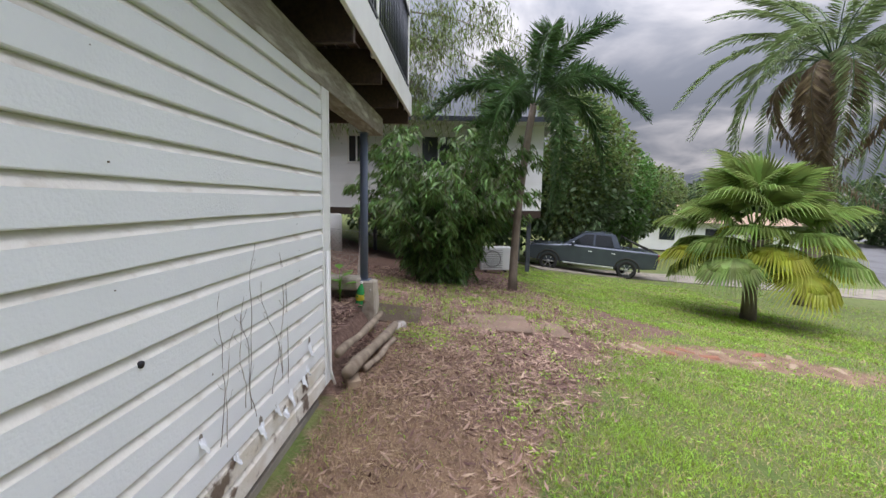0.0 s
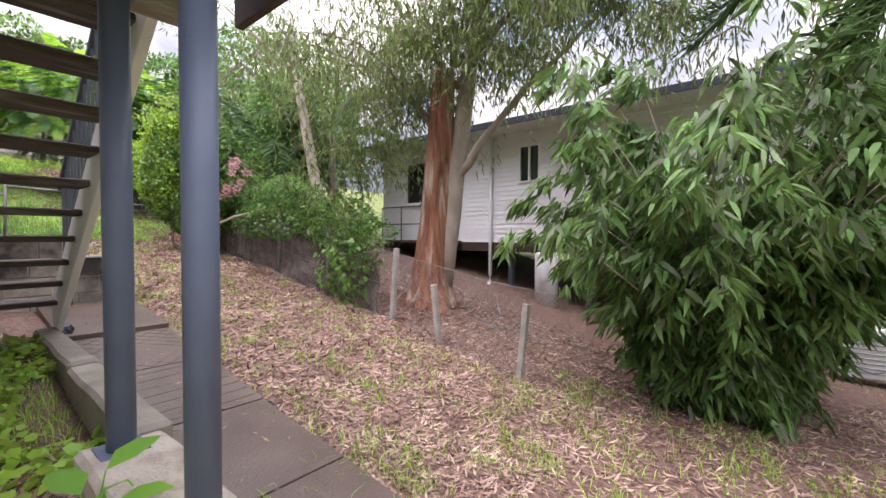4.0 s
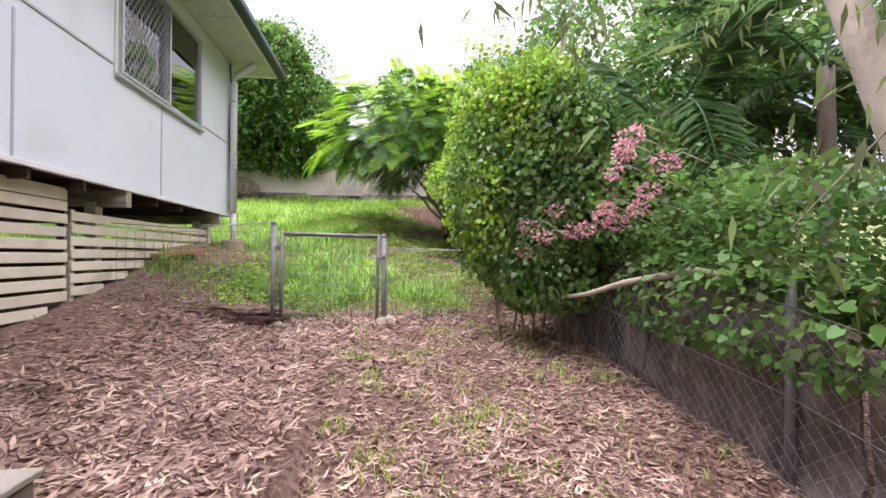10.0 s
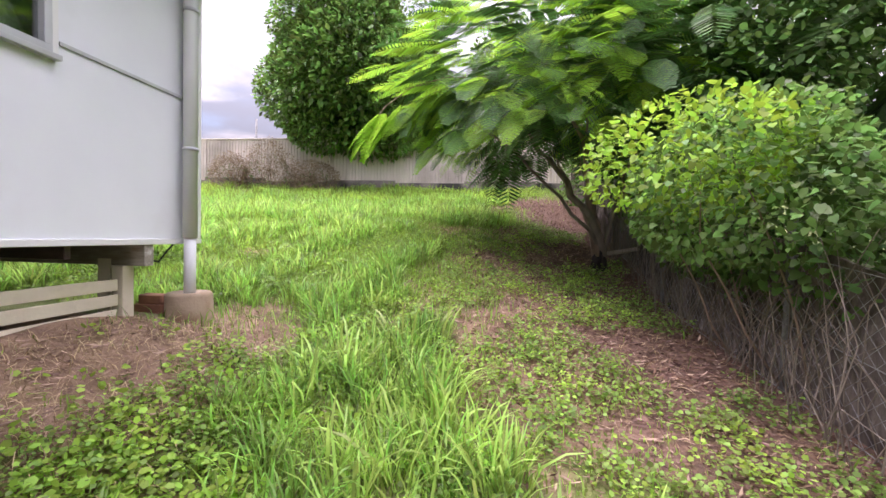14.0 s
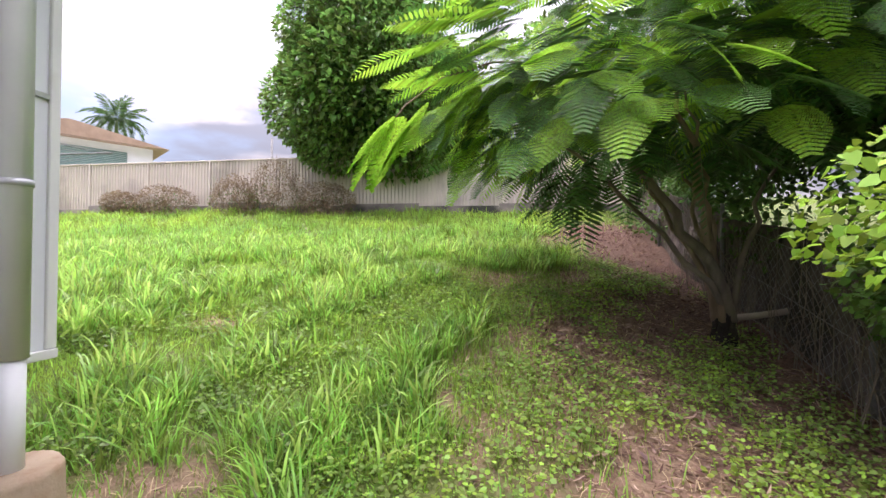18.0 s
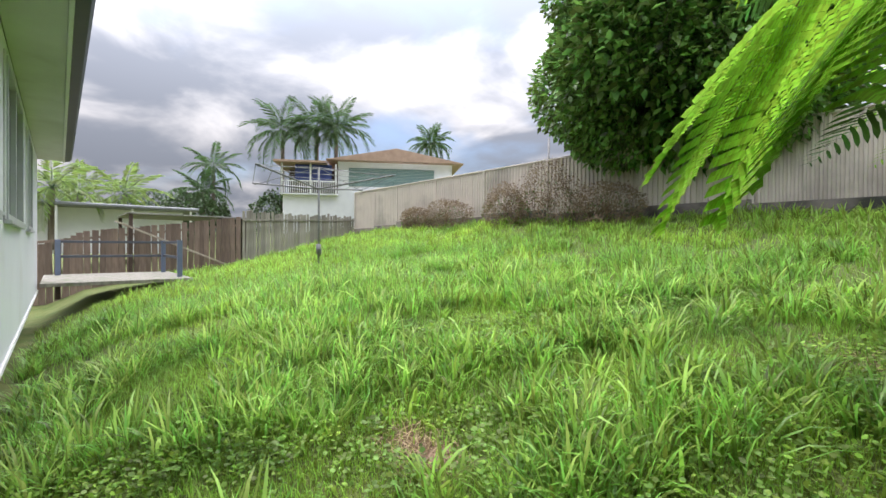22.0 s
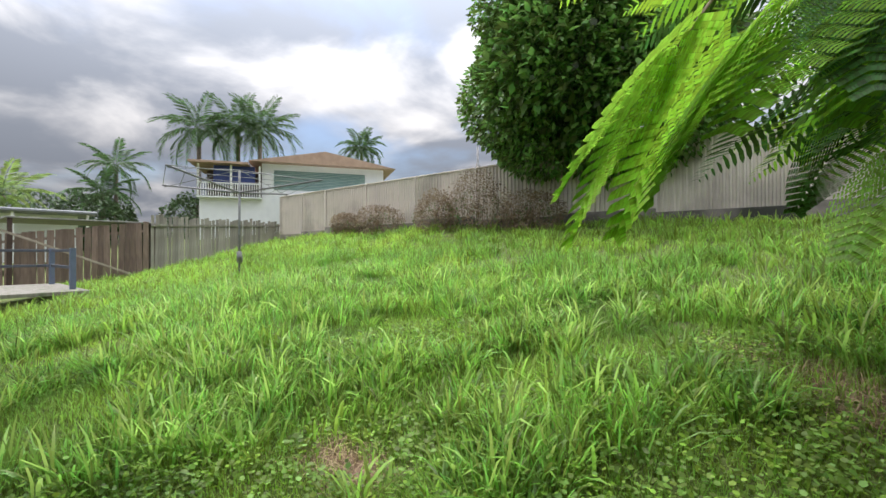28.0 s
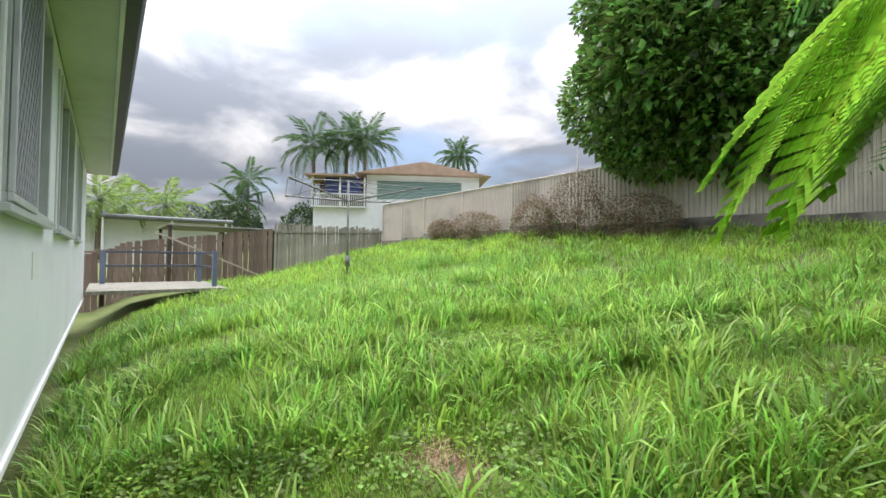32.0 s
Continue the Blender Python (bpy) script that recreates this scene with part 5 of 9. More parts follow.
wire_grid("mesh_infill", 0.02, GW - 0.02, 0.02, GH - 0.02, 17, 10, 0, gate, 0.003)
for z in (0.15, 0.82):
    tube("hinge", [(-0.05, 0, z), (-0.05, 0, z + 0.05)], 0.026, GALV, gate, n=10)
box("latch", GW - 0.01, GW + 0.07, -0.03, -0.018, 0.72, 0.75, GALV, gate)
tube("latch_ring", [(GW + 0.05 + 0.03 * math.cos(a), -0.035, 0.71 + 0.05 * math.sin(a)) for a in np.linspace(0, 6.2, 10)], 0.005, GALV, gate, n=6)
cf = thing("cross_fence", "low welded wire fence beside the gate", "fence", (3.36, GY, 0.85))
wire_grid("mesh", 0.02, 1.35, 0.0, 0.9, 16, 9, 0, cf, 0.003)
tube("top_wire", [(0, 0, 0.93), (1.4, 0.03, 0.88)], 0.006, WIRE, cf, n=6)
cf2 = thing("cross_fence", "low welded wire fence beside the gate", "fence", (0.62, 8.72, 1.05))
wire_grid("mesh", 0.0, 1.5, 0.05, 0.9, 18, 9, 0, cf2, 0.003)
tube("top_wire", [(-0.05, 0, 0.98), (0.7, 0, 0.93), (1.5, 0, 1.0)], 0.005, WIRE, cf2, n=6)

# ---- boundary fence with the neighbour ----
FX = 5.42


def fence_x(y):
    return float(np.interp(y, (-1, 1.0, 3.2, 6, 8, 12, 21), (5.5, 5.36, 5.6, 5.48, 5.35, 5.35, 5.5)))


for i, (y, h, lean) in enumerate(((1.0, 0.78, 4), (2.2, 0.72, -5), (3.15, 1.0, 3), (4.6, 1.1, 0), (6.0, 1.0, 1), (7.15, 1.05, 1), (9.3, 1.2, 0), (11.4, 1.15, 1), (13.6, 1.2, -1), (16, 1.2, 0), (18.6, 1.2, 0))):
    x = fence_x(y)
    fp = thing("fence_post", "weathered pale concrete fence post" if i < 3 else "grey steel fence post", "fence post", (x, y, gz(x, y)), group="boundary posts", tilt=(lean, lean * 0.6))
    if i < 3:
        box("shaft", -0.032, 0.032, -0.032, 0.032, -0.15, h, PALEPOST, fp, bevel=0.006)
    else:
        tube("shaft", [(0, 0, -0.1), (0, 0, h + 0.1)], 0.024, GALV, fp, n=10)


def sheet_along(name, y0, y1, h0, h1, mat, parent, wob=0.03, step=0.12, off=0.05, lift=0.0):
    ys = np.arange(y0, y1 + step, step)
    v, m = [], 7
    for i, y in enumerate(ys):
        for k in range(m):
            q = k / (m - 1)
            x = fence_x(y) + off + wob * math.sin(y * 3.1 + k) + wob * 0.7 * math.sin(y * 7.3 + 2.2 * k)
            h = h0 + (h1 - h0) * (y - y0) / (y1 - y0) + 0.05 * math.sin(y * 2.3)
            v.append((x, y, gz(fence_x(y), y) + lift - 0.05 + q * h))
    f = [(i * m + k, (i + 1) * m + k, (i + 1) * m + k + 1, i * m + k + 1) for i in range(len(ys) - 1) for k in range(m - 1)]
    ob = part(name, pymesh(name, v, f), mat, parent)
    so = ob.modifiers.new("thick", "SOLIDIFY")
    so.thickness = 0.02
    return ob


screen = thing("boundary_screen", "old brown screen fencing along the boundary", "fence", (0, 0, 0), kind="structure")
for y in np.arange(3.5, 21.0, 2.2):
    sheet_along("screen_panel", float(y), float(y) + 2.13, 0.85 + 0.023 * (y - 3.5), 0.85 + 0.023 * (y - 1.3), OLDFENCE, screen)


def chain_wire(y0, y1, h):
    vs, fs = [], []
    ys = np.arange(y0, y1, 0.09)
    meshes = []
    for s in (1, -1):
        for y in ys:
            if y + h * 0.9 > y1 + 0.8:
                continue
            pts = []
            for q in np.linspace(0, 1, 5):
                yy = y + (q if s == 1 else 1 - q) * h * 0.9
                yy = min(yy, y1)
                pts.append((fence_x(yy) - 0.03 + 0.01 * math.sin(yy * 5), yy, gz(fence_x(yy), yy) + q * h))
            meshes.append(tube_mesh("w", pts, 0.0018, 3, False))
    for q in (0.02, 0.5, 1.0):
        pts = [(fence_x(y) - 0.03, y, gz(fence_x(y), y) + q * h) for y in np.arange(y0, y1 + 0.1, 0.3)]
        meshes.append(tube_mesh("w", pts, 0.003, 4, False))
    ob = part("chain_wire", join_meshes("chain_wire", meshes), WIRE)
    tagged(ob, "slack rusty chain wire along the boundary", "fence", kind="stuff")


chain_wire(0.6, 15.5, 0.95)

# ---- neighbour's house beside the passage ----
nb = thing("neighbour_house", "white weatherboard house raised on dark stumps, with a low grey roof", "house", (10.1, 4.54, 0.0))
NZ0, NZ1 = 1.02, 3.52


def lapped_wall(y0, y1, x, z0, z1, holes, parent, pitch=0.11):
    """Siding as single boards on a core wall, split at the openings. The wall faces -x."""
    core = wall_with_holes("wall", "y", x + 0.1, y0, y1, z0, z1, holes, 0.1, NWALL, parent)
    z = z0
    while z < z1 - 0.02:
        spans = [(y0, y1)]
        for h in holes:
            if h[2] < z + pitch and h[3] > z:
                spans = [s for a, b in spans for s in ((a, min(b, h[0])), (max(a, h[1]), b)) if s[1] - s[0] > 0.02]
        for a, b in spans:
            v = [(x - 0.022, a, z), (x - 0.022, b, z), (x - 0.004, b, z + pitch), (x - 0.004, a, z + pitch), (x - 0.001, a, z), (x - 0.001, b, z)]
            part("board", pymesh("board", v, [(0, 1, 2, 3)[::-1], (0, 4, 5, 1)[::-1], (0, 3, 4), (1, 5, 2)]), NWALL, core)
        z += pitch


NH = [(1.26, 2.82, 2.04, 3.2), (-1.35, -0.81, 2.38, 3.24), (-2.6, -2.05, 2.38, 3.24), (-5.4, -4.3, 2.2, 3.24)]
lapped_wall(-8.0, 3.75, 0, NZ0, NZ1, NH, nb)
for y0, y1, z0, z1 in NH:
    w = new("window")
    w.parent = nb
    w["label"] = "dark sliding window in a white frame"
    box("glass", 0.045, 0.05, y0, y1, z0, z1, GLASS, w)
    for a, b, c, d in ((y0, y1, z0, z0 + 0.045), (y0, y1, z1 - 0.045, z1), (y0, y0 + 0.045, z0 + 0.045, z1 - 0.045), (y1 - 0.045, y1, z0 + 0.045, z1 - 0.045), ((y0 + y1) / 2 - 0.02, (y0 + y1) / 2 + 0.02, z0 + 0.045, z1 - 0.045)):
        box("frame", -0.03, 0.04, a, b, c, d, WHITE, w)
box("window_sill", -0.09, -0.024, 1.18, 2.9, 1.98, 2.035, WHITE, nb)
box("end_wall", 0.102, 5.0, 3.66, 3.75, NZ0, NZ1, NWALL, nb)
box("end_wall", 0.102, 5.0, -8.0, -7.91, NZ0, NZ1, NWALL, nb)
box("far_wall", 5.002, 5.1, -8.0, 3.75, NZ0, NZ1, NWALL, nb)
box("floor_edge", -0.01, 5.0, -8.0, 3.75, NZ0 - 0.22, NZ0 - 0.005, DARKWOOD, nb, "dark bearer under the boards")
v = [(-0.75, -8.5, 3.62), (-0.75, 4.25, 3.62), (6, 4.25, 3.62), (6, -8.5, 3.62), (2.6, 2.2, 4.3), (2.6, -6.4, 4.3)]
part("roof", pymesh("roof", v, [(1, 0, 5, 4), (0, 3, 5), (3, 2, 4, 5), (2, 1, 4), (0, 1, 2, 3)]), NROOF, nb, "low weathered roof")
box("fascia", -0.79, -0.755, -8.5, 4.25, 3.53, 3.67, GUTTER, nb, "dark gutter")
box("fascia", -0.75, 6, 4.252, 4.29, 3.53, 3.67, GUTTER, nb)
box("eave_lining", -0.75, 0.1, -8.5, 4.25, 3.54, 3.555, SOFFIT, nb)
tube("downpipe", [(-0.07, -0.1, 3.52), (-0.07, -0.1, 0.25), (-0.15, -0.14, 0.08), (-0.4, -0.25, -0.02)], 0.045, PIPEWHITE, nb, "white downpipe", n=12)
for y in (-7.7, -6.0, -4.2, -2.4, -0.5, 1.5, 3.4):
    for x in (0.25, 2.5):
        box("stump", x - 0.06, x + 0.06, y - 0.06, y + 0.06, -0.9, NZ0 - 0.22, RAILGREY, nb)
tube("water_tank", [(-0.4, -1.72, -0.35), (-0.4, -1.72, 0.79), (-0.4, -1.72, 0.83)], [0.24, 0.24, 0.2], PIPEWHITE, nb, "white hot water cylinder", n=24)
for z in (1.94, 1.48):
    tube("landing_rail", [(-0.55, 0.85, z), (-0.55, 3.2, z)], 0.018, RAILGREY, nb)
for y in (0.85, 2.45, 3.2):
    tube("rail_post", [(-0.55, y, 1.05), (-0.55, y, 1.94)], 0.018, RAILGREY, nb)
box("landing", -0.62, -0.03, 0.8, 3.25, 0.98, 1.05, DARKWOOD, nb)
ac = thing("air_conditioner", "white outdoor air conditioner unit beside the house", "air conditioner", (9.8, -2.1, gz(9.8, -2.1) + 0.06), rz=4)
box("case", -0.16, 0.16, -0.45, 0.45, 0.06, 0.76, PIPEWHITE, ac, bevel=0.02)
tube("fan_guard", [(-0.165, 0.1 + 0.24 * math.cos(a), 0.4 + 0.24 * math.sin(a)) for a in np.linspace(0, 6.28, 25)], 0.012, GALV, ac)
for k in range(9):
    z = 0.14 + k * 0.065
    box("grille_bar", -0.175, -0.162, -0.2, 0.38, z, z + 0.012, GALV, ac, bevel=0.002)
for y in (-0.3, 0.3):
    box("foot", -0.15, 0.15, y - 0.03, y + 0.03, 0.0, 0.06, RUBBER, ac)

# ---- ute on the driveway ----


def make_ute(at, rz):
    car = thing("ute", "dark grey dual-cab ute parked on the driveway", "ute", at, rz=rz, tilt=(0, 4))
    # length along x: front at -2.6, tail at +2.65
    half = 0.92
    side = ((-2.62, 0.52), (-2.64, 0.78), (-2.5, 0.98), (-2.2, 1.08), (-1.15, 1.16), (-0.95, 1.2), (2.62, 1.2), (2.66, 0.95), (2.62, 0.55), (2.1, 0.48), (-2.3, 0.42))
    bm = bmesh.new()
    rings = []
    for y, inset in ((-half, 0.06), (-half * 0.97, 0.0), (half * 0.97, 0.0), (half, 0.06)):
        rings.append([bm.verts.new((x * (1 - inset * 0.1), y, z - (inset * 0.8 if z > 1.0 else -inset * 0.5))) for x, z in side])
    n = len(side)
    for a, b in zip(rings, rings[1:]):
        for i in range(n):
            bm.faces.new((a[i], a[(i + 1) % n], b[(i + 1) % n], b[i]))
    bm.faces.new(rings[0])
    bm.faces.new(rings[-1][::-1])
    bmesh.ops.recalc_face_normals(bm, faces=bm.faces[:])
    part("body", bm, CARGREY, car)
    cab = ((-1.1, 1.17), (-0.3, 1.72), (0.2, 1.79), (0.95, 1.77), (1.25, 1.2))
    bm = bmesh.new()
    L0 = [bm.verts.new((x, -0.82 + (z - 1.17) * 0.22, z)) for x, z in cab]
    R0 = [bm.verts.new((x, 0.82 - (z - 1.17) * 0.22, z)) for x, z in cab]
    m = len(cab)
    for i in range(m):
        bm.faces.new((L0[i], L0[(i + 1) % m], R0[(i + 1) % m], R0[i]))
    bm.faces.new(L0)
    bm.faces.new(R0[::-1])
    bmesh.ops.recalc_face_normals(bm, faces=bm.faces[:])
    bmesh.ops.bevel(bm, geom=bm.edges[:], offset=0.04, segments=2, affect="EDGES")
    part("cabin", bm, CARGREY, car)
    for s in (-1, 1):
        for q in (((-0.78, 1.24), (-0.22, 1.66), (0.12, 1.7), (0.12, 1.24)), ((0.2, 1.24), (0.2, 1.7), (0.78, 1.69), (0.95, 1.24))):
            v = [(x, s * (0.835 - (z - 1.17) * 0.22), z) for x, z in q]
            ob = part("side_window", pymesh("side_window", v, [(0, 1, 2, 3)]), CARGLASS, car)
            ob.modifiers.new("t", "SOLIDIFY").thickness = 0.012
        for x in (-1.62, 1.52):
            w = new("wheel")
            w.parent = car
            w.location = (x, s * 0.82, 0.385)
            prof = [(0.25, -0.11), (0.36, -0.12), (0.385, -0.08), (0.385, 0.08), (0.36, 0.12), (0.25, 0.11)]
            n2, v = 28, []
            for r, y in prof:
                for k in range(n2):
                    a = 2 * math.pi * k / n2
                    v.append((r * math.cos(a), y, r * math.sin(a)))
            f = [(i * n2 + k, i * n2 + (k + 1) % n2, ((i + 1) % 6) * n2 + (k + 1) % n2, ((i + 1) % 6) * n2 + k) for i in range(6) for k in range(n2)]
            part("tyre", pymesh("tyre", v, f), RUBBER, w, smooth=True)
            for k in range(6):
                a = k * math.pi / 3
                beam("spoke", (0.05 * math.cos(a), s * 0.07, 0.05 * math.sin(a)), (0.25 * math.cos(a), s * 0.08, 0.25 * math.sin(a)), 0.05, 0.03, CHROME, w)
            tube("hub", [(0, s * 0.02, 0), (0, s * 0.09, 0)], 0.07, CHROME, w, n=12)
            tube("wheel_arch", [(x + 0.47 * math.cos(a), s * 0.925, 0.40 + 0.46 * math.sin(a)) for a in np.linspace(-0.1, math.pi + 0.1, 16)], 0.04, RUBBER, car)
        beam("side_step", (-1.0, s * 0.95, 0.42), (1.0, s * 0.95, 0.42), 0.12, 0.05, CHROME, car)
        box("headlight", -2.66, -2.35, s * 0.62 - 0.14, s * 0.62 + 0.14, 0.86, 1.0, CHROME, car, bevel=0.03)
        box("tail_lamp", 2.56, 2.68, s * 0.83 - 0.06, s * 0.83 + 0.06, 0.85, 1.15, REDLAMP, car, bevel=0.02)
        box("mirror", -0.75, -0.62, s * 1.0 - 0.1, s * 1.0 + 0.1, 1.22, 1.36, CARGREY, car, bevel=0.03)
        tube("sports_bar", [(1.3, s * 0.72, 1.2), (1.35, s * 0.62, 1.68), (1.7, s * 0.68, 1.5), (2.5, s * 0.75, 1.22)], 0.035, RUBBER, car)
        for z in (0.98,):
            for x in (-0.05, 0.85):
                box("door_handle", x, x + 0.16, s * 0.925 - 0.015, s * 0.925 + 0.015, z, z + 0.03, CHROME, car, bevel=0.008)
    box("bumper", -2.72, -2.5, -0.85, 0.85, 0.45, 0.68, RUBBER, car, bevel=0.05)
    box("grille", -2.68, -2.6, -0.45, 0.45, 0.72, 0.98, RUBBER, car, bevel=0.02)
    v = [(-1.06, -0.76, 1.21), (-1.06, 0.76, 1.21), (-0.33, 0.66, 1.69), (-0.33, -0.66, 1.69)]
    ob = part("windscreen", pymesh("windscreen", [(x - 0.02, y, z + 0.02) for x, y, z in v], [(0, 1, 2, 3)]), CARGLASS, car)
    ob.modifiers.new("t", "SOLIDIFY").thickness = 0.01
    return car


make_ute((15.7, -6.6, gz(15.7, -6.6) + 0.05), -104)

# ---- trees ----


def limb_path(a, b, bend, n=6, seed=0):
    r = random.Random(seed)
    a, b = Vector(a), Vector(b)
    side = Vector((r.uniform(-1, 1), r.uniform(-1, 1), r.uniform(-0.2, 0.5)))
    return [a.lerp(b, i / (n - 1)) + side * bend * math.sin(math.pi * i / (n - 1)) + Vector((r.uniform(-1, 1), r.uniform(-1, 1), 0)) * bend * 0.15 for i in range(n)]


def drooping_leaves(name, parent, mat, twigs, per, length, seed, spread=0.35, shape="lance", down=1.0):
    """Hanging leaves along twigs."""
    r = np.random.default_rng(seed)
    P, D, S = [], [], []
    for t in twigs:
        t = np.array([tuple(p) for p in t])
        q = r.random(per) * (len(t) - 1)
        i = np.minimum(q.astype(int), len(t) - 2)
        p = t[i] + (t[i + 1] - t[i]) * (q - i)[:, None] + r.normal(size=(per, 3)) * spread
        d = r.normal(size=(per, 3)) * 0.5
        d[:, 2] -= down
        P.append(p), D.append(d), S.append(length * (0.6 + 0.7 * r.random(per)))
    return part(name, leaf_cloud(name, np.concatenate(P), np.concatenate(D), np.concatenate(S), shape), mat, parent)


def gum_tree():
    x, y = 6.8, 3.6
    g = gz(x, y)
    t = thing("gum_tree", "tall gum tree with peeling red-brown bark", "tree", (x, y, g))
    prof = ((0, 0.44), (0.15, 0.34), (0.5, 0.27), (1.2, 0.22), (2.0, 0.195), (2.7, 0.185), (3.4, 0.165), (3.85, 0.15))
    hs_ = np.linspace(0, 3.85, 46)
    prof = [(float(h), 1.17 * float(np.interp(h, [q[0] for q in prof], [q[1] for q in prof]))) for h in hs_]
    n, v = 44, []
    for h, r in prof:
        cx, cy = 0.04 * h + 0.05 * math.sin(h * 1.1), -0.075 * h
        for k in range(n):
            a = 2 * math.pi * k / n
            w = 1 + 0.10 * noise.noise((math.cos(a) * 2.2, math.sin(a) * 2.2, h * 0.8)) + 0.045 * math.sin(5 * a + h) + 0.07 * noise.noise((math.cos(a) * 7, math.sin(a) * 7, h * 1.3)) + 0.05 * noise.noise((math.cos(a) * 15, math.sin(a) * 15, h * 2.5)) + (0.2 * max(0, math.sin(3 * a + 1)) if h < 0.2 else 0)
            v.append((cx + r * w * math.cos(a), cy + r * w * math.sin(a), h - (0.15 if h == 0 else 0)))
    f = [(i * n + k, i * n + (k + 1) % n, (i + 1) * n + (k + 1) % n, (i + 1) * n + k) for i in range(len(prof) - 1) for k in range(n)] + [tuple((len(prof) - 1) * n + k for k in range(n))]
    part("trunk", pymesh("trunk", v, f), GUMBARK, t, "peeling red bark, broken off above", smooth=True)
    tube("limb", limb_path((0.2, -0.2, 0.3), (0.62, -1.0, 7.2), 0.08, 12, 3), [0.17, 0.16, 0.155, 0.15, 0.145, 0.14, 0.13, 0.12, 0.10, 0.08, 0.06, 0.03], PALEBARK, t, "pale second stem", n=14)
    tube("limb", limb_path((0.2, -0.35, 2.0), (0.5, -2.9, 4.3), 0.25, 9, 5), [0.075, 0.07, 0.062, 0.056, 0.05, 0.042, 0.034, 0.026, 0.012], PALEBARK, t, "pale side branch", n=10)
    ends = ((-2.3, 0.4, 4.2), (-2.0, 2.4, 4.4), (-0.5, 3.0, 4.7), (1.2, 2.0, 5.5), (1.5, -1.4, 4.9), (0.2, -2.9, 4.6), (-1.2, -2.3, 4.4), (-1.9, -1.0, 5.2), (0.6, 0.2, 6.5), (-0.8, 1.5, 5.9), (0.0, -4.0, 5.0), (0.5, -5.4, 4.7), (-1.0, -3.6, 4.6), (0.9, -6.3, 5.2), (-0.5, -5.0, 5.6), (-0.9, 1.5, 3.3), (-0.2, 1.1, 3.2), (-1.4, -1.8, 5.5), (-0.6, -1.5, 4.0), (-0.8, -2.8, 4.3), (0.2, -3.6, 4.2), (0.9, -4.8, 4.4), (-0.4, 0.3, 3.9), (-1.2, -0.6, 4.1), (-0.2, -2.2, 3.7), (0.5, -4.2, 3.9))
    twigs = []
    r = random.Random(4)
    for i, e in enumerate(ends):
        hb = 2.5 + (i * 0.37) % 2.6
        a = (0.16 + 0.04 * hb, -0.10 * hb, hb)
        pts = limb_path(a, e, 0.35, 7, i)
        for k, p in enumerate(pts):
            p.z += 0.55 * math.sin(math.pi * k / 6) - 0.4 * (k / 6) ** 3
        tube("branch", pts, [0.040, 0.036, 0.028, 0.02, 0.014, 0.009, 0.004], BARK, t, n=8)
        for k in range(16):
            s = pts[random.Random(i * 9 + k).choice((3, 4, 5, 6))]
            e2 = s + Vector((r.uniform(-0.9, 0.9), r.uniform(-0.9, 0.9), r.uniform(-1.25, 0.25)))
            twigs.append(limb_path(s, e2, 0.15, 4, k))
    part("twig_spray", join_meshes("twig_spray", [tube_mesh("w", q, [0.011, 0.008, 0.005, 0.003], 4, False) for q in twigs]), BARK, t)["kind"] = "stuff"
    drooping_leaves("leaves", t, L_GUM, twigs, 78, 0.155, 8, 0.17)["kind"] = "stuff"


gum_tree()


def bamboo_clump():
    x, y = 6.62, -0.6
    g = gz(x, y)
    t = thing("bamboo_clump", "dense green bamboo clump with long drooping leaves", "bamboo", (x, y, g))
    r = random.Random(7)
    twigs = []
    for k in range(105):
        a, q = r.uniform(0, 6.28), r.uniform(0.05, 0.5)
        b = (q * math.cos(a), q * math.sin(a), 0)
        h = r.uniform(1.7, 4.1)
        out = r.uniform(0.5, 1.9) * (0.6 + 0.4 * min(1, h / 2.5))
        pts = [Vector((b[0] + out * (s ** 2) * math.cos(a), b[1] + out * (s ** 2) * math.sin(a), h * s * (1 - 0.18 * s))) for s in np.linspace(0, 1, 7)]
        tube("cane", pts, [0.014, 0.013, 0.012, 0.010, 0.008, 0.006, 0.003], PALEBARK if k % 3 else BARK, t, n=6)
        for i in range(1, 7):
            for _ in range(3):
                e = pts[i] + Vector((r.uniform(-0.4, 0.4), r.uniform(-0.4, 0.4), r.uniform(-0.3, 0.12)))
                twigs.append([pts[i], (pts[i] + e) / 2 + Vector((0, 0, 0.03)), e])
    # sprays of leaves that hang in fans from the twigs
    g2 = np.random.default_rng(9)
    P, D = [], []
    for tw in twigs:
        for q in (0.35, 0.7, 1.0):
            c = np.array(tw[0].lerp(tw[2], q))
            az = math.atan2(c[1], c[0]) + g2.normal() * 0.8
            n = 9
            b = az + g2.normal(size=n) * 0.75
            P.append(c + g2.normal(size=(n, 3)) * 0.035)
            D.append(np.column_stack((np.cos(b), np.sin(b), -0.35 - 1.1 * g2.random(n))))
    P, D = np.concatenate(P), np.concatenate(D)
    part("leaves", leaf_cloud("leaves", P, D, 0.13 + 0.11 * g2.random(len(P)), "bamboo"), L_BAMBOO, t)["kind"] = "stuff"


bamboo_clump()


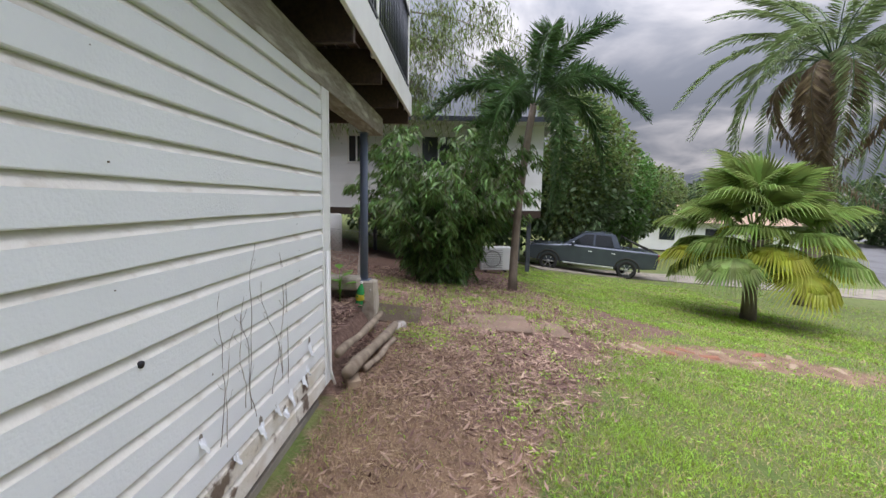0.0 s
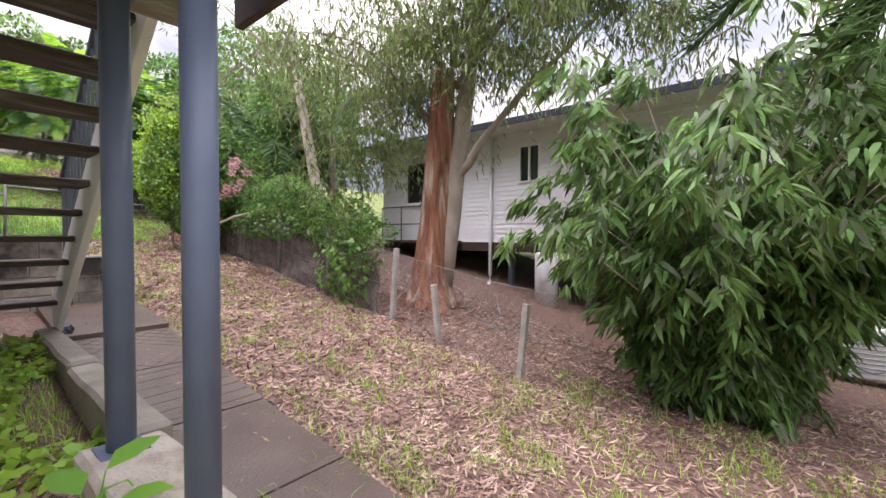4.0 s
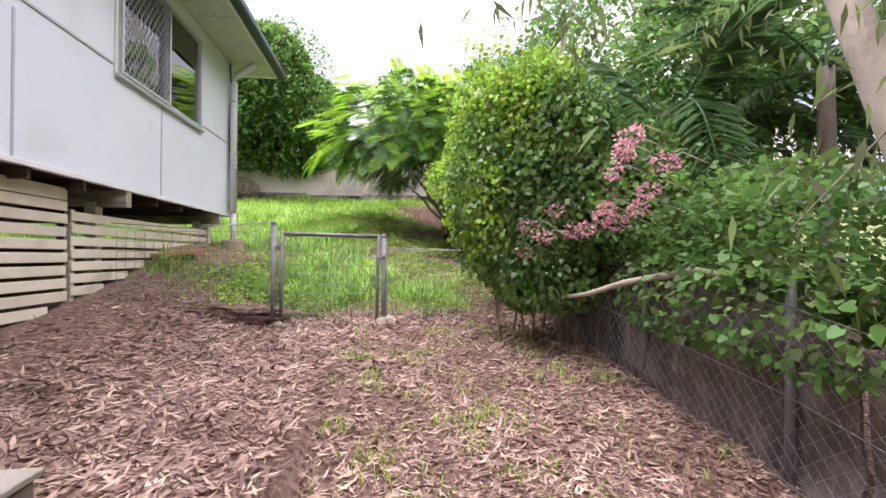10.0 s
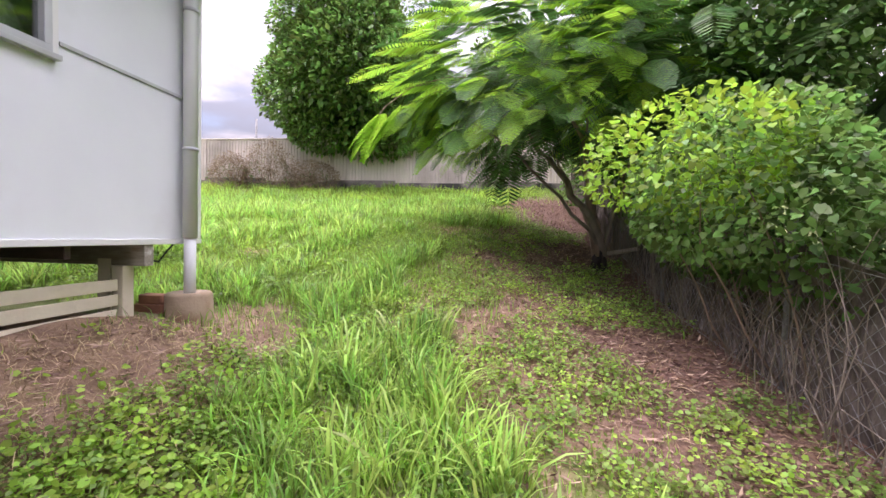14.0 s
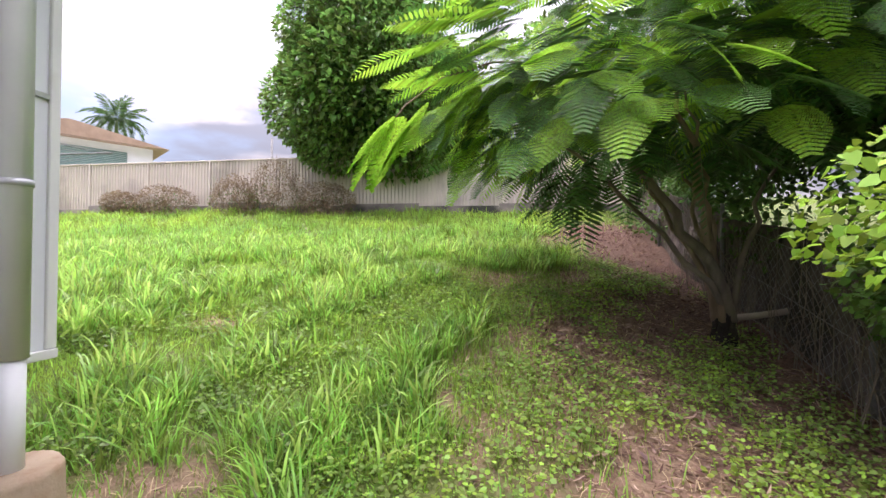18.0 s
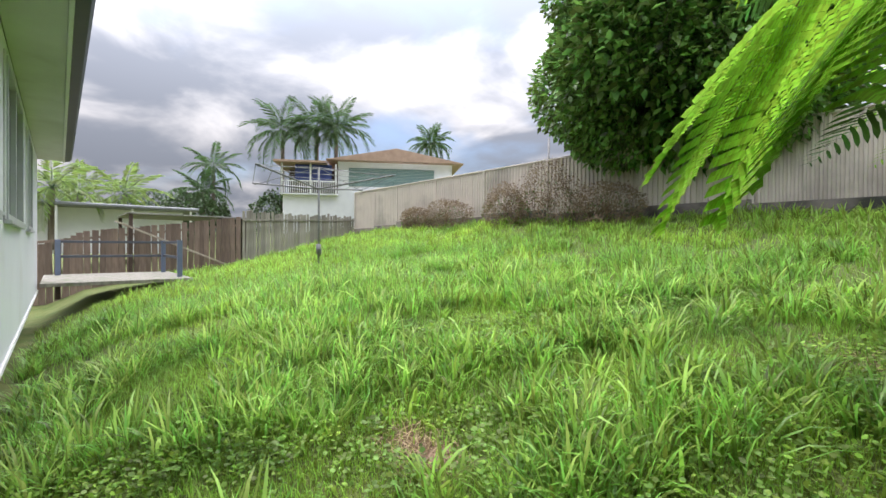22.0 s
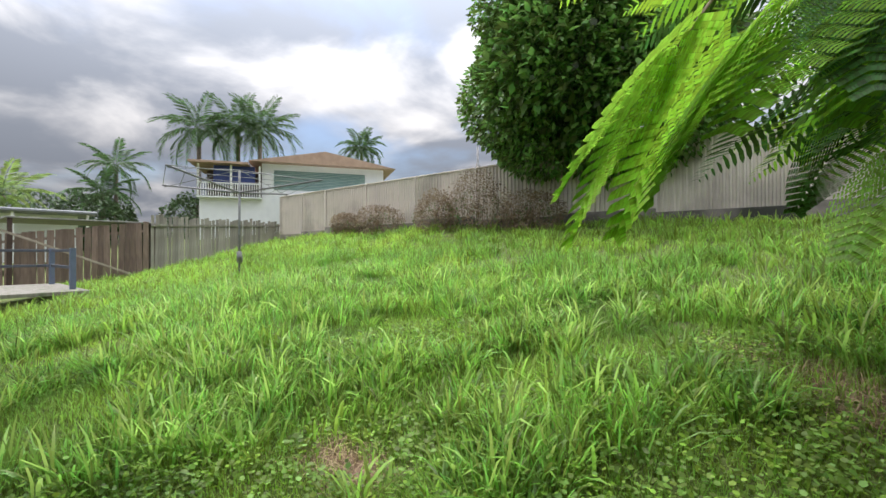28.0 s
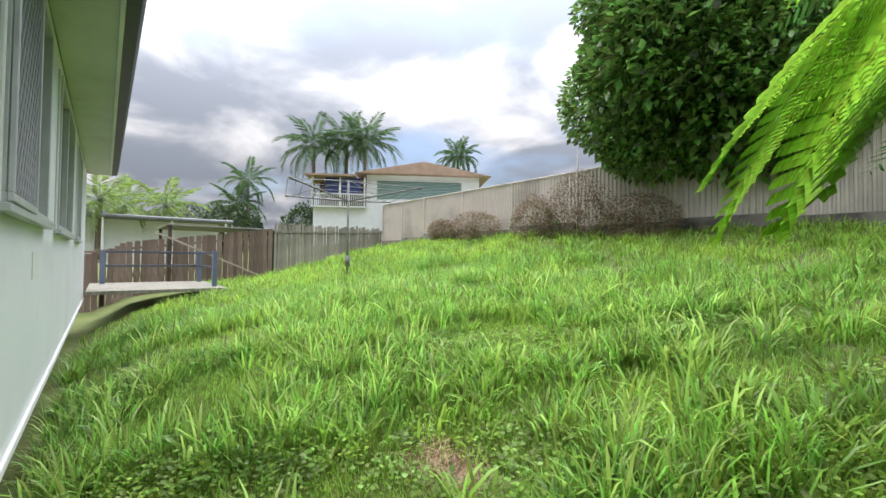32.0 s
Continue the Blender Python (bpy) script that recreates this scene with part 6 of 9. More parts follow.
def pinnate_frond(L, n=46, width=0.55, droop=0.5, leaf=0.035, seed=0, hang=0.3, plume=0.0):
    """A feather frond along +x: its rib and its leaflets, as two meshes."""
    r = np.random.default_rng(seed)
    s = np.linspace(0, 1, 12)
    rib = [(L * (q - 0.12 * droop * q ** 3), 0, L * droop * (0.55 * q - 0.95 * q ** 2)) for q in s]
    ribm = tube_mesh("rib", rib, [0.018 * (1 - 0.85 * q) + 0.002 for q in s], 5, False)
    q = np.repeat(np.linspace(0.16, 0.99, n), 2)
    sg = np.tile((1, -1), n)
    R = np.array(rib)
    p = np.stack([np.interp(q, s, R[:, i]) for i in range(3)], 1)
    env = np.sin(np.clip(q, 0.1, 0.97) * math.pi * 0.93) ** 0.55
    d = np.stack((0.55 + 0.3 * q + r.normal(size=2 * n) * 0.08, sg * (1.0 - 0.3 * q), -hang - 0.25 * r.random(2 * n)), 1)
    d[:, 2] += plume * r.normal(size=2 * n)
    ln = width * env * (0.85 + 0.3 * r.random(2 * n))
    up = np.tile((0.0, 0.0, 1.0), (2 * n, 1)) + r.normal(size=(2 * n, 3)) * 0.25
    LEAF["blade"] = ((0, 0, 0), (leaf / width, 0.3, 0.0), (leaf * 0.7 / width, 0.7, -0.06), (0, 1, -0.2), (-leaf * 0.7 / width, 0.7, -0.06), (-leaf / width, 0.3, 0.0))
    return ribm, leaf_cloud("feather", p, d, ln, "blade", roll=up)


def feather_palm(name, label, x, y, height, n_fronds, L, trunk_r, mat, seed=1, dead=0, width=0.55, droop=0.7, group="", z=None, n=46, shaft=None, lean=0.0, rz=0, leaf=0.035, plume=0.0):
    g = gz(x, y) if z is None else z
    t = thing(name, label, "palm", (x, y, g), rz, group=group)
    pts = [(lean * (h / height) ** 2, 0, h) for h in np.linspace(-0.1, height, 9)]
    rr = [trunk_r * (1.35 if i == 0 else 1.1 - 0.25 * i / 8) for i in range(9)]
    tube("trunk", pts, rr, BARK, t, n=14)
    if shaft:
        tube("crownshaft", [(lean, 0, height - 0.1), (lean, 0, height + shaft)], [trunk_r * 0.95, trunk_r * 0.5], shaft_mat, t, n=12)
    r = random.Random(seed)
    variants = [pinnate_frond(L, n, width, dr, leaf, seed=seed + i, plume=plume) for i, dr in enumerate((droop * 0.6, droop, droop * 1.4))]
    for m1, m2 in variants:
        m1.materials.append(L_PALM)
        m2.materials.append(mat)
    deadv = None
    if dead:
        deadv = pinnate_frond(L * 0.9, n, width, droop * 2.2, seed=seed + 9)
        deadv[0].materials.append(BARK)
        deadv[1].materials.append(L_DEAD)
    for k in range(n_fronds + dead):
        a = 360 * k * 0.382 + r.uniform(-12, 12)
        up = 62 - 95 * k / max(1, n_fronds) + r.uniform(-6, 6) if k < n_fronds else -48 + r.uniform(-10, 8)
        fr = new("frond")
        fr.parent = t
        fr.matrix_basis = pose(lean, 0, height + (shaft or 0) - 0.05, 0, 0, a) @ pose(0, 0, 0, 0, -up, 0)
        m1, m2 = (variants[min(2, int(3 * k / n_fronds))] if k < n_fronds else deadv)
        for nm, me in (("rib", m1), ("feather", m2)):
            ob = new(nm, me)
            ob.parent = fr
    return t


shaft_mat = material("green_crownshaft", (0.16, 0.22, 0.09), (0.11, 0.16, 0.06), 4, 0.5, 0.1, 20)
feather_palm("foxtail_palm", "slim grey-trunked palm with bushy dark fronds", 6.3, -2.2, 4.0, 11, 2.25, 0.085, L_PALM, 3, width=0.42, droop=1.25, n=260, leaf=0.010, plume=0.8, lean=0.3, rz=-100)
feather_palm("cocos_palm", "tall feathery palm with drooping and dying fronds", 10.6, -12.0, 7.4, 26, 4.2, 0.27, L_COCOS, 11, dead=5, width=0.62, droop=1.3, n=90, leaf=0.018)


def fan_palm():
    x, y = 6.25, -7.3
    t = thing("fan_palm", "low fan palm with drooping yellowing leaves on its skirt", "palm", (x, y, gz(x, y)))
    tube("trunk", [(0, 0, -0.1), (0.02, 0, 0.7), (0.03, 0, 1.75)], [0.17, 0.13, 0.19], BARK, t, n=14)
    r = random.Random(5)
    for k in range(40):
        q = k / 39
        a = radians(137.5 * k)
        el = radians(84 - 88 * q)
        stem = 0.85 + 0.5 * r.random()
        d = Vector((math.cos(a) * math.cos(el), math.sin(a) * math.cos(el), math.sin(el)))
        base = Vector((0.03, 0, 1.8 - 0.4 * q))
        hub = base + d * stem - Vector((0, 0, 0.12 * q))
        f = new("fan")
        f.parent = t
        tube("stalk", [base, (base + hub) / 2 + Vector((0, 0, 0.06)), hub], [0.016, 0.012, 0.008], L_FAN, f, n=5)
        d = (d - Vector((0, 0, 0.2 + 0.3 * r.random()))).normalized()      # the blade bows over at the end of its stalk
        side = d.cross(Vector((0, 0, 1))).normalized()
        nn = 40
        ang = np.linspace(-1.75, 1.75, nn)
        D = np.array([tuple(d * math.cos(b) + side * math.sin(b)) for b in ang])
        D[:, 2] -= 0.05
        LEAF["fanblade"] = ((0, 0, 0), (0.032, 0.36, 0.0), (0.022, 0.62, -0.09), (0.008, 0.82, -0.33), (0, 0.9, -0.62), (-0.008, 0.82, -0.33), (-0.022, 0.62, -0.09), (-0.032, 0.36, 0.0))
        S = np.array([0.98 * (1 - 0.12 * abs(b)) * r.uniform(0.92, 1.05) for b in ang])
        up = np.tile(tuple(side.cross(d)), (nn, 1))
        part("blade", leaf_cloud("blade", np.tile(tuple(hub), (nn, 1)), D, S, "fanblade", roll=up), L_FANY if q > 0.66 and k % 2 == 0 else L_FAN, f)


fan_palm()


def leafy_mass(name, label, category, at, blobs, stems=(), mats=None, group="", shingle=False):
    """A shrub or tree of several leaf masses over stems: blobs (mat, centre, radii, n, leaf, shape)."""
    t = thing(name, label, category, at, group=group)
    for i, (pts, rr, m) in enumerate(stems):
        tube("stem", pts, rr, m, t, n=9)
    for i, (m, c, rad, n, size, shape) in enumerate(blobs):
        crown("leaf_mass", t, m, c, rad, n, size, shape, seed=31 * i + int(at[0] * 10) % 17 + int(at[1] * 10) % 23 + 40, shingle=shingle)["kind"] = "stuff"
    return t


# vine-smothered bush at the end of the cross fence
# lime masses on the left and top put that side's light into the colour
leafy_mass("vine_bush", "tall bush smothered in bright heart-leaved vine", "bush", (4.82, 8.2, gz(4.82, 8.2)), [
    (L_VINE, (0.16, 0.0, 1.6), (0.82, 0.66, 1.25), 19000, 0.043, "heart"), (L_VINEY, (-0.06, 0.05, 2.15), (0.7, 0.62, 0.88), 5500, 0.042, "heart"),
    (L_VINEY, (-0.52, 0.05, 1.55), (0.36, 0.52, 0.85), 2600, 0.042, "heart"), (L_VINE, (-0.5, 0.02, 1.5), (0.34, 0.5, 0.85), 2600, 0.042, "heart"), (L_VINE, (0.5, -0.3, 1.6), (0.75, 0.55, 0.95), 8000, 0.047, "heart"), (L_MIX, (0.2, 0.0, 1.6), (0.8, 0.6, 1.1), 6000, 0.05, "heart"), (L_VINEY, (0.12, 0.0, 2.5), (0.5, 0.5, 0.44), 3800, 0.042, "heart"), (L_VINE, (0.1, -0.35, 0.85), (0.62, 0.4, 0.5), 2600, 0.043, "heart")],
    [(limb_path((0.1 * k - 0.35, 0.12 * (k % 3) - 0.1, -0.1), (0.16 * k - 0.5, -0.2 + 0.1 * (k % 4), 1.5), 0.12, 6, k), [0.014, 0.013, 0.012, 0.011, 0.009, 0.006], BROWNBARK) for k in range(13)], shingle=True)
# vines and shrubs along the boundary
leafy_mass("boundary_shrub", "leafy creeper spilling over the boundary fence", "shrub", (5.7, 6.9, gz(5.7, 6.9)), [
    (L_VINE, (0.1, 0.0, 1.12), (0.55, 1.5, 0.6), 7000, 0.046, "heart"), (L_MIX, (-0.25, -0.7, 0.95), (0.4, 1.3, 0.5), 3200, 0.045, "heart")])
leafy_mass("boundary_shrub", "leafy creeper spilling over the boundary fence", "shrub", (5.75, 4.6, gz(5.75, 4.6)), [
    (L_VINE, (0.15, 0.3, 1.2), (0.5, 1.0, 0.42), 2800, 0.046, "heart"), (L_MIX, (0.1, 0.0, 1.0), (0.45, 1.1, 0.4), 1600, 0.046, "heart"), (L_VINE, (-0.15, -0.7, 0.75), (0.25, 0.5, 0.5), 420, 0.05, "heart")])
leafy_mass("blossom_shrub", "shrub with dusty pink blossom leaning over the fence", "shrub", (5.9, 7.9, gz(5.9, 7.9)), [
    (L_MIX, (0.2, 0, 1.7), (0.8, 0.8, 0.8), 3000, 0.075, "oval"), (L_VINE, (-0.3, -0.3, 1.3), (0.6, 0.7, 0.5), 1500, 0.065, "oval")],
    [(limb_path((0.2, 0.2, 0), (-0.75, 0.1, 1.1), 0.25, 7, 3), [0.03, 0.03, 0.025, 0.022, 0.018, 0.012, 0.008], PALEBARK)])
# trees beyond the boundary
leafy_mass("yard_tree", "pale-trunked tree leaning behind the boundary", "tree", (6.15, 5.15, gz(6.15, 5.15)), [
    (L_GUM, (0.6, 2.4, 6.3), (2.2, 2.2, 0.8), 1700, 0.13, "lance"), (L_GUM, (-0.9, 3.2, 5.6), (0.9, 1.2, 0.7), 900, 0.11, "lance")],
    [(limb_path((0, 0.1, -0.2), (0.02, 1.45, 4.3), 0.06, 8, 2), [0.12, 0.115, 0.11, 0.105, 0.10, 0.095, 0.09, 0.08], PALEBARK), (limb_path((0.02, 1.4, 4.2), (0.5, 2.4, 5.9), 0.15, 6, 4), [0.09, 0.08, 0.065, 0.05, 0.035, 0.02], PALEBARK), (limb_path((0.02, 1.3, 4.0), (-0.8, 2.9, 5.7), 0.2, 6, 5), [0.06, 0.05, 0.04, 0.03, 0.02, 0.01], PALEBARK)])
for k, (x, y, h) in enumerate(((9.6, 10.2, 3.0), (7.8, 12.3, 2.6), (6.75, 8.7, 2.25), (8.0, 7.9, 2.9))):
    feather_palm("garden_palm", "green feather palm behind the boundary", x, y, h, 10, 2.1, 0.09, L_PALM, 20 + k, width=0.45, droop=0.9, group="garden palms", n=42)
leafy_mass("yard_tree", "dense dark tree behind the boundary", "tree", (9.2, 13.5, gz(9.2, 13.5)), [(L_MIX, (0, 0, 3.6), (3.0, 3.2, 2.6), 12000, 0.17, "dia"), (L_VINE, (-1.2, 1, 3.2), (2.2, 2.6, 2.0), 4000, 0.16, "dia")],
           [(limb_path((0, 0, -0.2), (0, 0, 3), 0.2, 6, 2), [0.2, 0.19, 0.17, 0.14, 0.1, 0.05], BARK)])
# mango over the back fence
leafy_mass("mango_tree", "big dark round mango tree over the back fence", "tree", (-1.3, 22.3, gz(-1.3, 22.3)), [
    (L_MANGO, (0.2, -0.3, 3.7), (2.6, 2.5, 2.8), 17000, 0.22, "dia"), (L_MANGO, (-1.1, -0.7, 3.1), (1.9, 1.8, 1.9), 13000, 0.15, "dia"), (L_MANGO, (-0.7, -0.8, 5.2), (1.9, 1.8, 1.6), 11000, 0.15, "dia"),
    (L_MANGO, (1.4, -0.9, 2.7), (1.8, 1.6, 1.7), 10000, 0.15, "dia"), (L_MANGO, (-0.6, -0.9, 2.1), (1.7, 1.3, 1.2), 7000, 0.14, "dia"), (L_VINE, (-0.2, -0.5, 4.2), (2.65, 2.55, 2.7), 7500, 0.12, "oval")],
    [(limb_path((0, 0, -0.2), (0, -0.2, 3.2), 0.15, 6, 2), [0.22, 0.2, 0.18, 0.16, 0.12, 0.06], BARK)])


def poinciana():
    """A small poinciana: crooked stems from a charred stump and layers of ferny leaves."""
    x, y = 4.88, 14.7
    g = gz(x, y)
    t = thing("poinciana_tree", "poinciana with ferny bright leaves and crooked stems from a charred stump", "tree", (x, y, g))
    v, n, rings = [], 18, 9
    for i in range(rings):
        h = 0.42 * i / (rings - 1)
        for k in range(n):
            a = 2 * math.pi * k / n
            rad = 0.16 - 0.10 * (h / 0.42) ** 0.6 + 0.045 * noise.noise((2 * math.cos(a), 2 * math.sin(a), h * 4)) + 0.03 * noise.noise((6 * math.cos(a), 6 * math.sin(a), h * 9))
            v.append((rad * math.cos(a) + 0.03 * h, rad * math.sin(a), h - 0.06 + (0.07 * noise.noise((3 * math.cos(a), 3 * math.sin(a), 7.0)) if i > 5 else 0)))
    f = [(i * n + k, i * n + (k + 1) % n, (i + 1) * n + (k + 1) % n, (i + 1) * n + k) for i in range(rings - 1) for k in range(n)] + [tuple((rings - 1) * n + k for k in range(n))]
    part("stump", pymesh("stump", v, f), CHARRED, t, "charred black stump")
    ends = ((-1.2, -0.5, 2.0), (-0.55, -0.3, 2.4), (-0.3, 0.2, 2.6), (-2.2, -0.6, 2.3), (-0.1, 1.2, 2.5), (-0.9, 1.6, 2.6), (0.7, 0.3, 2.2))
    for i, e in enumerate(ends):
        a0 = Vector((0.06 * math.cos(i * 2.1), 0.06 * math.sin(i * 2.1), 0.2))
        e = Vector(e)
        r0 = random.Random(60 + i)
        pts = []
        for k in range(11):
            q = k / 10
            c = a0.lerp(e, q)
            c.z = a0.z + (e.z - a0.z) * q ** 0.75
            c += Vector((r0.uniform(-1, 1), r0.uniform(-1, 1), r0.uniform(-0.6, 0.6))) * (0.055 if 0 < k < 10 else 0)
            pts.append(c)
        tube("stem", pts, [(0.062 if i < 2 else 0.03) * (1 - 0.75 * k / 10) + 0.003 for k in range(11)], BROWNBARK if i % 3 else BARK, t, n=8)
    tube("stem", [(0.05, 0.0, 0.24), (0.25, -0.03, 0.27), (0.52, -0.05, 0.33), (0.78, -0.02, 0.55), (1.0, 0.0, 0.95), (1.25, 0.1, 1.5), (1.4, 0.2, 2.2)], [0.034, 0.032, 0.03, 0.027, 0.024, 0.018, 0.008], PALEBARK, t, "pale low bough sweeping sideways", n=9)
    # twice-feathered leaves, a few shapes shared by all
    variants = []
    for s in range(3):
        r = np.random.default_rng(100 + s)
        P, D, S = [], [], []
        Lf, npn = 0.55, 15
        for i in range(npn):
            q = (i + 1) / npn
            base = np.array((Lf * q, 0, -0.18 * Lf * q * q))
            for sg in (1, -1):
                pl = 0.155 * math.sin(math.pi * min(0.93, 0.22 + 0.75 * q)) + 0.03
                dirv = np.array((0.45, sg * 0.9, -0.12))
                dirv /= np.linalg.norm(dirv)
                m = 14
                for k in range(m):
                    b = base + dirv * pl * (k + 0.6) / m
                    for s2 in (1, -1):
                        P.append(b)
                        D.append(dirv * 0.25 + s2 * np.cross(dirv, (0, 0, 1)) + (0, 0, -0.12))
                        S.append(0.021 * (1 - 0.3 * k / m))
        P, D, S = np.array(P), np.array(D), np.array(S)
        LEAF["leaflet"] = ((-0.26, 0, 0), (0.26, 0, 0), (0.2, 1, 0), (-0.2, 1, 0))
        variants.append(leaf_cloud("leaf", P, D, S, "leaflet", roll=np.tile((0.0, 0.0, 1.0), (len(P), 1))))
    return t, variants


poin, poin_leaves = poinciana()


def frond_cloud(name, parent, mat, spots, simple=True):
    """Many ferny leaves in one mesh: each a rib of paired slim blades; spots of (pos, direction, length)."""
    r = np.random.default_rng(17)
    P, D, S, U = [], [], [], []
    for p, d, L in spots:
        d = np.array(d) / np.linalg.norm(d)
        side = np.cross(d, (0, 0, 1.0))
        side /= np.linalg.norm(side) + 1e-9
        up = np.cross(side, d)
        n = 15
        q = (np.arange(n) + 1) / n
        rib = np.array(p) + d * (L * q)[:, None] + np.array((0, 0, -1.0)) * (0.28 * L * q * q)[:, None]
        env = np.sin(math.pi * np.clip(0.2 + 0.74 * q, 0, 0.95)) * 0.36 * L
        for sg in (1, -1):
            P.append(rib)
            D.append(np.tile(0.42 * d + sg * 0.9 * side - 0.16 * up, (n, 1)))
            S.append(env + 0.02)
            U.append(np.tile(up, (n, 1)) + r.normal(size=(n, 3)) * 0.12)
    LEAF["pinna"] = ((0, 0, 0), (0.06, 0.2, 0.0), (0.062, 0.7, -0.02), (0.0, 1, -0.06), (-0.062, 0.7, -0.02), (-0.06, 0.2, 0.0))
    return part(name, leaf_cloud(name, np.concatenate(P), np.concatenate(D), np.concatenate(S), "pinna", roll=np.concatenate(U)), mat, parent)


def poinciana_leaves():
    r = random.Random(23)
    g = gz(4.88, 14.7)
    spots, lime = [], []
    for n, c, rad, seed in ((700, (-0.55, 0.1, 4.85 - g), (2.35, 1.85, 1.38), 77), (440, (1.1, -0.2, 4.9 - g), (1.9, 1.8, 1.3), 78), (120, (0.2, 1.4, 4.9 - g), (2.2, 1.6, 1.3), 79)):
        p, d = blob_points(n, c, rad, 0.62, 15, seed, 0.3)
        for a, b in zip(p, d):
            low = 3.6 - g + 0.15 * max(0.0, a[1] + 0.3) + 0.2 * max(0.0, a[0] + 1.3)
            if a[2] < low:
                continue
            dirv = np.array((b[0] * 1.2, b[1] * 1.1, 0.35 * b[2] - 0.22)) + np.array([r.uniform(-0.6, 0.6) for _ in range(3)]) * (1, 1, 0.55)
            # young: lime tone on the left edge and top puts their light into colour
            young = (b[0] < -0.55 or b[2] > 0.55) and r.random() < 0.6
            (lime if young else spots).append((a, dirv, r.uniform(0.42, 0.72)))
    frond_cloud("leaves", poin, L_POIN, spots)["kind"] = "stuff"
    frond_cloud("lit_young_leaves", poin, L_LIME, lime)["kind"] = "stuff"
    # the lowest, nearest leaves, each with its own leaflets
    for me in poin_leaves:
        me.materials.append(L_POIN)
    # lime copies for the near leaves, the backlit edge put into their tone
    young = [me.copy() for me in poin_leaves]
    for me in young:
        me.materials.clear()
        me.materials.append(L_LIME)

    def hang(me, x, y, z, az, dip, roll, size):
        fr = new("frond", me)
        fr.parent = poin
        fr.matrix_basis = pose(x - 4.88, y - 14.7, z - g, 0, 0, az) @ pose(0, 0, 0, roll, dip, 0) @ Matrix.Scale(size, 4)

    for k in range(84):
        a = r.uniform(3.0, 5.5)
        q = r.uniform(0.62, 1.0)
        x, y = 4.6 + 2.25 * q * math.cos(a), 14.65 + 1.75 * q * math.sin(a)
        z = 3.68 + 0.22 * max(0.0, x - 2.8) + 1.05 * r.random() ** 1.2
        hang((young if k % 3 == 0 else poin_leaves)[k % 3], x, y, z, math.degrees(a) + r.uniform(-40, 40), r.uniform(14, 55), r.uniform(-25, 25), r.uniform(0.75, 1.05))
    # a low bough that hangs out over the grass, its leaves drooping off both sides
    tube("bough", [(-1.7, -0.4, 4.75 - g), (-2.25, -0.78, 4.62 - g), (-2.68, -1.02, 4.4 - g), (-2.95, -1.2, 4.12 - g), (-3.05, -1.32, 3.92 - g)], [0.012, 0.010, 0.008, 0.006, 0.003], BROWNBARK, poin)
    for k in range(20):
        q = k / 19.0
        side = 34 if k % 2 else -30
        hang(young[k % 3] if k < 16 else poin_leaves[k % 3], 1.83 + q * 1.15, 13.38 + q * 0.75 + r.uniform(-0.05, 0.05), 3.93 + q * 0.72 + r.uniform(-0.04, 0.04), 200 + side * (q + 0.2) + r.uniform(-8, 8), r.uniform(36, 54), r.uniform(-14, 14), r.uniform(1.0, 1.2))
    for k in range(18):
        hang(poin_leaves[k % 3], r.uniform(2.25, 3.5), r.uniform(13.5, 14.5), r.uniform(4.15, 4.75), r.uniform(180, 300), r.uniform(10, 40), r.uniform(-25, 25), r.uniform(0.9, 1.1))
    # the side towards the gate: every second leaf lime, to put light into the colour
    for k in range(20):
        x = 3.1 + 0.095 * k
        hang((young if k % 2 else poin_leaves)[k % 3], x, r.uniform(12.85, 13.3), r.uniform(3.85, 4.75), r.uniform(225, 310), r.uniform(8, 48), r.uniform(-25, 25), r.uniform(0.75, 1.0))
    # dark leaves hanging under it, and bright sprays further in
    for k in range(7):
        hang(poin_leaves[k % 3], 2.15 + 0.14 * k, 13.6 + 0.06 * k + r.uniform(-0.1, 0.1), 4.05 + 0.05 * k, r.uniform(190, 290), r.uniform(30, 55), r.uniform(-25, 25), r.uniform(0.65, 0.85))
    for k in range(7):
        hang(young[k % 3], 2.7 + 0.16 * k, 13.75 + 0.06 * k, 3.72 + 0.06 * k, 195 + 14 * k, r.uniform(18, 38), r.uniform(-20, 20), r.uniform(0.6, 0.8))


poinciana_leaves()

# ---- back fence ----
bf = thing("back_fence", "cream corrugated steel fence on a stained concrete plinth", "fence", (0, 21.5, 0), kind="structure")


def back_fence():
    x, k = -13.9, 0
    while x < 5.3:
        x1 = x + (1.515 if k < 2 else 2.2)
        zt = 5.57
        zb = gz((x + x1) / 2, 21.5) + 0.1
        # trapezoidal ribs
        v, n = [], 0
        q = x + 0.03
        prof = ((0, 0), (0.035, 0.0), (0.05, 0.035), (0.085, 0.035), (0.10, 0.0))
        pts = []
        while q < x1 - 0.03:
            for dx, dy in prof:
                if q + dx < x1 - 0.03:
                    pts.append((q + dx, dy))
            q += 0.105
        for px, py in pts:
            v += [(px, -py, zb + 0.10), (px, -py, zt)]
        f = [(2 * i, 2 * i + 2, 2 * i + 3, 2 * i + 1) for i in range(len(pts) - 1)]
        part("panel", pymesh("panel", v, f), FENCEIRON, bf)
        box("post", x - 0.03, x + 0.03, -0.06, 0.03, zb, zt + 0.01, FENCEIRON, bf)
        box("top_rail", x + 0.031, x1 - 0.031, -0.055, 0.015, zt + 0.001, zt + 0.04, FENCEIRON, bf)
        box("plinth", x, x1 - 0.004, -0.07, 0.06, zb - 0.6, zb + 0.12, FENCEBASE, bf, "stained concrete plinth")
        x = x1
        k += 1


back_fence()
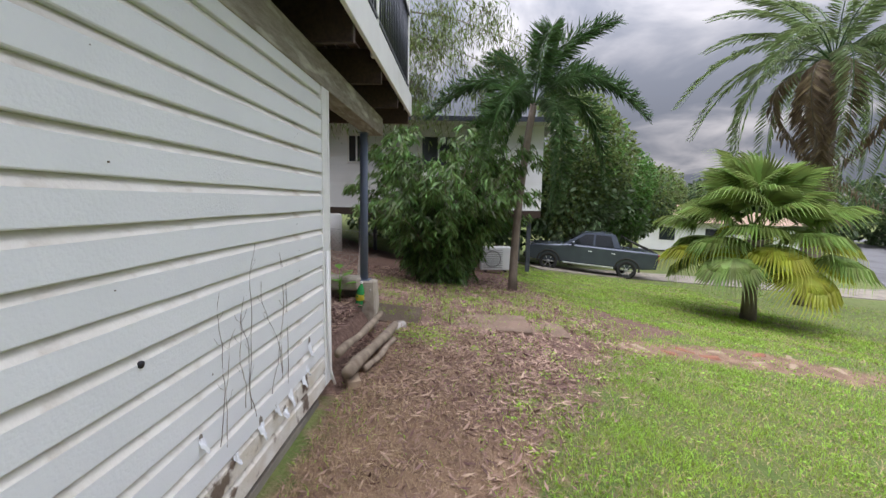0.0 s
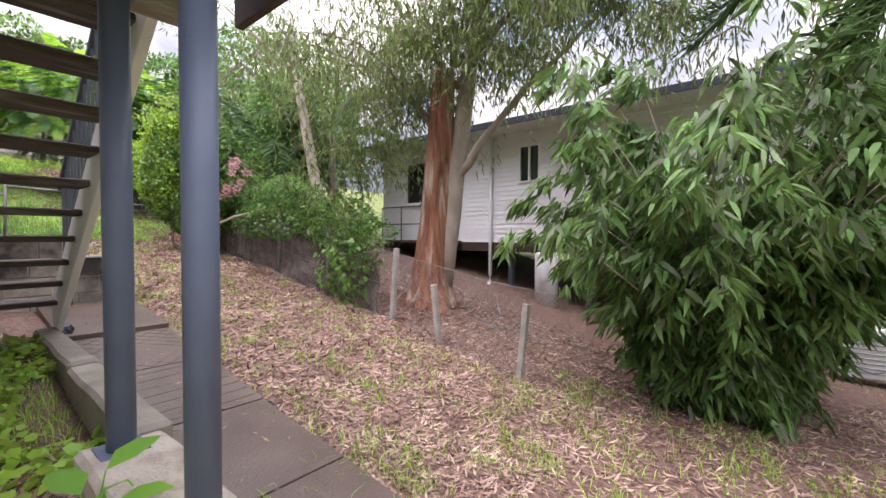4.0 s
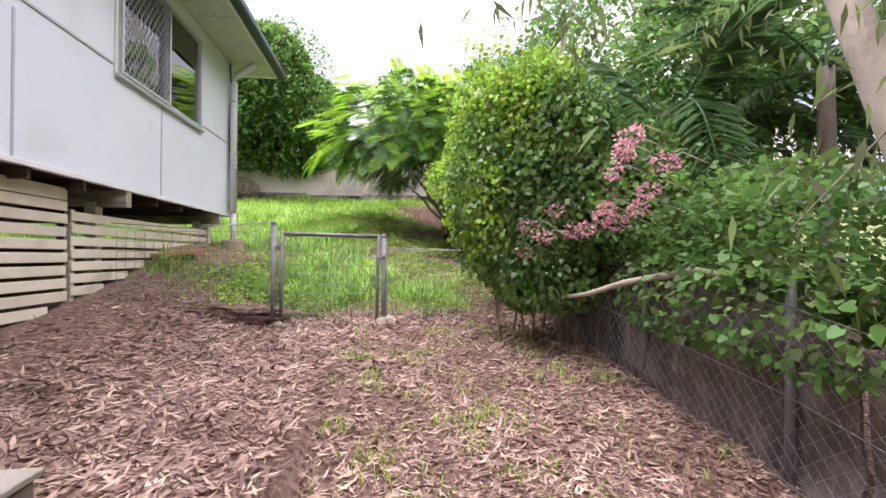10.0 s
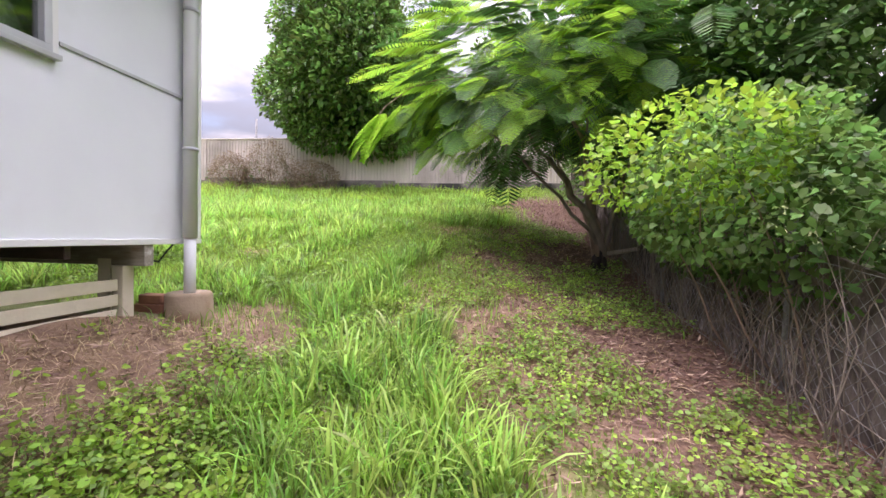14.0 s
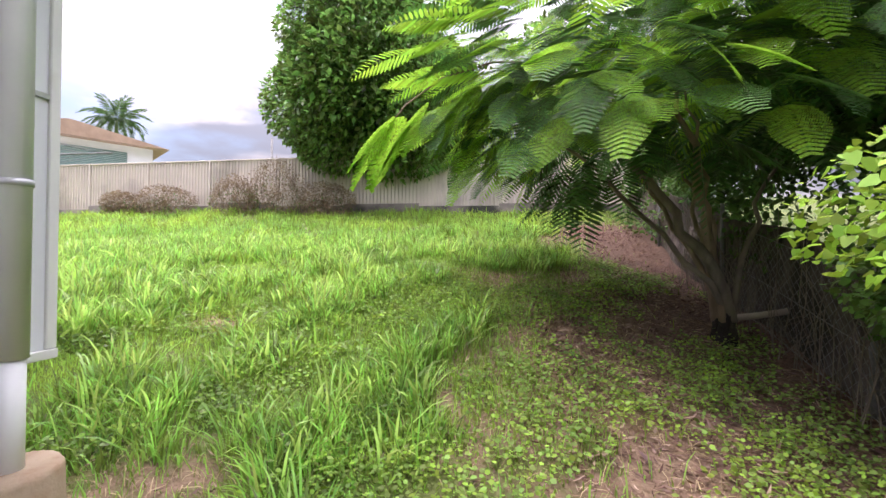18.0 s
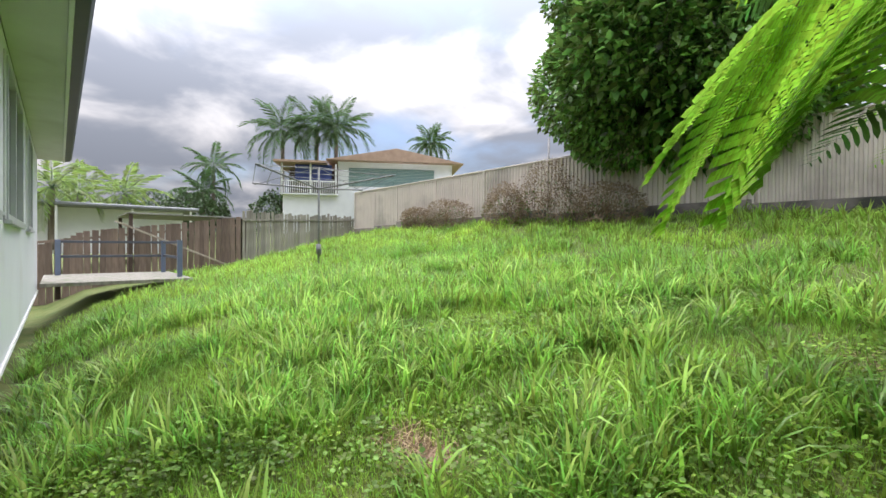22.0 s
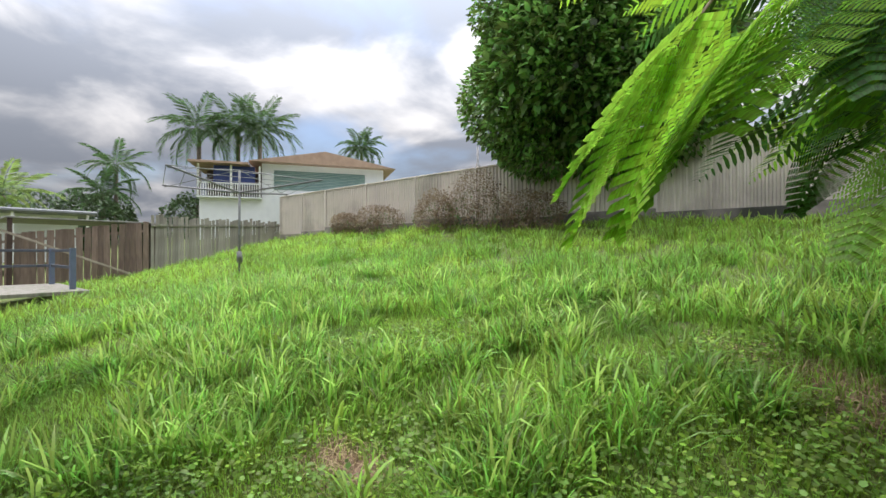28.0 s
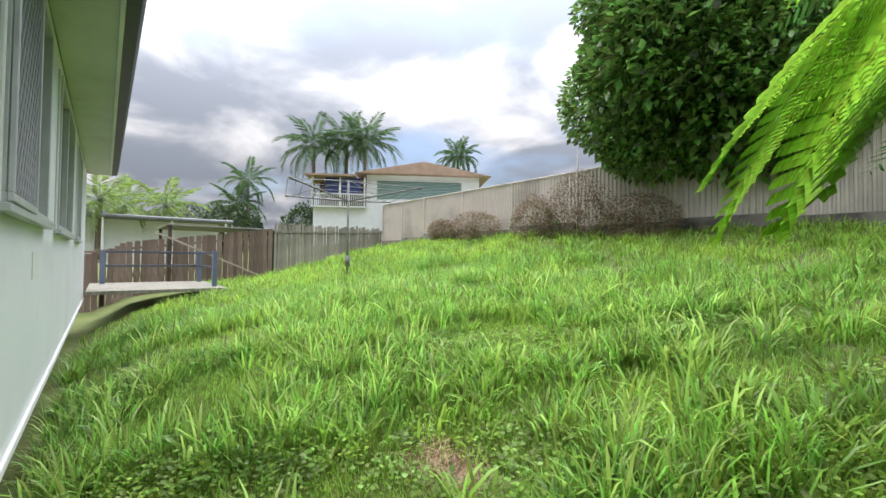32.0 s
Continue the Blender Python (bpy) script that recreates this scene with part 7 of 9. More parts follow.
# dry scrub at the foot of the fence
for x, y, rx, rz_ in ((-3.9, 20.9, 1.0, 1.25), (-5.2, 20.9, 0.8, 0.9), (-7.6, 21.0, 1.0, 0.75), (-9.2, 21.0, 0.6, 0.6), (-2.4, 20.9, 0.8, 0.8)):
    leafy_mass("dry_scrub", "tangle of dry brown scrub against the fence", "scrub", (x, y, gz(x, y)), [(L_DEAD, (0, 0, rz_ * 0.5), (rx, 0.3, rz_ * 0.75), 3200, 0.075, "lance"), (L_DEAD, (0.1, -0.1, rz_ * 0.5), (rx * 0.9, 0.35, rz_ * 0.7), 1500, 0.05, "oval"), (L_MIX, (0, 0, rz_ * 0.35), (rx, 0.3, rz_ * 0.5), 350, 0.05, "oval")],
               [(limb_path((0.2 * k - 0.5, 0, -0.1), (0.25 * k - 0.6, 0, rz_), 0.15, 4, k), [0.01, 0.008, 0.006, 0.003], BARK) for k in range(6)], group="dry scrub")

# paling fences and lean-to to the west
pf = thing("paling_fence", "weathered grey paling fence with green algae", "fence", (0, 0, 0), kind="structure")
PM = {}


def palings(x0, y0, x1, y1, h0, h1, mat, parent, w=0.1):
    L = math.hypot(x1 - x0, y1 - y0)
    n = int(L / w)
    ang = math.atan2(y1 - y0, x1 - x0)
    for i in range(n):
        q = (i + 0.5) / n
        x, y = x0 + (x1 - x0) * q, y0 + (y1 - y0) * q
        h = round(h0 + (h1 - h0) * q + 0.03 * math.sin(i * 2.7), 2)
        key = (mat.name, round(h, 1))
        if key not in PM:
            b = slab(-w / 2 + 0.004, w / 2 - 0.004, -0.009, 0.009, -0.15, h, 0.002)
            me = bpy.data.meshes.new("paling")
            b.to_mesh(me)
            b.free()
            me.materials.append(mat)
            PM[key] = me
        ob = new("paling", PM[key])
        ob.parent = parent
        ob.matrix_basis = pose(x, y, gz(x, y) - 0.05, 0, 1.2 * math.sin(i * 1.3), math.degrees(ang))
    z0, z1 = gz(x0, y0), gz(x1, y1)
    beam("rail", (x0 + 0.03 * math.sin(ang), y0 - 0.03 * math.cos(ang), z0 + h0 * 0.8), (x1 + 0.03 * math.sin(ang), y1 - 0.03 * math.cos(ang), z1 + h1 * 0.8), 0.04, 0.07, mat, parent)


palings(-13.9, 16.9, -13.9, 21.4, 1.95, 0.72, PALING, pf)
palings(-13.9, 16.85, -14.2, 10.5, 1.75, 1.8, BROWNPALING, pf, 0.16)
lp = thing("leaning_pole", "pale pole leaning along the paling fence", "pole", (-13.7, 16.3, gz(-13.7, 16.3)))
beam("timber", (0, 0, 0.1), (-0.05, -3.0, 1.45), 0.06, 0.06, PALEBARK, lp)
shed = thing("lean_to", "low open lean-to with a rusty iron roof behind the palings", "shed", (-15.5, 15.4, gz(-15.5, 15.4)))
box("roof_sheet", -1.6, 1.6, -1.8, 1.7, 1.95, 1.99, NROOF, shed)
for x, y in ((-1.5, -1.7), (1.5, -1.7), (1.5, 1.6), (-1.5, 1.6)):
    box("post", x - 0.05, x + 0.05, y - 0.05, y + 0.05, -0.3, 1.95, DARKWOOD, shed)
box("back_wall", -1.55, 1.55, 1.55, 1.6, 0, 1.95, DARKWOOD, shed)

# small back deck with rails
bd = thing("back_deck", "small grey timber landing with painted post-and-rail", "deck", (-10.3, 12.9, 2.5))
box("deck_top", -1.7, 1.35, -1.1, 1.45, 0.0, 0.07, PALING, bd)
for x, y in ((-1.35, -0.85), (0.78, 1.28), (-1.35, 1.28)):
    box("post", x - 0.05, x + 0.05, y - 0.05, y + 0.05, 0.07, 0.93, POSTBLUE, bd)
    box("leg", x - 0.045, x + 0.045, y - 0.045, y + 0.045, -0.5, 0.0, DARKWOOD, bd)
for z in (0.52, 0.88):
    beam("rail", (-1.35, -0.85, z), (-1.35, 1.28, z), 0.04, 0.06, RAILGREY, bd)
    beam("rail", (-1.35, 1.28, z), (0.78, 1.28, z), 0.04, 0.06, RAILGREY, bd)


def clothes_hoist():
    x, y = -7.2, 16.55
    g = gz(x, y)
    t = thing("clothes_hoist", "grey rotary clothes hoist with a wire-strung head", "clothes hoist", (x, y, g))
    top = 5.15 - g
    tube("mast", [(0, 0, -0.1), (0, 0, top)], 0.025, GALV, t, n=10)
    tube("winder", [(0, 0, 3.12 - g), (0, 0, 3.36 - g)], 0.055, GALV, t, n=12)
    tube("crank", [(0.05, 0, 3.25 - g), (0.13, 0, 3.25 - g), (0.13, 0, 3.12 - g)], 0.01, GALV, t)
    arms = []
    for k in range(4):
        a = radians(28 + 90 * k)
        e = Vector((1.95 * math.cos(a), 1.95 * math.sin(a), top - 0.28))
        arms.append(e)
        tube("arm", [(0, 0, top - 0.5), e], 0.02, GALV, t)
        tube("stay", [(0, 0, top), e * 0.98], 0.007, GALV, t, n=5)
    for q in (0.35, 0.55, 0.78, 1.0):
        for k in range(4):
            a, b = arms[k], arms[(k + 1) % 4]
            c = Vector((0, 0, top - 0.5))
            tube("line", [c.lerp(a, q), c.lerp(b, q)], 0.006, WIRE, t, n=4)


clothes_hoist()

# ---- house up the hill behind ----
hh = thing("hill_house", "white two-storey house with a tan roof and blue verandah shade", "house", (-24.9, 29.5, 4.0), rz=56)
box("lower_wall", -6.5, 6.0, 0, 7, 0, 3.1, NWALL, hh)
box("upper_wall", -2.6, 6.0, 0.02, 7, 3.1, 5.6, NWALL, hh)
box("verandah_back", -6.5, -2.62, 2.2, 7, 3.1, 5.2, DARKWOOD, hh)
box("verandah_floor", -6.6, -2.6, -0.4, 2.2, 3.0, 3.1, NWALL, hh)
v = [(-3.4, -0.8, 5.55), (6.8, -0.8, 5.55), (6.8, 8, 5.55), (-3.4, 8, 5.55), (1.7, -0.8, 6.5), (1.7, 8, 6.5)]
part("roof", pymesh("roof", v, [(0, 1, 4), (1, 2, 5, 4), (2, 3, 5), (3, 0, 4, 5), (0, 3, 2, 1)]), TANROOF, hh, "tan gable roof")
box("verandah_roof", -7, -3.35, -0.9, 4, 5.25, 5.4, TANROOF, hh)
for k in range(26):
    x = -6.5 + k * 0.15
    box("baluster", x, x + 0.05, -0.42, -0.38, 3.12, 3.95, WHITE, hh, bevel=0)
box("handrail", -6.55, -2.6, -0.44, -0.36, 3.95, 4.03, WHITE, hh)
for x in (-6.5, -4.5, -2.7):
    box("post", x - 0.06, x + 0.06, -0.42, -0.30, 3.1, 5.25, WHITE, hh)
box("shade_cloth", -5.6, -3.0, -0.25, -0.2, 3.9, 5.2, BLUECLOTH, hh, "dark blue shade cloth")
for k in range(12):
    z = 3.75 + k * 0.115
    box("louvre", -1.8, 4.6, -0.05, 0.0, z, z + 0.085, GREENBAND, hh, bevel=0)
box("carport_roof", -1.0, 6.4, -3.2, -0.4, 2.9, 3.0, WHITE, hh)
box("white_van_roof", 2.0, 5.0, -2.6, -0.8, 2.2, 2.85, WHITE, hh, bevel=0.2)
for k, (x, y, h, L) in enumerate(((-38.5, 28, 10.2, 3.3), (-36.4, 30.5, 10.6, 3.3), (-34.6, 31.6, 10.4, 3.3), (-36, 44.7, 11.5, 2.4))):
    feather_palm("royal_palm", "tall royal palm behind the houses", x, y, h - 2.3, 21, L * 1.15, 0.2, L_PALM, 40 + k, width=1.0, droop=1.0, group="royal palms", z=4.9, n=30, shaft=1.3)
for k, (x, y, h) in enumerate(((-37, 21.6, 6.6), (-36, 20.6, 4.4), (-30, 15.0, 3.2), (-27, 11.8, 3.0), (-33, 13, 3.3))):
    feather_palm("street_palm", "yellow-green palm beyond the fences", x, y, h, 15, 2.6, 0.15, L_FAN if k > 1 else L_PALM, 60 + k, width=0.6, droop=0.9, group="street palms", z=3.1, n=30)
for k, (x, y, r_, h) in enumerate(((-38, 27, 2.2, 2.6), (-40, 22, 2.4, 2.2), (-35, 19.5, 2.0, 1.8), (-44, 18, 2.6, 2.2), (-42, 31, 2.5, 2.5))):
    leafy_mass("far_tree", "dark green tree beyond the fences", "tree", (x, y, 3.0), [(L_FAR, (0, 0, h + 0.6), (r_, r_, h), 2600, 0.3, "dia")], [([(0, 0, -0.5), (0, 0, h)], [0.2, 0.1], BARK)], group="far trees")
# long low roof to the west
lr = thing("low_house", "long low house with a grey-white roof", "house", (-27, 13.5, 2.8), rz=88)
box("wall", -4, 4, 0, 5, 0, 2.4, NWALL, lr)
box("roof", -4.6, 4.6, -1.4, 5.6, 2.4, 2.6, ROOF, lr, bevel=0.08)
for x in (-4.2, -1.5, 1.5, 4.2):
    box("post", x - 0.05, x + 0.05, -1.25, -1.15, 0, 2.4, WHITE, lr)
pole = thing("power_pole", "grey power pole behind the fence", "pole", (-8.9, 28.5, 5.0))
tube("shaft", [(0, 0, -0.5), (0, 0, 3.25)], 0.05, GALV, pole)

# ---- across the street ----
def street_house(at, rz, w, roofm, wallm, label):
    h = thing("street_house", label, "house", at, rz=rz, group="houses across the street")
    box("wall", -w / 2, w / 2, 0, 6, 0, 2.5, wallm, h)
    v = [(-w / 2 - 0.6, -0.6, 2.5), (w / 2 + 0.6, -0.6, 2.5), (w / 2 + 0.6, 6.6, 2.5), (-w / 2 - 0.6, 6.6, 2.5), (-w / 2 + 2.2, 3, 3.9), (w / 2 - 2.2, 3, 3.9)]
    part("roof", pymesh("roof", v, [(0, 1, 5, 4), (1, 2, 5), (2, 3, 4, 5), (3, 0, 4), (0, 3, 2, 1)]), roofm, h)
    for x in (-w * 0.3, 0.1, w * 0.3):
        win = new("window")
        win.parent = h
        box("glass", x - 0.6, x + 0.6, -0.03, -0.004, 0.9, 2.0, GLASS, win)
        box("frame", x - 0.66, x + 0.66, -0.05, -0.031, 0.84, 0.9, WHITE, win)


street_house((32, -21.5, -2.6), -35 - 90, 11, TANROOF, NWALL, "low white house with a pale tan roof across the street")
street_house((27, -40.5, -3.5), -145, 11, ROOF, NWALL, "low white house with a grey roof across the street")
r_ = random.Random(12)
for k in range(36):
    a = radians(-66 + k * 3.5 + r_.uniform(-2, 2))
    d = r_.uniform(58, 85)
    x, y = d * math.cos(a), -6 + d * math.sin(a)
    leafy_mass("street_tree", "grey-green street tree in the distance", "tree", (x, y, -2.2), [(L_FAR, (0, 0, 3.0), (r_.uniform(4, 6), r_.uniform(4, 6), r_.uniform(3, 5)), 1500, 0.75, "dia"), (L_GUM, (1, 1, 4.0), (3.5, 3.5, 3.0), 500, 0.6, "dia")], [([(0, 0, -0.5), (0, 0, 4)], [0.3, 0.15], BARK)], group="street trees")
for k, (x, y, rr, h) in enumerate(((19, -3.0, 2.8, 3.6), (18.3, -6.6, 2.5, 4.4), (23.5, -10, 2.6, 3.3), (27, -13, 3.0, 3.0), (18, 1.5, 3.0, 4.0))):
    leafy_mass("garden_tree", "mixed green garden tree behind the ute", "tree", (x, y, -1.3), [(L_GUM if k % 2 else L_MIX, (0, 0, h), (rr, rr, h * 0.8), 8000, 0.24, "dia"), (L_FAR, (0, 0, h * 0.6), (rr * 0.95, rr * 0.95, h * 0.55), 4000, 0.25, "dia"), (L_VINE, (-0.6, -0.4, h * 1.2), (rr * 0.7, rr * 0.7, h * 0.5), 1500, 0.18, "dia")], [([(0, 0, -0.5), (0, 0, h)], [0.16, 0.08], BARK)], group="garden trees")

# ---- grass, litter ----


def scatter(n, x0, x1, y0, y1, seed):
    r = np.random.default_rng(seed)
    return np.column_stack((r.uniform(x0, x1, n), r.uniform(y0, y1, n)))


def keep_clear(p):
    x, y = p[:, 0], p[:, 1]
    inside = (x < 0.62) & (y > -0.04) & (y < REAR_Y)
    path = (x > 1.98) & (x < 3.03) & (y > -0.6) & (y < 5.35)
    wall = (y > 5.05) & (y < 5.36) & (x < 3.0)
    deck_ = (x < -8.85) & (y > 11.5) & (y < 14.45)
    return ~(inside | path | wall | deck_)


def patches(x, y, s=1.0, k=0.0):
    """A smooth uneven field between about -1 and 1."""
    x, y = x * s + k, y * s - 1.7 * k
    return 0.45 * np.sin(1.3 * x + 0.9 * np.sin(1.1 * y + k)) * np.sin(1.6 * y + 0.8 * np.sin(0.9 * x)) + 0.35 * np.sin(2.7 * x - 2.1 * y + 1.3 * np.sin(y)) + 0.3 * np.sin(4.9 * x + 1.0) * np.sin(4.3 * y + 0.6 * np.sin(3 * x))


def arching(name, xy, z, length, width, lean, seed, away=None):
    """Long blades that rise and bow over: seven corners each."""
    r = np.random.default_rng(seed)
    n = len(xy)
    a = r.random(n) * 2 * math.pi if away is None else away + r.normal(size=n) * 0.6
    u = np.column_stack((np.cos(a), np.sin(a), np.zeros(n)))
    side = np.column_stack((-np.sin(a), np.cos(a), r.normal(size=n) * 0.25)) * width[:, None]
    out = lean * (0.3 + r.random(n))
    base = np.column_stack((xy, z))
    pts = []
    for q, w in ((0.0, 0.75), (0.36, 1.0), (0.72, 0.75), (1.0, 0.0)):
        h = length * (q - 0.42 * out * q ** 2.4)
        d = length * out * 0.75 * q ** 1.7
        c = base + u * d[:, None] + np.column_stack((np.zeros((n, 2)), h))
        pts += [c - side * w, c + side * w] if w else [c]
    v = np.stack(pts, axis=1)
    idx = np.arange(n)[:, None] * 7
    quads = np.concatenate((idx + np.array([[0, 1, 3, 2]]), idx + np.array([[2, 3, 5, 4]]))).ravel()
    tri = (idx + np.array([[4, 5, 6]])).ravel()
    return npmesh(name, v.reshape(-1, 3), np.concatenate((quads, tri)), np.concatenate((np.full(2 * n, 4), np.full(n, 3))))


def rear_grass():
    r = np.random.default_rng(2)
    P, H, W = [], [], []
    for n, box_, h, w in ((80000, (-13.8, 5.2, 8.95, 21.3), 0.17, 0.0075), (70000, (-4.0, 4.6, 9.2, 16.5), 0.085, 0.006), (90000, (-2.8, 3.4, 12.3, 16.8), 0.13, 0.0045)):
        p = scatter(n, *box_, int(h * 100) + n)
        lit, soil, _ = zone_masks(p[:, 0], p[:, 1])
        tall = 0.5 + 0.5 * patches(p[:, 0], p[:, 1], 1.4)
        ok = keep_clear(p) & (r.random(n) > np.clip(soil * 1.15 - 0.05, 0, 0.985)) & (patches(p[:, 0], p[:, 1], 2.0, 3.0) > -0.85)
        P.append(p[ok])
        H.append((h * (0.45 + 1.1 * tall * r.random(n)))[ok])
        W.append((w * (0.6 + 0.8 * r.random(n)))[ok])
    p, h, w = np.concatenate(P), np.concatenate(H), np.concatenate(W)
    ob = part("grass", blades("grass", p, ground_z(p[:, 0], p[:, 1]) - 0.01, h, w, 0.75, 4), L_GRASS)
    tagged(ob, "long unmown bright green grass on the slope", "grass", kind="stuff")
    # clumps of broad arching blades
    for nm, count, area, per, ln, wd, mat, seed, low in (("grass_clumps", 4600, (-6.5, 4.4, 9.4, 18.5), 24, 0.29, 0.0062, L_CLUMP, 91, -0.08), ("far_grass_clumps", 3000, (-13.5, 4.6, 13.0, 21.2), 15, 0.28, 0.010, L_GRASS, 92, -0.35), ("pale_grass_clumps", 1500, (-4.5, 4.0, 9.6, 17.0), 12, 0.36, 0.0085, L_BLADE, 93, 0.0)):
        c = scatter(count, *area, seed)
        soil = zone_masks(c[:, 0], c[:, 1])[1]
        f = patches(c[:, 0], c[:, 1], 1.4) - 0.55 * np.exp(-((c[:, 0] - 1.8) ** 2 + (c[:, 1] - 14.2) ** 2) / 1.2)
        c = c[keep_clear(c) & (soil < 0.45) & (f > low)]
        g = np.random.default_rng(seed + 5)
        m = len(c)
        size = np.repeat(0.6 + 0.7 * g.random(m), per)
        off = g.normal(size=(m * per, 2)) * 0.055
        q = np.repeat(c, per, axis=0) + off
        n = m * per
        ob = part(nm, arching(nm, q, ground_z(q[:, 0], q[:, 1]) - 0.01, ln * size * (0.55 + 0.6 * g.random(n)), wd * (0.6 + 0.6 * g.random(n)), 0.85, seed + 7, np.arctan2(off[:, 1], off[:, 0])), mat)
        tagged(ob, "clumps of broad arching green grass", "grass", kind="stuff")
    # low broadleaf weeds, each a small rosette of leaves
    for nm, count, area, sz, mat, seed in (("weeds", 9000, (-3.2, 5.2, 9.0, 17.0), 0.028, L_MIXW, 17), ("bright_weeds", 3400, (-3.0, 4.8, 9.0, 16.0), 0.027, L_SPRIG, 18)):
        c = scatter(count, *area, seed)
        pat = patches(c[:, 0], c[:, 1], 1.3, 5.0) + 0.06 * (c[:, 0] - 1.5) + 0.9 * np.exp(-((c[:, 0] - 1.8) ** 2 + (c[:, 1] - 14.2) ** 2) / 1.6)
        soil = zone_masks(c[:, 0], c[:, 1])[1]
        g = np.random.default_rng(seed)
        pat = pat - 0.9 * np.exp(-((c[:, 0] - 2.8) ** 2 + (c[:, 1] - 15.5) ** 2) / 0.9)
        c = c[keep_clear(c) & (pat > 0.05) & (g.random(count) > soil * 1.05 - 0.2)]
        m, per = len(c), 14
        a = g.random((m, per)) * 2 * math.pi
        rad = 0.015 + 0.085 * g.random((m, per))
        hh_ = np.repeat(0.03 + 0.11 * g.random(m), per) * (0.5 + 0.6 * g.random(m * per))
        x = (c[:, :1] + rad * np.cos(a)).ravel()
        y = (c[:, 1:] + rad * np.sin(a)).ravel()
        pos = np.column_stack((x, y, ground_z(x, y) + hh_))
        d = np.column_stack((np.cos(a).ravel(), np.sin(a).ravel(), g.normal(size=m * per) * 0.25 + 0.1))
        up = g.normal(size=(m * per, 3)) * 0.55 + (0, 0, 1)
        ob = part(nm, leaf_cloud(nm, pos, d, sz * (0.55 + 0.8 * g.random(m * per)), "round", roll=up), mat)
        tagged(ob, "low broad-leaved weeds among the grass", "weeds", kind="stuff")
    # dry thatch on the bare patches
    n = 40000
    p = scatter(n, -3.0, 5.2, 9.2, 19.5, 27)
    soil = zone_masks(p[:, 0], p[:, 1])[1]
    p = np.concatenate((p, r.normal(size=(1500, 2)) * (0.36, 0.2) + (0.28, 13.57), r.normal(size=(5000, 2)) * (0.9, 1.1) + (1.3, 10.6), r.normal(size=(7000, 2)) * (0.7, 0.7) + (2.7, 15.3)))
    n = len(p)
    soil = zone_masks(p[:, 0], p[:, 1])[1]
    p = p[keep_clear(p) & (r.random(n) < 0.75 * np.clip(soil * 1.7 - 0.25, 0, 1))]
    n = len(p)
    p = p[((p[:, 0] < 3.9) | (r.random(n) < 0.25)) & ((p[:, 1] < 16.2) | (r.random(n) < 0.15))]
    n = len(p)
    ob = part("dry_thatch", arching("dry_thatch", p, ground_z(p[:, 0], p[:, 1]) - 0.004, 0.05 + 0.09 * r.random(n), np.full(n, 0.0022), 2.1, 28), L_THATCH)
    tagged(ob, "dry straw-coloured thatch on the bare soil", "grass", kind="stuff")


def front_lawn():
    r = np.random.default_rng(12)
    p = np.concatenate((r.normal(size=(90000, 2)) * (1.7, 1.5) + (0.8, -2.4), r.normal(size=(120000, 2)) * (3.4, 2.6) + (2.0, -3.4), scatter(90000, -12, 17, -15, 1.2, 22), scatter(80000, 3.5, 12.5, -9, -2, 24)))
    n = len(p)
    lit, soil, road = zone_masks(p[:, 0], p[:, 1])
    f = patches(p[:, 0], p[:, 1], 1.9, 2.0)
    bare = np.clip(np.maximum(lit, soil) * 1.05, 0, 0.95)
    ok = keep_clear(p) & (p[:, 1] < -0.1) & (r.random(n) > bare) & (road < 0.5) & (r.random(n) < 0.62 + 0.6 * f)
    p, f = p[ok], f[ok]
    n = len(p)
    far = np.clip(np.hypot(p[:, 0] - 0.8, p[:, 1] + 2.4) / 6, 0, 1)
    green = r.random(n) < 0.72 + 0.4 * f
    hgt, wid = 0.034 * (0.5 + 0.9 * r.random(n)) * (1 + 0.5 * far), 0.0036 * (0.6 + 0.8 * r.random(n)) * (1 + 1.6 * far)
    z = ground_z(p[:, 0], p[:, 1]) - 0.004
    ob = part("lawn", blades("lawn", p[green], z[green], hgt[green], wid[green], 1.1, 14), L_LAWN)
    tagged(ob, "short patchy green front lawn", "lawn", kind="stuff")
    dry = ~green
    ob = part("dry_lawn", blades("dry_lawn", p[dry], z[dry], hgt[dry] * 0.8, wid[dry] * 0.8, 1.8, 15), L_THATCH)
    tagged(ob, "dead straw blades through the front lawn", "lawn", kind="stuff")
    # clover and flat weeds
    c = r.normal(size=(1500, 2)) * (3.0, 2.0) + (1.8, -2.8)
    c = c[keep_clear(c) & (c[:, 1] < -0.5) & (patches(c[:, 0], c[:, 1], 1.2, 7.0) > 0.0)]
    c = np.concatenate((c, r.normal(size=(130, 2)) * (0.2, 0.22) + (1.75, -0.62)))
    q = np.repeat(c, 8, axis=0) + r.normal(size=(len(c) * 8, 2)) * 0.035
    n = len(q)
    d = r.normal(size=(n, 3))
    d[:, 2] *= 0.25
    ob = part("clover", leaf_cloud("clover", np.column_stack((q, ground_z(q[:, 0], q[:, 1]) + 0.012 + 0.03 * r.random(n))), d, 0.012 + 0.02 * r.random(n), "round"), L_SPRIG)
    tagged(ob, "flat green weeds in the lawn", "weeds", kind="stuff")


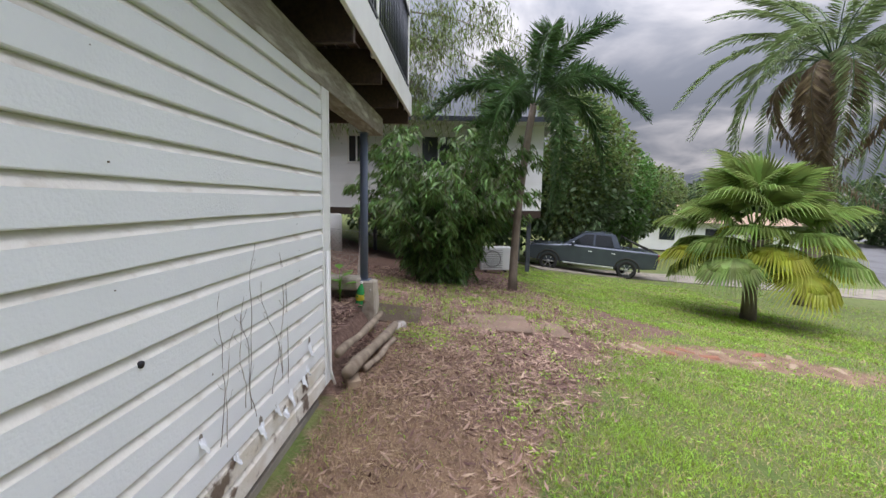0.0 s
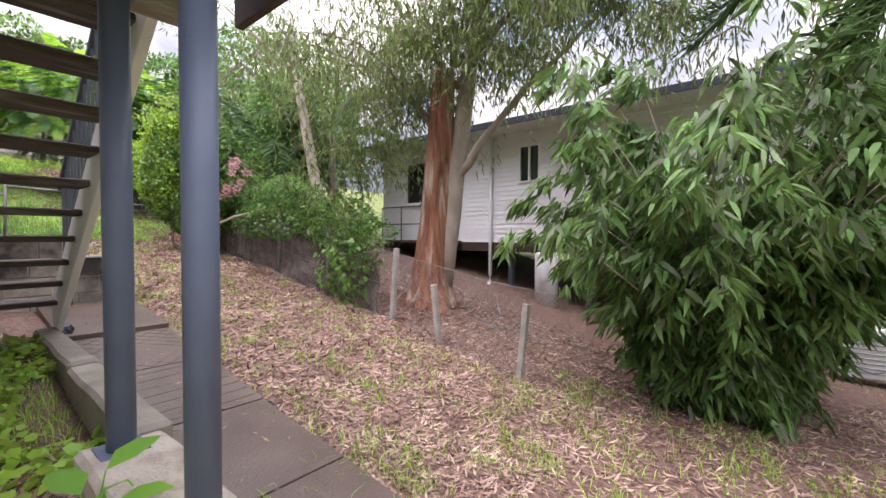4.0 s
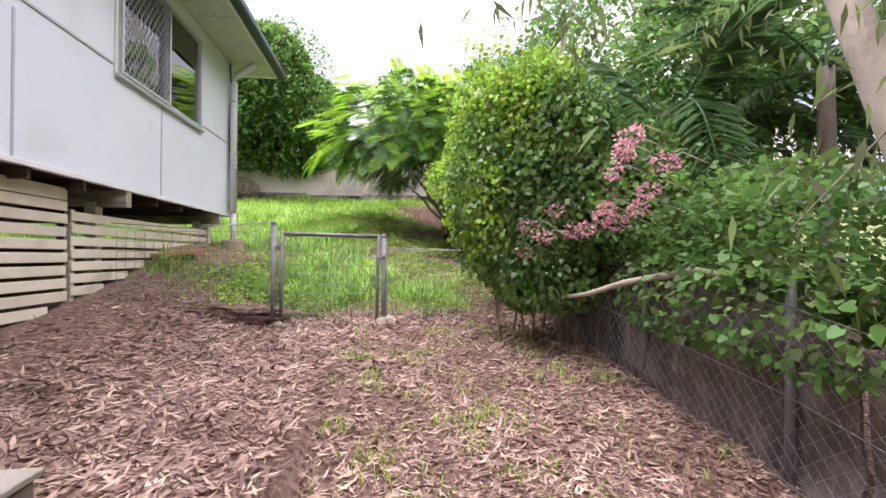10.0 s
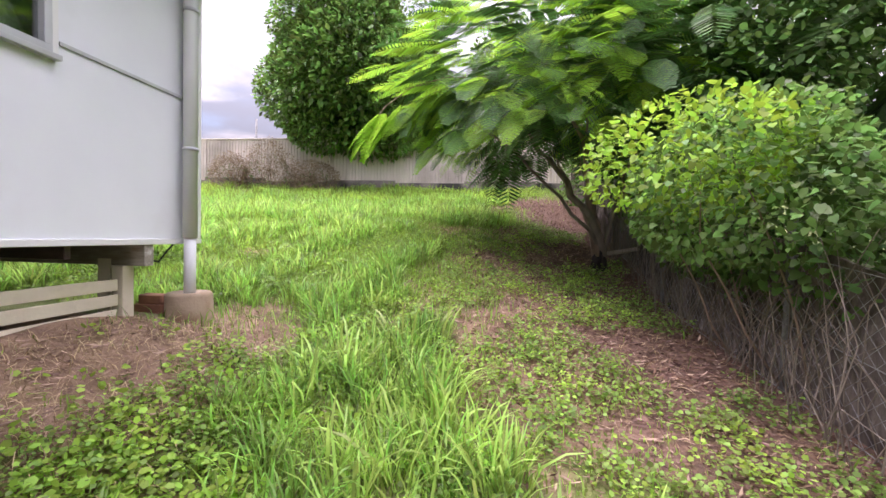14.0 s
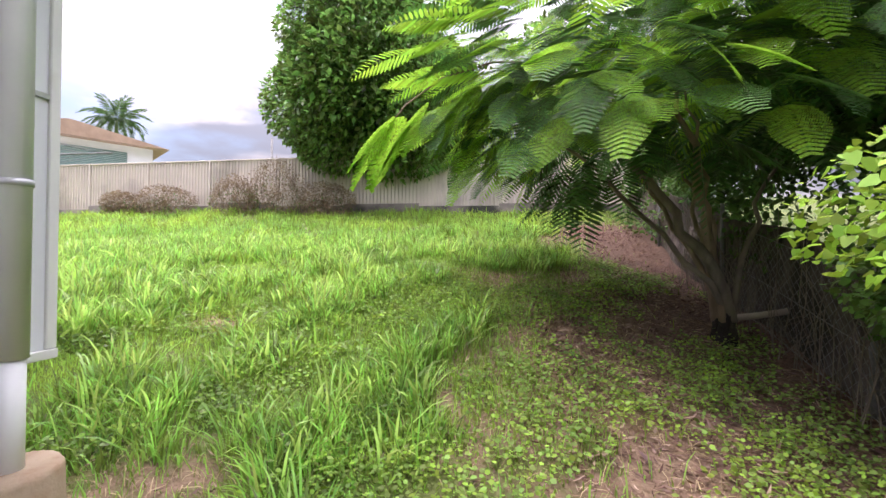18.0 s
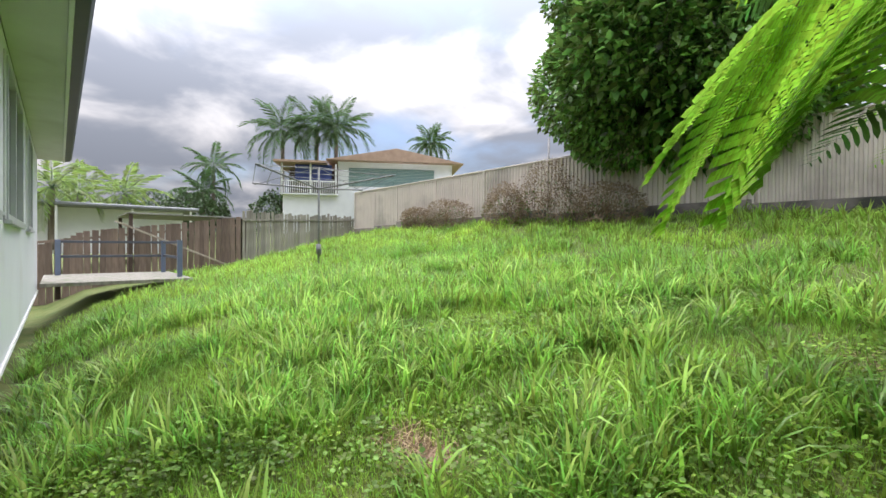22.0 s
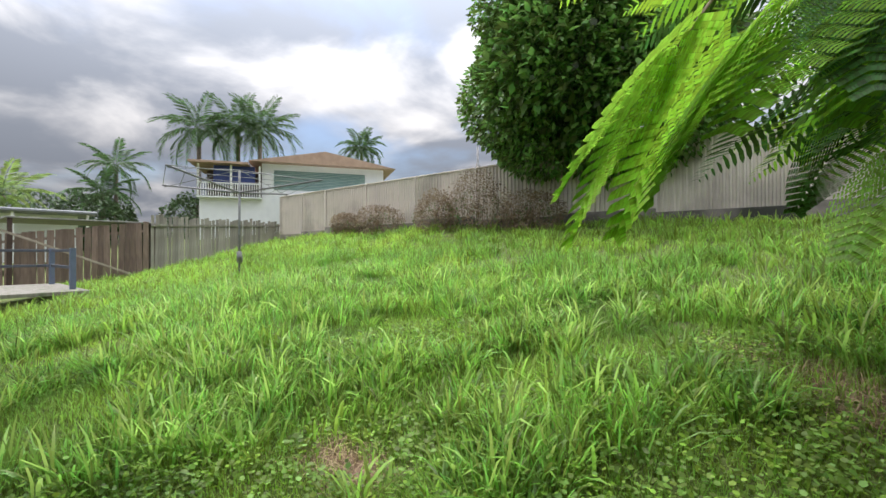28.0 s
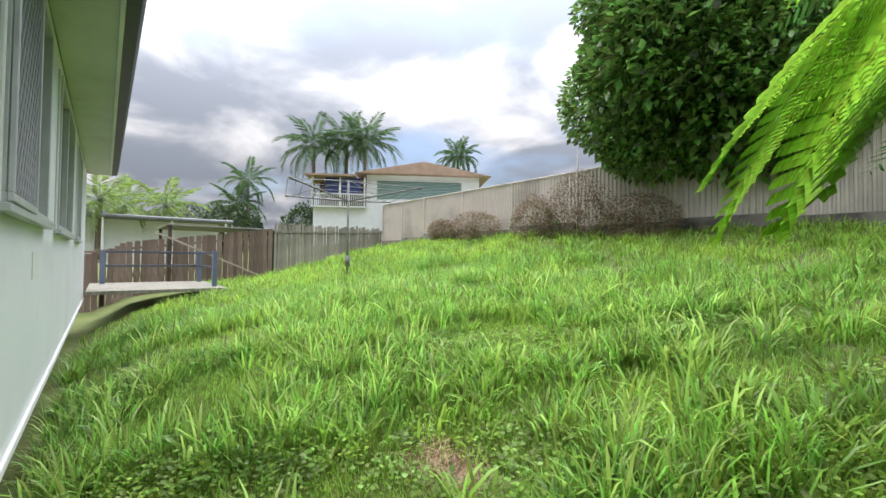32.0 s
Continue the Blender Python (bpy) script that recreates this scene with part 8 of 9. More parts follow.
def litter():
    r = np.random.default_rng(31)
    n = 80000
    p = np.concatenate((scatter(n, 0.1, 8.2, -3.2, 9.2, 33), scatter(70000, 1.2, 5.4, 0.0, 9, 34), scatter(15000, 2.4, 5.2, 9, 17, 35), scatter(5000, 0.1, 2.1, 0.1, 1.2, 36), scatter(16000, -3.6, 2.4, -2.0, -0.1, 37)))
    n = len(p)
    lit, soil, _ = zone_masks(p[:, 0], p[:, 1])
    bed = (p[:, 0] < 2.05) & (p[:, 1] > 0.05) & (p[:, 1] < 1.3)
    ok = (keep_clear(p) | bed) & (r.random(n) < np.maximum(np.maximum(lit, 0.5 * soil), bed * 0.9)) & ~((p[:, 0] < 2.1) & (p[:, 1] > 1.4) & (p[:, 1] < 5.2))
    p = p[ok]
    n = len(p)
    pos = np.column_stack((p, ground_z(p[:, 0], p[:, 1]) + 0.004 + 0.018 * r.random(n)))
    d = r.normal(size=(n, 3))
    d[:, 2] *= 0.22
    ob = part("leaf_litter", leaf_cloud("leaf_litter", pos, d, 0.04 + 0.07 * r.random(n) ** 1.5, "chip"), L_LITTER)
    tagged(ob, "dry brown gum leaves and bark shed over the soil", "leaf litter", kind="stuff")
    # leaves on the path
    p = scatter(110, 2.25, 3.0, -0.8, 5.0, 41)
    n = len(p)
    lift = np.where(p[:, 1] > 3.75, 0.04, 0)
    pos = np.column_stack((p, ground_z(np.full(n, 2.7), p[:, 1]) + 0.045 + lift))
    d = r.normal(size=(n, 3))
    d[:, 2] *= 0.05
    ob = part("fallen_leaves", leaf_cloud("fallen_leaves", pos, d, 0.03 + 0.05 * r.random(n), "chip"), L_STRAW)
    tagged(ob, "pale fallen leaves on the path", "leaf litter", kind="stuff")
    # sparse weeds in the litter
    c = np.concatenate((scatter(420, 3.0, 5.3, 0, 8.6, 51), scatter(420, 2.4, 6.0, -3.4, 0.9, 52)))
    q = np.repeat(c, 14, axis=0) + r.normal(size=(len(c) * 14, 2)) * 0.05
    ob = part("passage_weeds", blades("passage_weeds", q, ground_z(q[:, 0], q[:, 1]) - 0.005, 0.085 * (0.4 + r.random(len(q))), np.full(len(q), 0.005), 1.0, 53), L_LAWN)
    tagged(ob, "scattered tufts of grass in the leaf litter", "weeds", kind="stuff")


rear_grass()
front_lawn()
litter()
# ground cover on the bed under the stairs
_q = scatter(5000, 0.2, 2.05, 1.0, 3.6, 61)
_p = np.column_stack((_q, ground_z(_q[:, 0], _q[:, 1]) + 0.01 + 0.07 * RNG.random(5000)))
_d = RNG.normal(size=(5000, 3))
_d[:, 2] = np.abs(_d[:, 2]) * 0.5
_pat = np.sin(_q[:, 0] * 3 + 1) * np.sin(_q[:, 1] * 2.4) > -0.1
tagged(part("bed_weeds", leaf_cloud("bed_weeds", _p[_pat], _d[_pat], 0.035 + 0.04 * RNG.random(int(_pat.sum())), "round"), L_SPRIG), "low green weeds on the bed under the stairs", "weeds", kind="stuff")

# ---- small things at the front ----
YELLOWTAG = material("yellow_label", (0.62, 0.55, 0.04), (0.45, 0.42, 0.03), 20, 0.4, 0.0)
GREENPET = material("green_plastic", (0.03, 0.36, 0.10), (0.02, 0.28, 0.08), 5, 0.2, 0.0, spec=0.6)
L_SEED = leafmat("seedling_leaf", (0.16, 0.33, 0.04), (0.10, 0.25, 0.03), 0.25)
bt = thing("green_bottle", "crumpled green plastic bottle beside the post pad", "bottle", (1.76, 0.125, gz(1.76, 0.125) - 0.01), tilt=(8, -10))


def lathe(name, prof, n=18, wob=0.0):
    v = []
    for j, (r, z) in enumerate(prof):
        for k in range(n):
            a = 2 * math.pi * k / n
            w = 1 + wob * math.sin(3 * a + 2 * j)
            v.append((r * w * math.cos(a), r * w * math.sin(a), z))
    f = [(i * n + k, i * n + (k + 1) % n, (i + 1) * n + (k + 1) % n, (i + 1) * n + k) for i in range(len(prof) - 1) for k in range(n)]
    f += [tuple(range(n - 1, -1, -1)), tuple((len(prof) - 1) * n + k for k in range(n))]
    return pymesh(name, v, f)


part("bottle_body", lathe("bottle_body", ((0.03, 0), (0.045, 0.01), (0.042, 0.07), (0.047, 0.13), (0.043, 0.19), (0.03, 0.235), (0.014, 0.26), (0.014, 0.285)), 18, 0.07), GREENPET, bt, smooth=True)
part("cap", lathe("cap", ((0.017, 0.283), (0.017, 0.305), (0.012, 0.308))), WHITE, bt)
part("label_wrap", lathe("label_wrap", ((0.0475, 0.085), (0.0495, 0.10), (0.0495, 0.135), (0.046, 0.155)), 18, 0.07), YELLOWTAG, bt, "torn yellow label")
box("tag", -0.37, -0.28, 0.02, 0.035, 0.19, 0.225, PALEPOST, kerb, "pale timber peg in the slab")

sd = thing("seedling", "young broad-leaved seedling by the kerb", "plant", (1.80, 0.36, gz(1.80, 0.36)))
for k in range(9):
    a = 2.4 * k
    h = 0.10 + 0.03 * k
    e = (0.11 * math.cos(a), 0.11 * math.sin(a), h + 0.08)
    tube("stalk", [(0, 0, 0), (0.01, 0, h * 0.7), (e[0] * 0.4, e[1] * 0.4, h + 0.05)], [0.006, 0.005, 0.002], L_SEED, sd, n=5)
    P, D = np.array([[e[0] * 0.4, e[1] * 0.4, h + 0.05]]), np.array([[math.cos(a), math.sin(a), 0.25]])
    part("leaf", leaf_cloud("leaf", P, D, np.array([0.17]), "oval", roll=np.array([[0.0, 0.0, 1.0]])), L_SEED, sd)

for k, (a, b, r) in enumerate((((0.16, -0.17, -0.06), (1.92, -0.27, -0.20), 0.05), ((0.35, -0.05, 0.02), (1.85, -0.12, -0.05), 0.035), ((0.5, -0.24, -0.16), (1.4, -0.34, -0.2), 0.028))):
    lg = thing("edging_log", "weathered split log edging the mulch bed", "log", a, group="edging logs")
    d = Vector(b) - Vector(a)
    tube("timber", [tuple(d * q + Vector((0, 0.012 * math.sin(q * 7 + k), 0.006 * math.sin(q * 13)))) for q in np.linspace(0, 1, 8)], [r * (1 + 0.12 * math.sin(q * 11 + k)) for q in np.linspace(0, 1, 8)], TIMBER, lg, n=9)
bk = thing("loose_brick", "loose pale brick at the wall corner", "brick", (0.33, -0.16, gz(0.33, -0.2)), rz=24)
part("clay", rough_block(-0.115, 0.115, -0.055, 0.055, -0.01, 0.075, 3, 0.004, 0.006), BASECON, bk)
# the path runs on, half buried, into the lawn
SOILCON = material("soil_stained_concrete", (0.27, 0.19, 0.14), (0.19, 0.13, 0.095), 5, 0.9, 0.5, 50, stain=(0.12, 0.085, 0.06), stain_scale=1.6, coords="World")
pv = thing("old_paving", "broken concrete paving sunk in the soil", "paving", (2.7, -1.2, gz(2.7, -1.2)), kind="structure")
for k, (x0, x1, y0, y1) in enumerate(((-0.45, 0.32, -0.75, 0.68), (-0.4, 0.2, -1.25, -0.79))):
    z = gz(2.7 + (x0 + x1) / 2, -1.2 + (y0 + y1) / 2) - gz(2.7, -1.2)
    part("slab", rough_block(x0, x1, y0, y1, z - 0.1, z + 0.02, k + 5, 0.02, 0.01), SOILCON, pv)
# brick edging trail across the lawn
for k in range(11):
    x = 2.3 + 0.03 * k + 0.22 * math.sin(k * 3)
    y = -3.1 - 0.27 * k + 0.05 * math.sin(k * 1.7)
    st_ = thing("edging_stone", "half-buried stone of an old lawn edging", "stone", (x, y, gz(x, y)), rz=17 * k, group="lawn edging")
    part("rock", rough_block(-0.13, 0.13, -0.06, 0.06, -0.08, 0.018, k, 0.025, 0.03), BRICKRED if k in (2, 3, 4, 7) else BASECON, st_)

# foot of the stairs
wr = thing("plastic_wrap", "crumpled black plastic wrapped round the stair foot", "plastic bag", (2.25, 3.92, 0.27))
bm = bmesh.new()
bmesh.ops.create_icosphere(bm, subdivisions=3, radius=0.085)
for v_ in bm.verts:
    v_.co *= 1 + 0.28 * noise.noise(v_.co * 22)
    v_.co.z *= 0.9
part("sheet", bm, BLACKPL, wr)
# offcut board and bits against the slats
ob_ = thing("offcut_board", "orange pine offcut propped on a brick", "board", (0.80, 9.72, gz(0.80, 9.72) + 0.03), rz=58, tilt=(0, -6))
part("plank", rough_block(-0.34, 0.24, -0.085, 0.085, 0.05, 0.10, 2, 0.004, 0.008), ORANGEWOOD, ob_)
part("prop", rough_block(-0.24, -0.02, -0.06, 0.06, -0.10, 0.048, 5, 0.008, 0.01), BRICKRED, ob_, "dark brick under the board")
bs_ = thing("brick_stack", "two bricks under the floor edge", "brick", (0.42, 11.55, gz(0.42, 11.55)))
part("brick", rough_block(-0.13, 0.13, -0.07, 0.07, -0.02, 0.08, 4, 0.006, 0.008), BRICKRED, bs_)
part("brick", rough_block(-0.10, 0.12, -0.06, 0.06, 0.082, 0.16, 6, 0.006, 0.008), BRICKRED, bs_)
# weather stain cable under the floor at the back corner
cb = thing("floor_cable", "black cable hanging under the floor edge", "cable", (0.6, 11.6, 2.4))
tube("sheath", [(0, 0, 0), (-0.1, -0.02, -0.12), (-0.18, 0, -0.2), (-0.3, 0.02, -0.18)], 0.008, BLACKPL, cb, n=6)

# ---- along the boundary past the gate ----
leafy_mass("young_shrub", "yellow-green leafy shrub hanging over the boundary", "shrub", (5.25, 11.6, gz(5.25, 11.6)), [
    (L_VINEY, (-0.35, 0.1, 1.6), (0.8, 1.2, 0.42), 2600, 0.045, "heart"), (L_VINE, (0.0, 0.3, 1.4), (0.75, 1.5, 0.6), 6500, 0.045, "heart"), (L_MIX, (0.2, 0.3, 1.1), (0.6, 1.6, 0.7), 3000, 0.06, "heart")],
    [(limb_path((0.1, 0.3 * k - 0.5, 0), (-0.5, 0.3 * k - 0.6, 1.5), 0.2, 6, k), [0.009, 0.008, 0.007, 0.006, 0.005, 0.003], BROWNBARK) for k in range(4)])
leafy_mass("dark_hedge", "dark tangled growth on the boundary behind the poinciana", "hedge", (5.7, 15.8, gz(5.7, 15.8)), [
    (L_MIX, (0.2, 0.0, 1.6), (0.8, 2.6, 1.5), 8000, 0.085, "oval"), (L_VINE, (0.3, 3.4, 1.8), (0.9, 2.2, 1.5), 5000, 0.085, "oval"), (L_MIX, (0.9, 1.2, 3.4), (1.3, 3.2, 2.0), 9000, 0.12, "dia"), (L_MIX, (0.9, 4.2, 3.2), (1.6, 1.8, 2.0), 5000, 0.12, "dia"), (L_MIX, (0.4, -2.6, 2.2), (0.7, 1.6, 1.4), 4500, 0.085, "oval")])
# bare hanging stems below the vines
vs_ = []
rr_ = random.Random(8)
for k in range(260):
    y = rr_.uniform(7.9, 17)
    x = fence_x(y) - rr_.uniform(0.02, 0.25)
    z = gz(x, y)
    h = rr_.uniform(0.35, 1.3)
    vs_.append(tube_mesh("s", [(x, y, z - 0.05), (x + rr_.uniform(-0.12, 0.12), y + rr_.uniform(-0.25, 0.25), z + h * 0.5), (x + rr_.uniform(-0.2, 0.2), y + rr_.uniform(-0.5, 0.5), z + h)], [0.005, 0.004, 0.002], 4, False))
tagged(part("hanging_stems", join_meshes("hanging_stems", vs_), BARK), "bare grey vine stems along the boundary", "vine stems", kind="stuff")
# dead twigs under the neighbour's floor
vs_ = []
for k in range(60):
    x, y = rr_.uniform(6.6, 8.4), rr_.uniform(1.2, 6.5)
    z = gz(x, y)
    p = [(x, y, z)]
    for i in range(4):
        p.append((p[-1][0] + rr_.uniform(-0.25, 0.25), p[-1][1] + rr_.uniform(-0.25, 0.25), p[-1][2] + rr_.uniform(-0.02, 0.22)))
    vs_.append(tube_mesh("s", p, [0.012, 0.009, 0.006, 0.004, 0.002], 4, False))
tagged(part("fallen_branches", join_meshes("fallen_branches", vs_), PALEBARK), "grey fallen branches beside the neighbouring house", "branches", kind="stuff")
# bark shed round the gum
n_ = 260
q_ = np.random.default_rng(77).normal(size=(n_, 2)) * 0.55 + (6.75, 3.5)
p_ = np.column_stack((q_, ground_z(q_[:, 0], q_[:, 1]) + 0.03))
d_ = np.random.default_rng(78).normal(size=(n_, 3))
d_[:, 2] *= 0.15
tagged(part("shed_bark", leaf_cloud("shed_bark", p_, d_, np.full(n_, 0.22), "chip"), GUMBARK), "strips of red bark shed round the gum", "bark", kind="stuff")
# dry brown grass along the enclosure wall
r_s = np.random.default_rng(5)
q_ = np.column_stack((r_s.uniform(-3.4, 2.2, 26000), -0.12 - np.abs(r_s.normal(size=26000)) * 0.7))
tagged(part("dry_grass", blades("dry_grass", q_, ground_z(q_[:, 0], q_[:, 1]) - 0.004, 0.06 * (0.3 + r_s.random(26000)), np.full(26000, 0.0026), 2.2, 15), L_STRAW), "matted dry grass at the foot of the wall", "grass", kind="stuff")

# grass on the bed under the stairs
r_b = np.random.default_rng(44)
q_ = np.column_stack((r_b.uniform(0.25, 1.98, 7000), r_b.uniform(1.05, 3.7, 7000)))
k_ = np.sin(q_[:, 0] * 2.2 + 0.5) * np.sin(q_[:, 1] * 2.0 + 0.4) + 0.3 * r_b.normal(size=7000) > -0.1
q_ = q_[k_]
tagged(part("bed_grass", blades("bed_grass", q_, ground_z(q_[:, 0], q_[:, 1]) - 0.005, 0.08 * (0.4 + r_b.random(len(q_))), np.full(len(q_), 0.004), 1.0, 45), L_GRASS), "soft green grass on the bed beside the path", "grass", kind="stuff")
# creeper hanging to the ground at the end of the screen
leafy_mass("hanging_creeper", "pale green creeper hanging from a branch to the fence", "creeper", (5.45, 3.75, gz(5.45, 3.75)), [
    (L_VINE, (0.0, 0.3, 0.65), (0.28, 0.55, 0.6), 380, 0.07, "heart"), (L_GUM, (0.0, 0.5, 1.7), (0.4, 0.7, 0.8), 420, 0.13, "lance")], shingle=True)
box("paint_patch", -1.86, -1.54, REAR_Y + 0.001, REAR_Y + 0.004, 3.17, 3.34, WHITE, house, "white patch of filler")

# eroded red bank under the wire fence, its undercut's shadow put into the soil tone
eb = thing("eroded_bank", "eroded red soil ledge, darkened as the shadow gap under a lip of dry turf", "soil", (1.2, 8.66, gz(1.2, 8.6) - 0.09))


def soil_lump(rx, ry, rz_, seed, tilt):
    bm = bmesh.new()
    bmesh.ops.create_icosphere(bm, subdivisions=5, radius=1.0)
    for v in bm.verts:
        c = v.co.copy()
        q = c + Vector((seed, 0, 0))
        w = 1 + 0.3 * noise.noise(q * 2.3) + 0.16 * noise.noise(q * 7)
        v.co = Vector((c.x * rx * w, c.y * ry * w + 0.05 * math.sin(4 * c.x), c.z * rz_ * w + tilt * c.x + 0.03 * noise.noise(q * 9)))
    return bm


part("soil_ledge", soil_lump(0.95, 0.15, 0.085, 0.0, -0.09), REDSOIL, eb)
lip = part("turf_lip", soil_lump(1.05, 0.36, 0.035, 5.0, -0.09), PATHSOIL, eb, "lip of dry brown turf over the ledge")
lip.location = (0, 0.27, 0.075)

# bunches of pink blossom on a bowed branch
bb = thing("blossom_branch", "bowed grey branch hung with bunches of dusty pink blossom", "branch", (5.55, 6.2, gz(5.55, 6.2)))
tube("bough", [(0.0, 0.0, 1.0), (-0.25, 0.25, 1.08), (-0.48, 0.65, 0.98), (-0.58, 1.05, 0.86), (-0.62, 1.45, 0.80), (-0.6, 1.7, 0.88), (-0.55, 1.85, 1.1)], [0.028, 0.026, 0.023, 0.02, 0.016, 0.011, 0.006], PALEBARK, bb, "bowed pale branch")
r_ = np.random.default_rng(64)
for k, (x, y, z) in enumerate(((5.0, 6.97, 2.04), (5.05, 7.1, 2.0), (5.0, 7.31, 1.90), (5.0, 7.9, 1.84), (5.02, 6.68, 2.5), (5.05, 6.8, 2.46), (5.1, 6.6, 2.12), (5.02, 6.6, 2.0), (5.0, 8.05, 1.88), (5.05, 7.75, 1.78), (5.15, 6.5, 2.28), (5.2, 7.2, 2.35), (5.1, 6.9, 2.42), (5.25, 7.6, 2.5), (5.3, 7.9, 2.6), (5.2, 8.0, 2.1), (5.25, 7.4, 2.2), (5.1, 7.0, 1.93), (5.3, 8.1, 2.35), (5.2, 7.5, 1.95), (4.62, 7.62, 1.95), (4.72, 7.5, 1.85), (4.85, 7.55, 2.08), (4.6, 7.66, 1.72), (4.95, 7.45, 1.9))):
    m = 80
    d = r_.normal(size=(m, 3))
    d /= np.linalg.norm(d, axis=1, keepdims=True)
    rad = 0.05 + 0.035 * r_.random()
    base = np.array((x - 5.55, y - 6.2, z - gz(5.55, 6.2)))
    part("blossom", leaf_cloud("blossom", base + d * rad * (0.6 + 0.4 * r_.random((m, 1))) * (1.2, 1.2, 0.8), d + r_.normal(size=(m, 3)) * 0.5, 0.020 + 0.014 * r_.random(m), "round"), L_PINK, bb)
    c = Vector(base)
    tube("stalk", [c, c + Vector((0.08, -0.05, 0.06)), c + Vector((0.22, -0.1, -0.02))], [0.003, 0.004, 0.005], PALEBARK, bb, n=5)
# loose sprays standing out of the vine bush
sp, pos, drc = [], [], []
rr_ = random.Random(31)
g0 = gz(4.82, 8.2)
for k in range(42):
    a, el = rr_.uniform(2.2, 5.4), rr_.uniform(0.45, 1.35)
    s0 = Vector((4.82 + 0.85 * math.cos(a) * math.cos(el), 8.2 + 0.62 * math.sin(a) * math.cos(el), g0 + 1.7 + 1.25 * math.sin(el)))
    dv = Vector((math.cos(a), math.sin(a), 0.6 + rr_.uniform(-0.6, 0.5))) * rr_.uniform(0.15, 0.42)
    pts = [s0, s0 + dv * 0.5 + Vector((0, 0, 0.04)), s0 + dv + Vector((0, 0, -0.03))]
    sp.append(tube_mesh("s", pts, [0.004, 0.003, 0.0015], 4, False))
    for q in np.linspace(0.1, 1, 6):
        pos.append(tuple(s0 + dv * q))
        drc.append((dv.x + rr_.uniform(-0.3, 0.3), dv.y + rr_.uniform(-0.3, 0.3), -0.1 + rr_.uniform(-0.2, 0.2)))
vs_ = thing("vine_sprays", "loose yellow-green vine shoots standing out of the bush", "vine", (0, 0, 0))
part("shoots", join_meshes("shoots", sp), PALEBARK, vs_)
part("lit_young_leaves", leaf_cloud("lit_young_leaves", np.array(pos), np.array(drc), np.full(len(pos), 0.05), "heart"), L_VINEY, vs_)
# dark leaf litter along the rear boundary and by the house corner
r_l = np.random.default_rng(71)
q_ = np.column_stack((r_l.uniform(3.0, 5.3, 34000), r_l.uniform(8.9, 20.3, 34000)))
soil_ = zone_masks(q_[:, 0], q_[:, 1])[1]
q_ = q_[r_l.random(len(q_)) < np.clip(soil_ * 1.4 - 0.3, 0, 1)]
n_ = len(q_)
d_ = r_l.normal(size=(n_, 3))
d_[:, 2] *= 0.25
tagged(part("rear_litter", leaf_cloud("rear_litter", np.column_stack((q_, ground_z(q_[:, 0], q_[:, 1]) + 0.004 + 0.02 * r_l.random(n_))), d_, 0.03 + 0.05 * r_l.random(n_), "chip"), L_MULCH), "dark brown leaf mulch under the boundary vines", "leaf litter", kind="stuff")
# lumpy footings of the gate posts
for x, y in ((2.17, 8.70), (3.335, 8.82)):
    ft = thing("post_footing", "lumpy concrete footing round a gate post", "footing", (x, y, gz(x, y)), group="gate footings")
    part("lump", rough_block(-0.13, 0.12, -0.12, 0.10, -0.15, 0.05, int(x * 10), 0.05, 0.05), PADCON, ft)

ws = thing("corner_stone", "pale broken stone wedge at the end of the bed edging", "stone", (1.93, -0.30, gz(1.93, -0.30)), rz=-28)
part("rock", rough_block(-0.16, 0.14, -0.05, 0.05, -0.1, 0.08, 12, 0.03, 0.03), PALEPOST, ws)

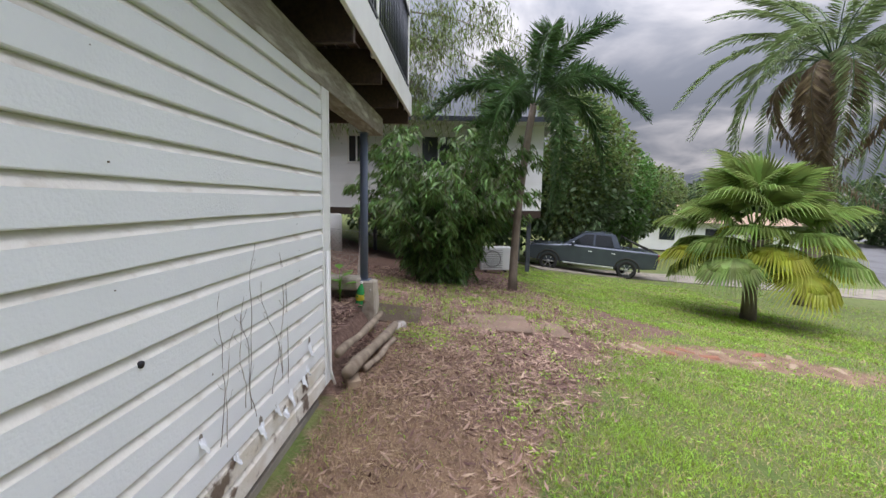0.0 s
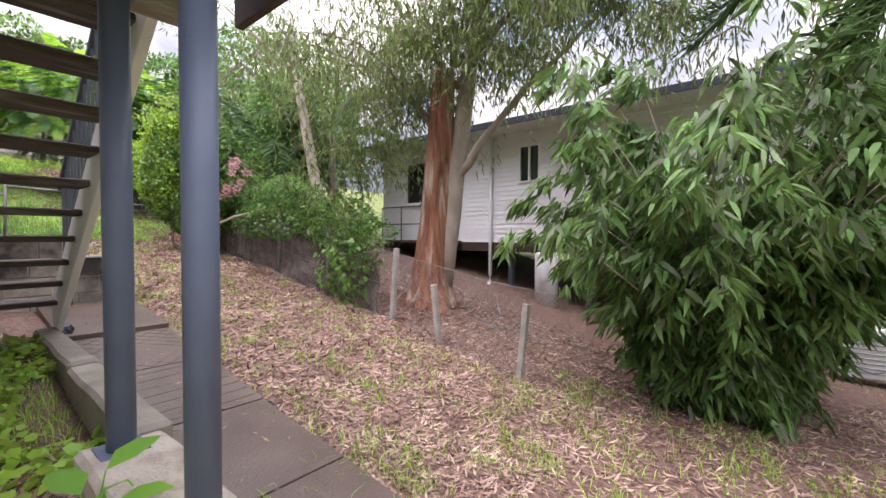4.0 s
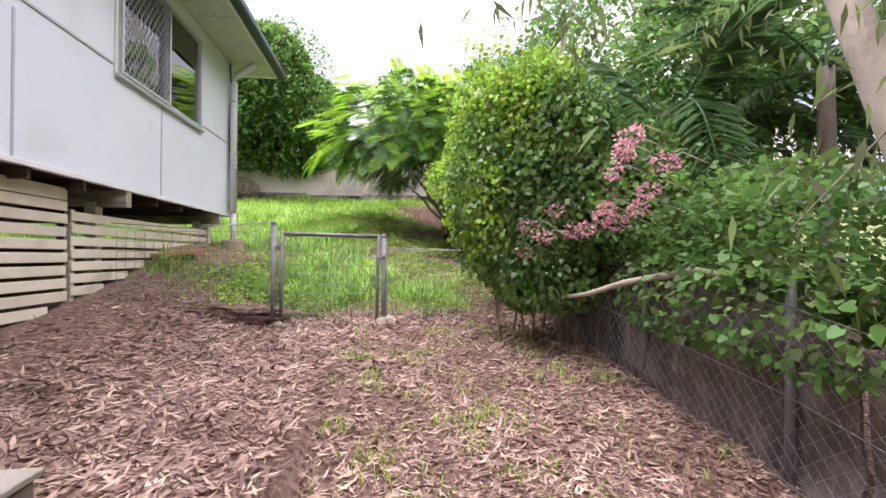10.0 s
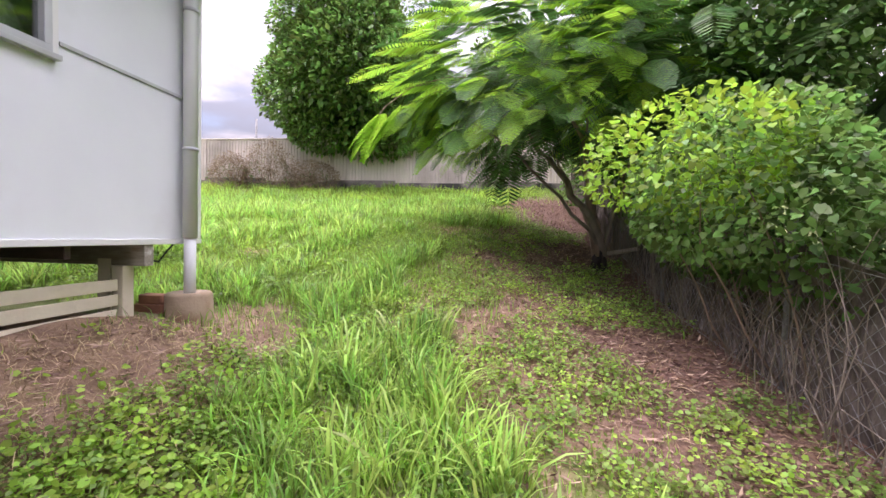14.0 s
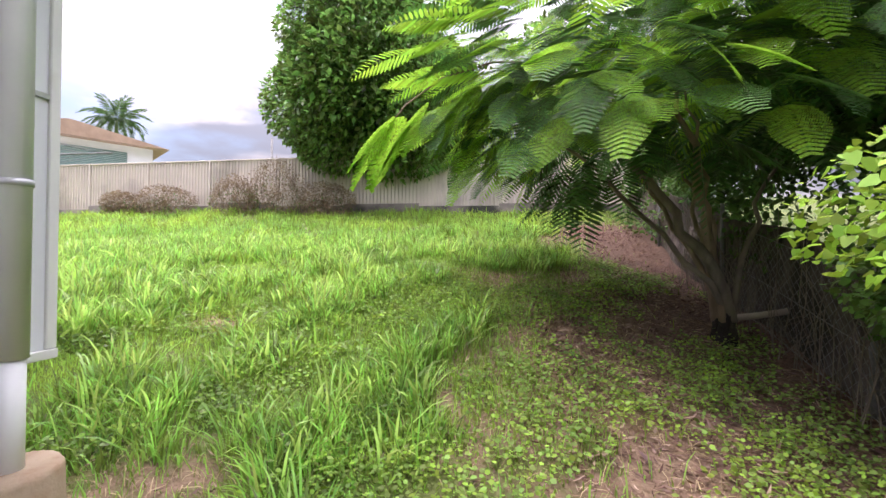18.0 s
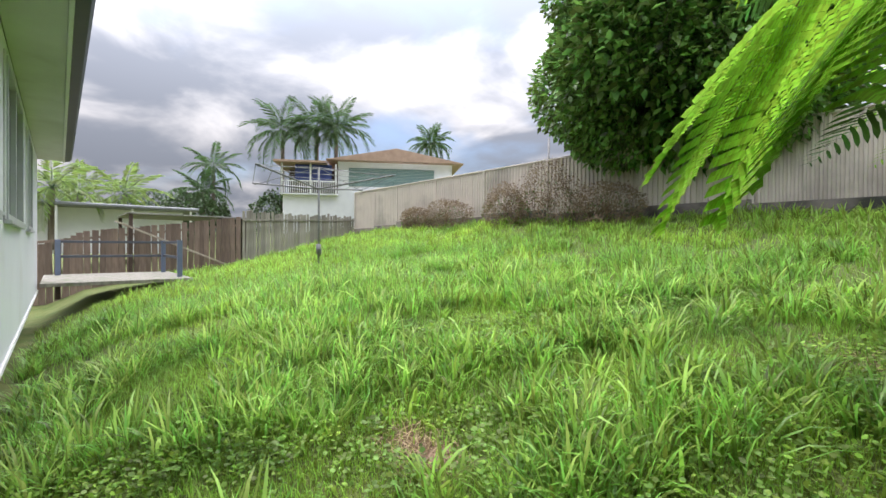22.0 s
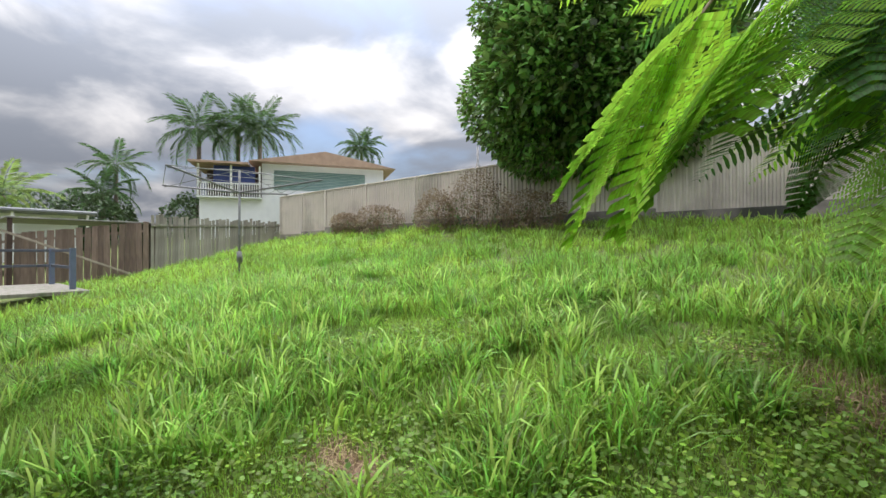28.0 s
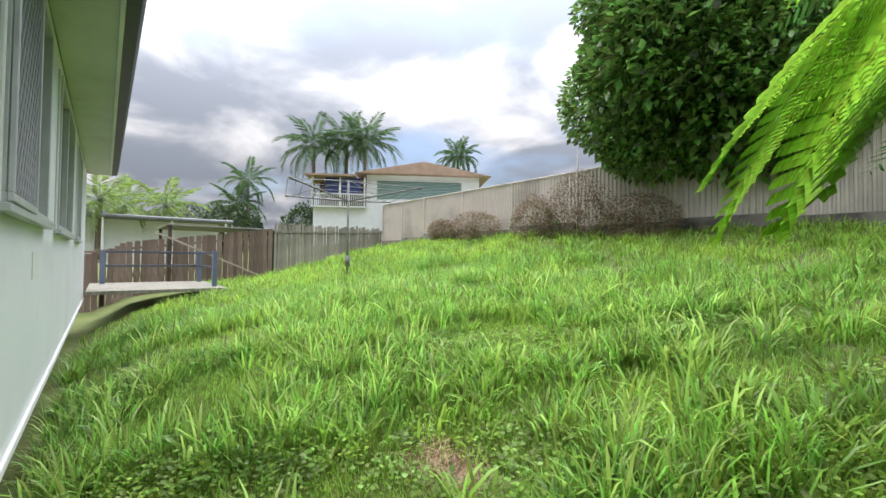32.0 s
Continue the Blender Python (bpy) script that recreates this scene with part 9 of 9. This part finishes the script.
leafy_mass("yard_tree", "dense dark tree behind the boundary", "tree", (8.2, 9.6, gz(8.2, 9.6)), [(L_MIX, (0, 0, 2.6), (1.5, 1.6, 2.0), 8000, 0.13, "dia"), (L_VINE, (-0.5, -0.4, 2.9), (1.3, 1.3, 1.5), 3000, 0.12, "dia")],
           [(limb_path((0, 0, -0.2), (0, 0, 2.4), 0.15, 6, 2), [0.12, 0.11, 0.1, 0.09, 0.06, 0.03], BARK)])

# pale leaves and weeds on the bare corner by the house
r_c = np.random.default_rng(83)
q_ = r_c.normal(size=(2600, 2)) * (0.55, 0.9) + (1.5, 10.2)
q_ = q_[keep_clear(q_) & (q_[:, 1] > 8.9)]
n_ = len(q_)
d_ = r_c.normal(size=(n_, 3))
d_[:, 2] *= 0.2
tagged(part("corner_litter", leaf_cloud("corner_litter", np.column_stack((q_, ground_z(q_[:, 0], q_[:, 1]) + 0.005 + 0.015 * r_c.random(n_))), d_, 0.03 + 0.05 * r_c.random(n_), "chip"), L_LITTER), "pale dry leaves on the bare corner", "leaf litter", kind="stuff")
c_ = np.concatenate((r_c.normal(size=(240, 2)) * (0.3, 0.3) + (1.75, 9.7), r_c.normal(size=(120, 2)) * (0.5, 0.4) + (2.1, 10.8)))
q_ = np.repeat(c_, 10, axis=0) + r_c.normal(size=(len(c_) * 10, 2)) * 0.04
n_ = len(q_)
d_ = r_c.normal(size=(n_, 3))
d_[:, 2] *= 0.3
tagged(part("corner_weeds", leaf_cloud("corner_weeds", np.column_stack((q_, ground_z(q_[:, 0], q_[:, 1]) + 0.02 + 0.08 * r_c.random(n_))), d_, 0.025 + 0.03 * r_c.random(n_), "round"), L_SPRIG), "low green weeds on the bare corner", "weeds", kind="stuff")

leafy_mass("yard_tree", "dense dark tree over the corner of the back fence", "tree", (4.9, 22.9, gz(4.9, 22.9)), [(L_MIX, (0, 0, 3.0), (2.0, 1.2, 2.3), 11000, 0.15, "dia"), (L_MANGO, (-0.9, -0.2, 3.6), (1.6, 1.1, 1.8), 5000, 0.15, "dia")],
           [(limb_path((0, 0, -0.2), (0, 0, 2.6), 0.15, 6, 2), [0.16, 0.15, 0.13, 0.1, 0.07, 0.03], BARK)])
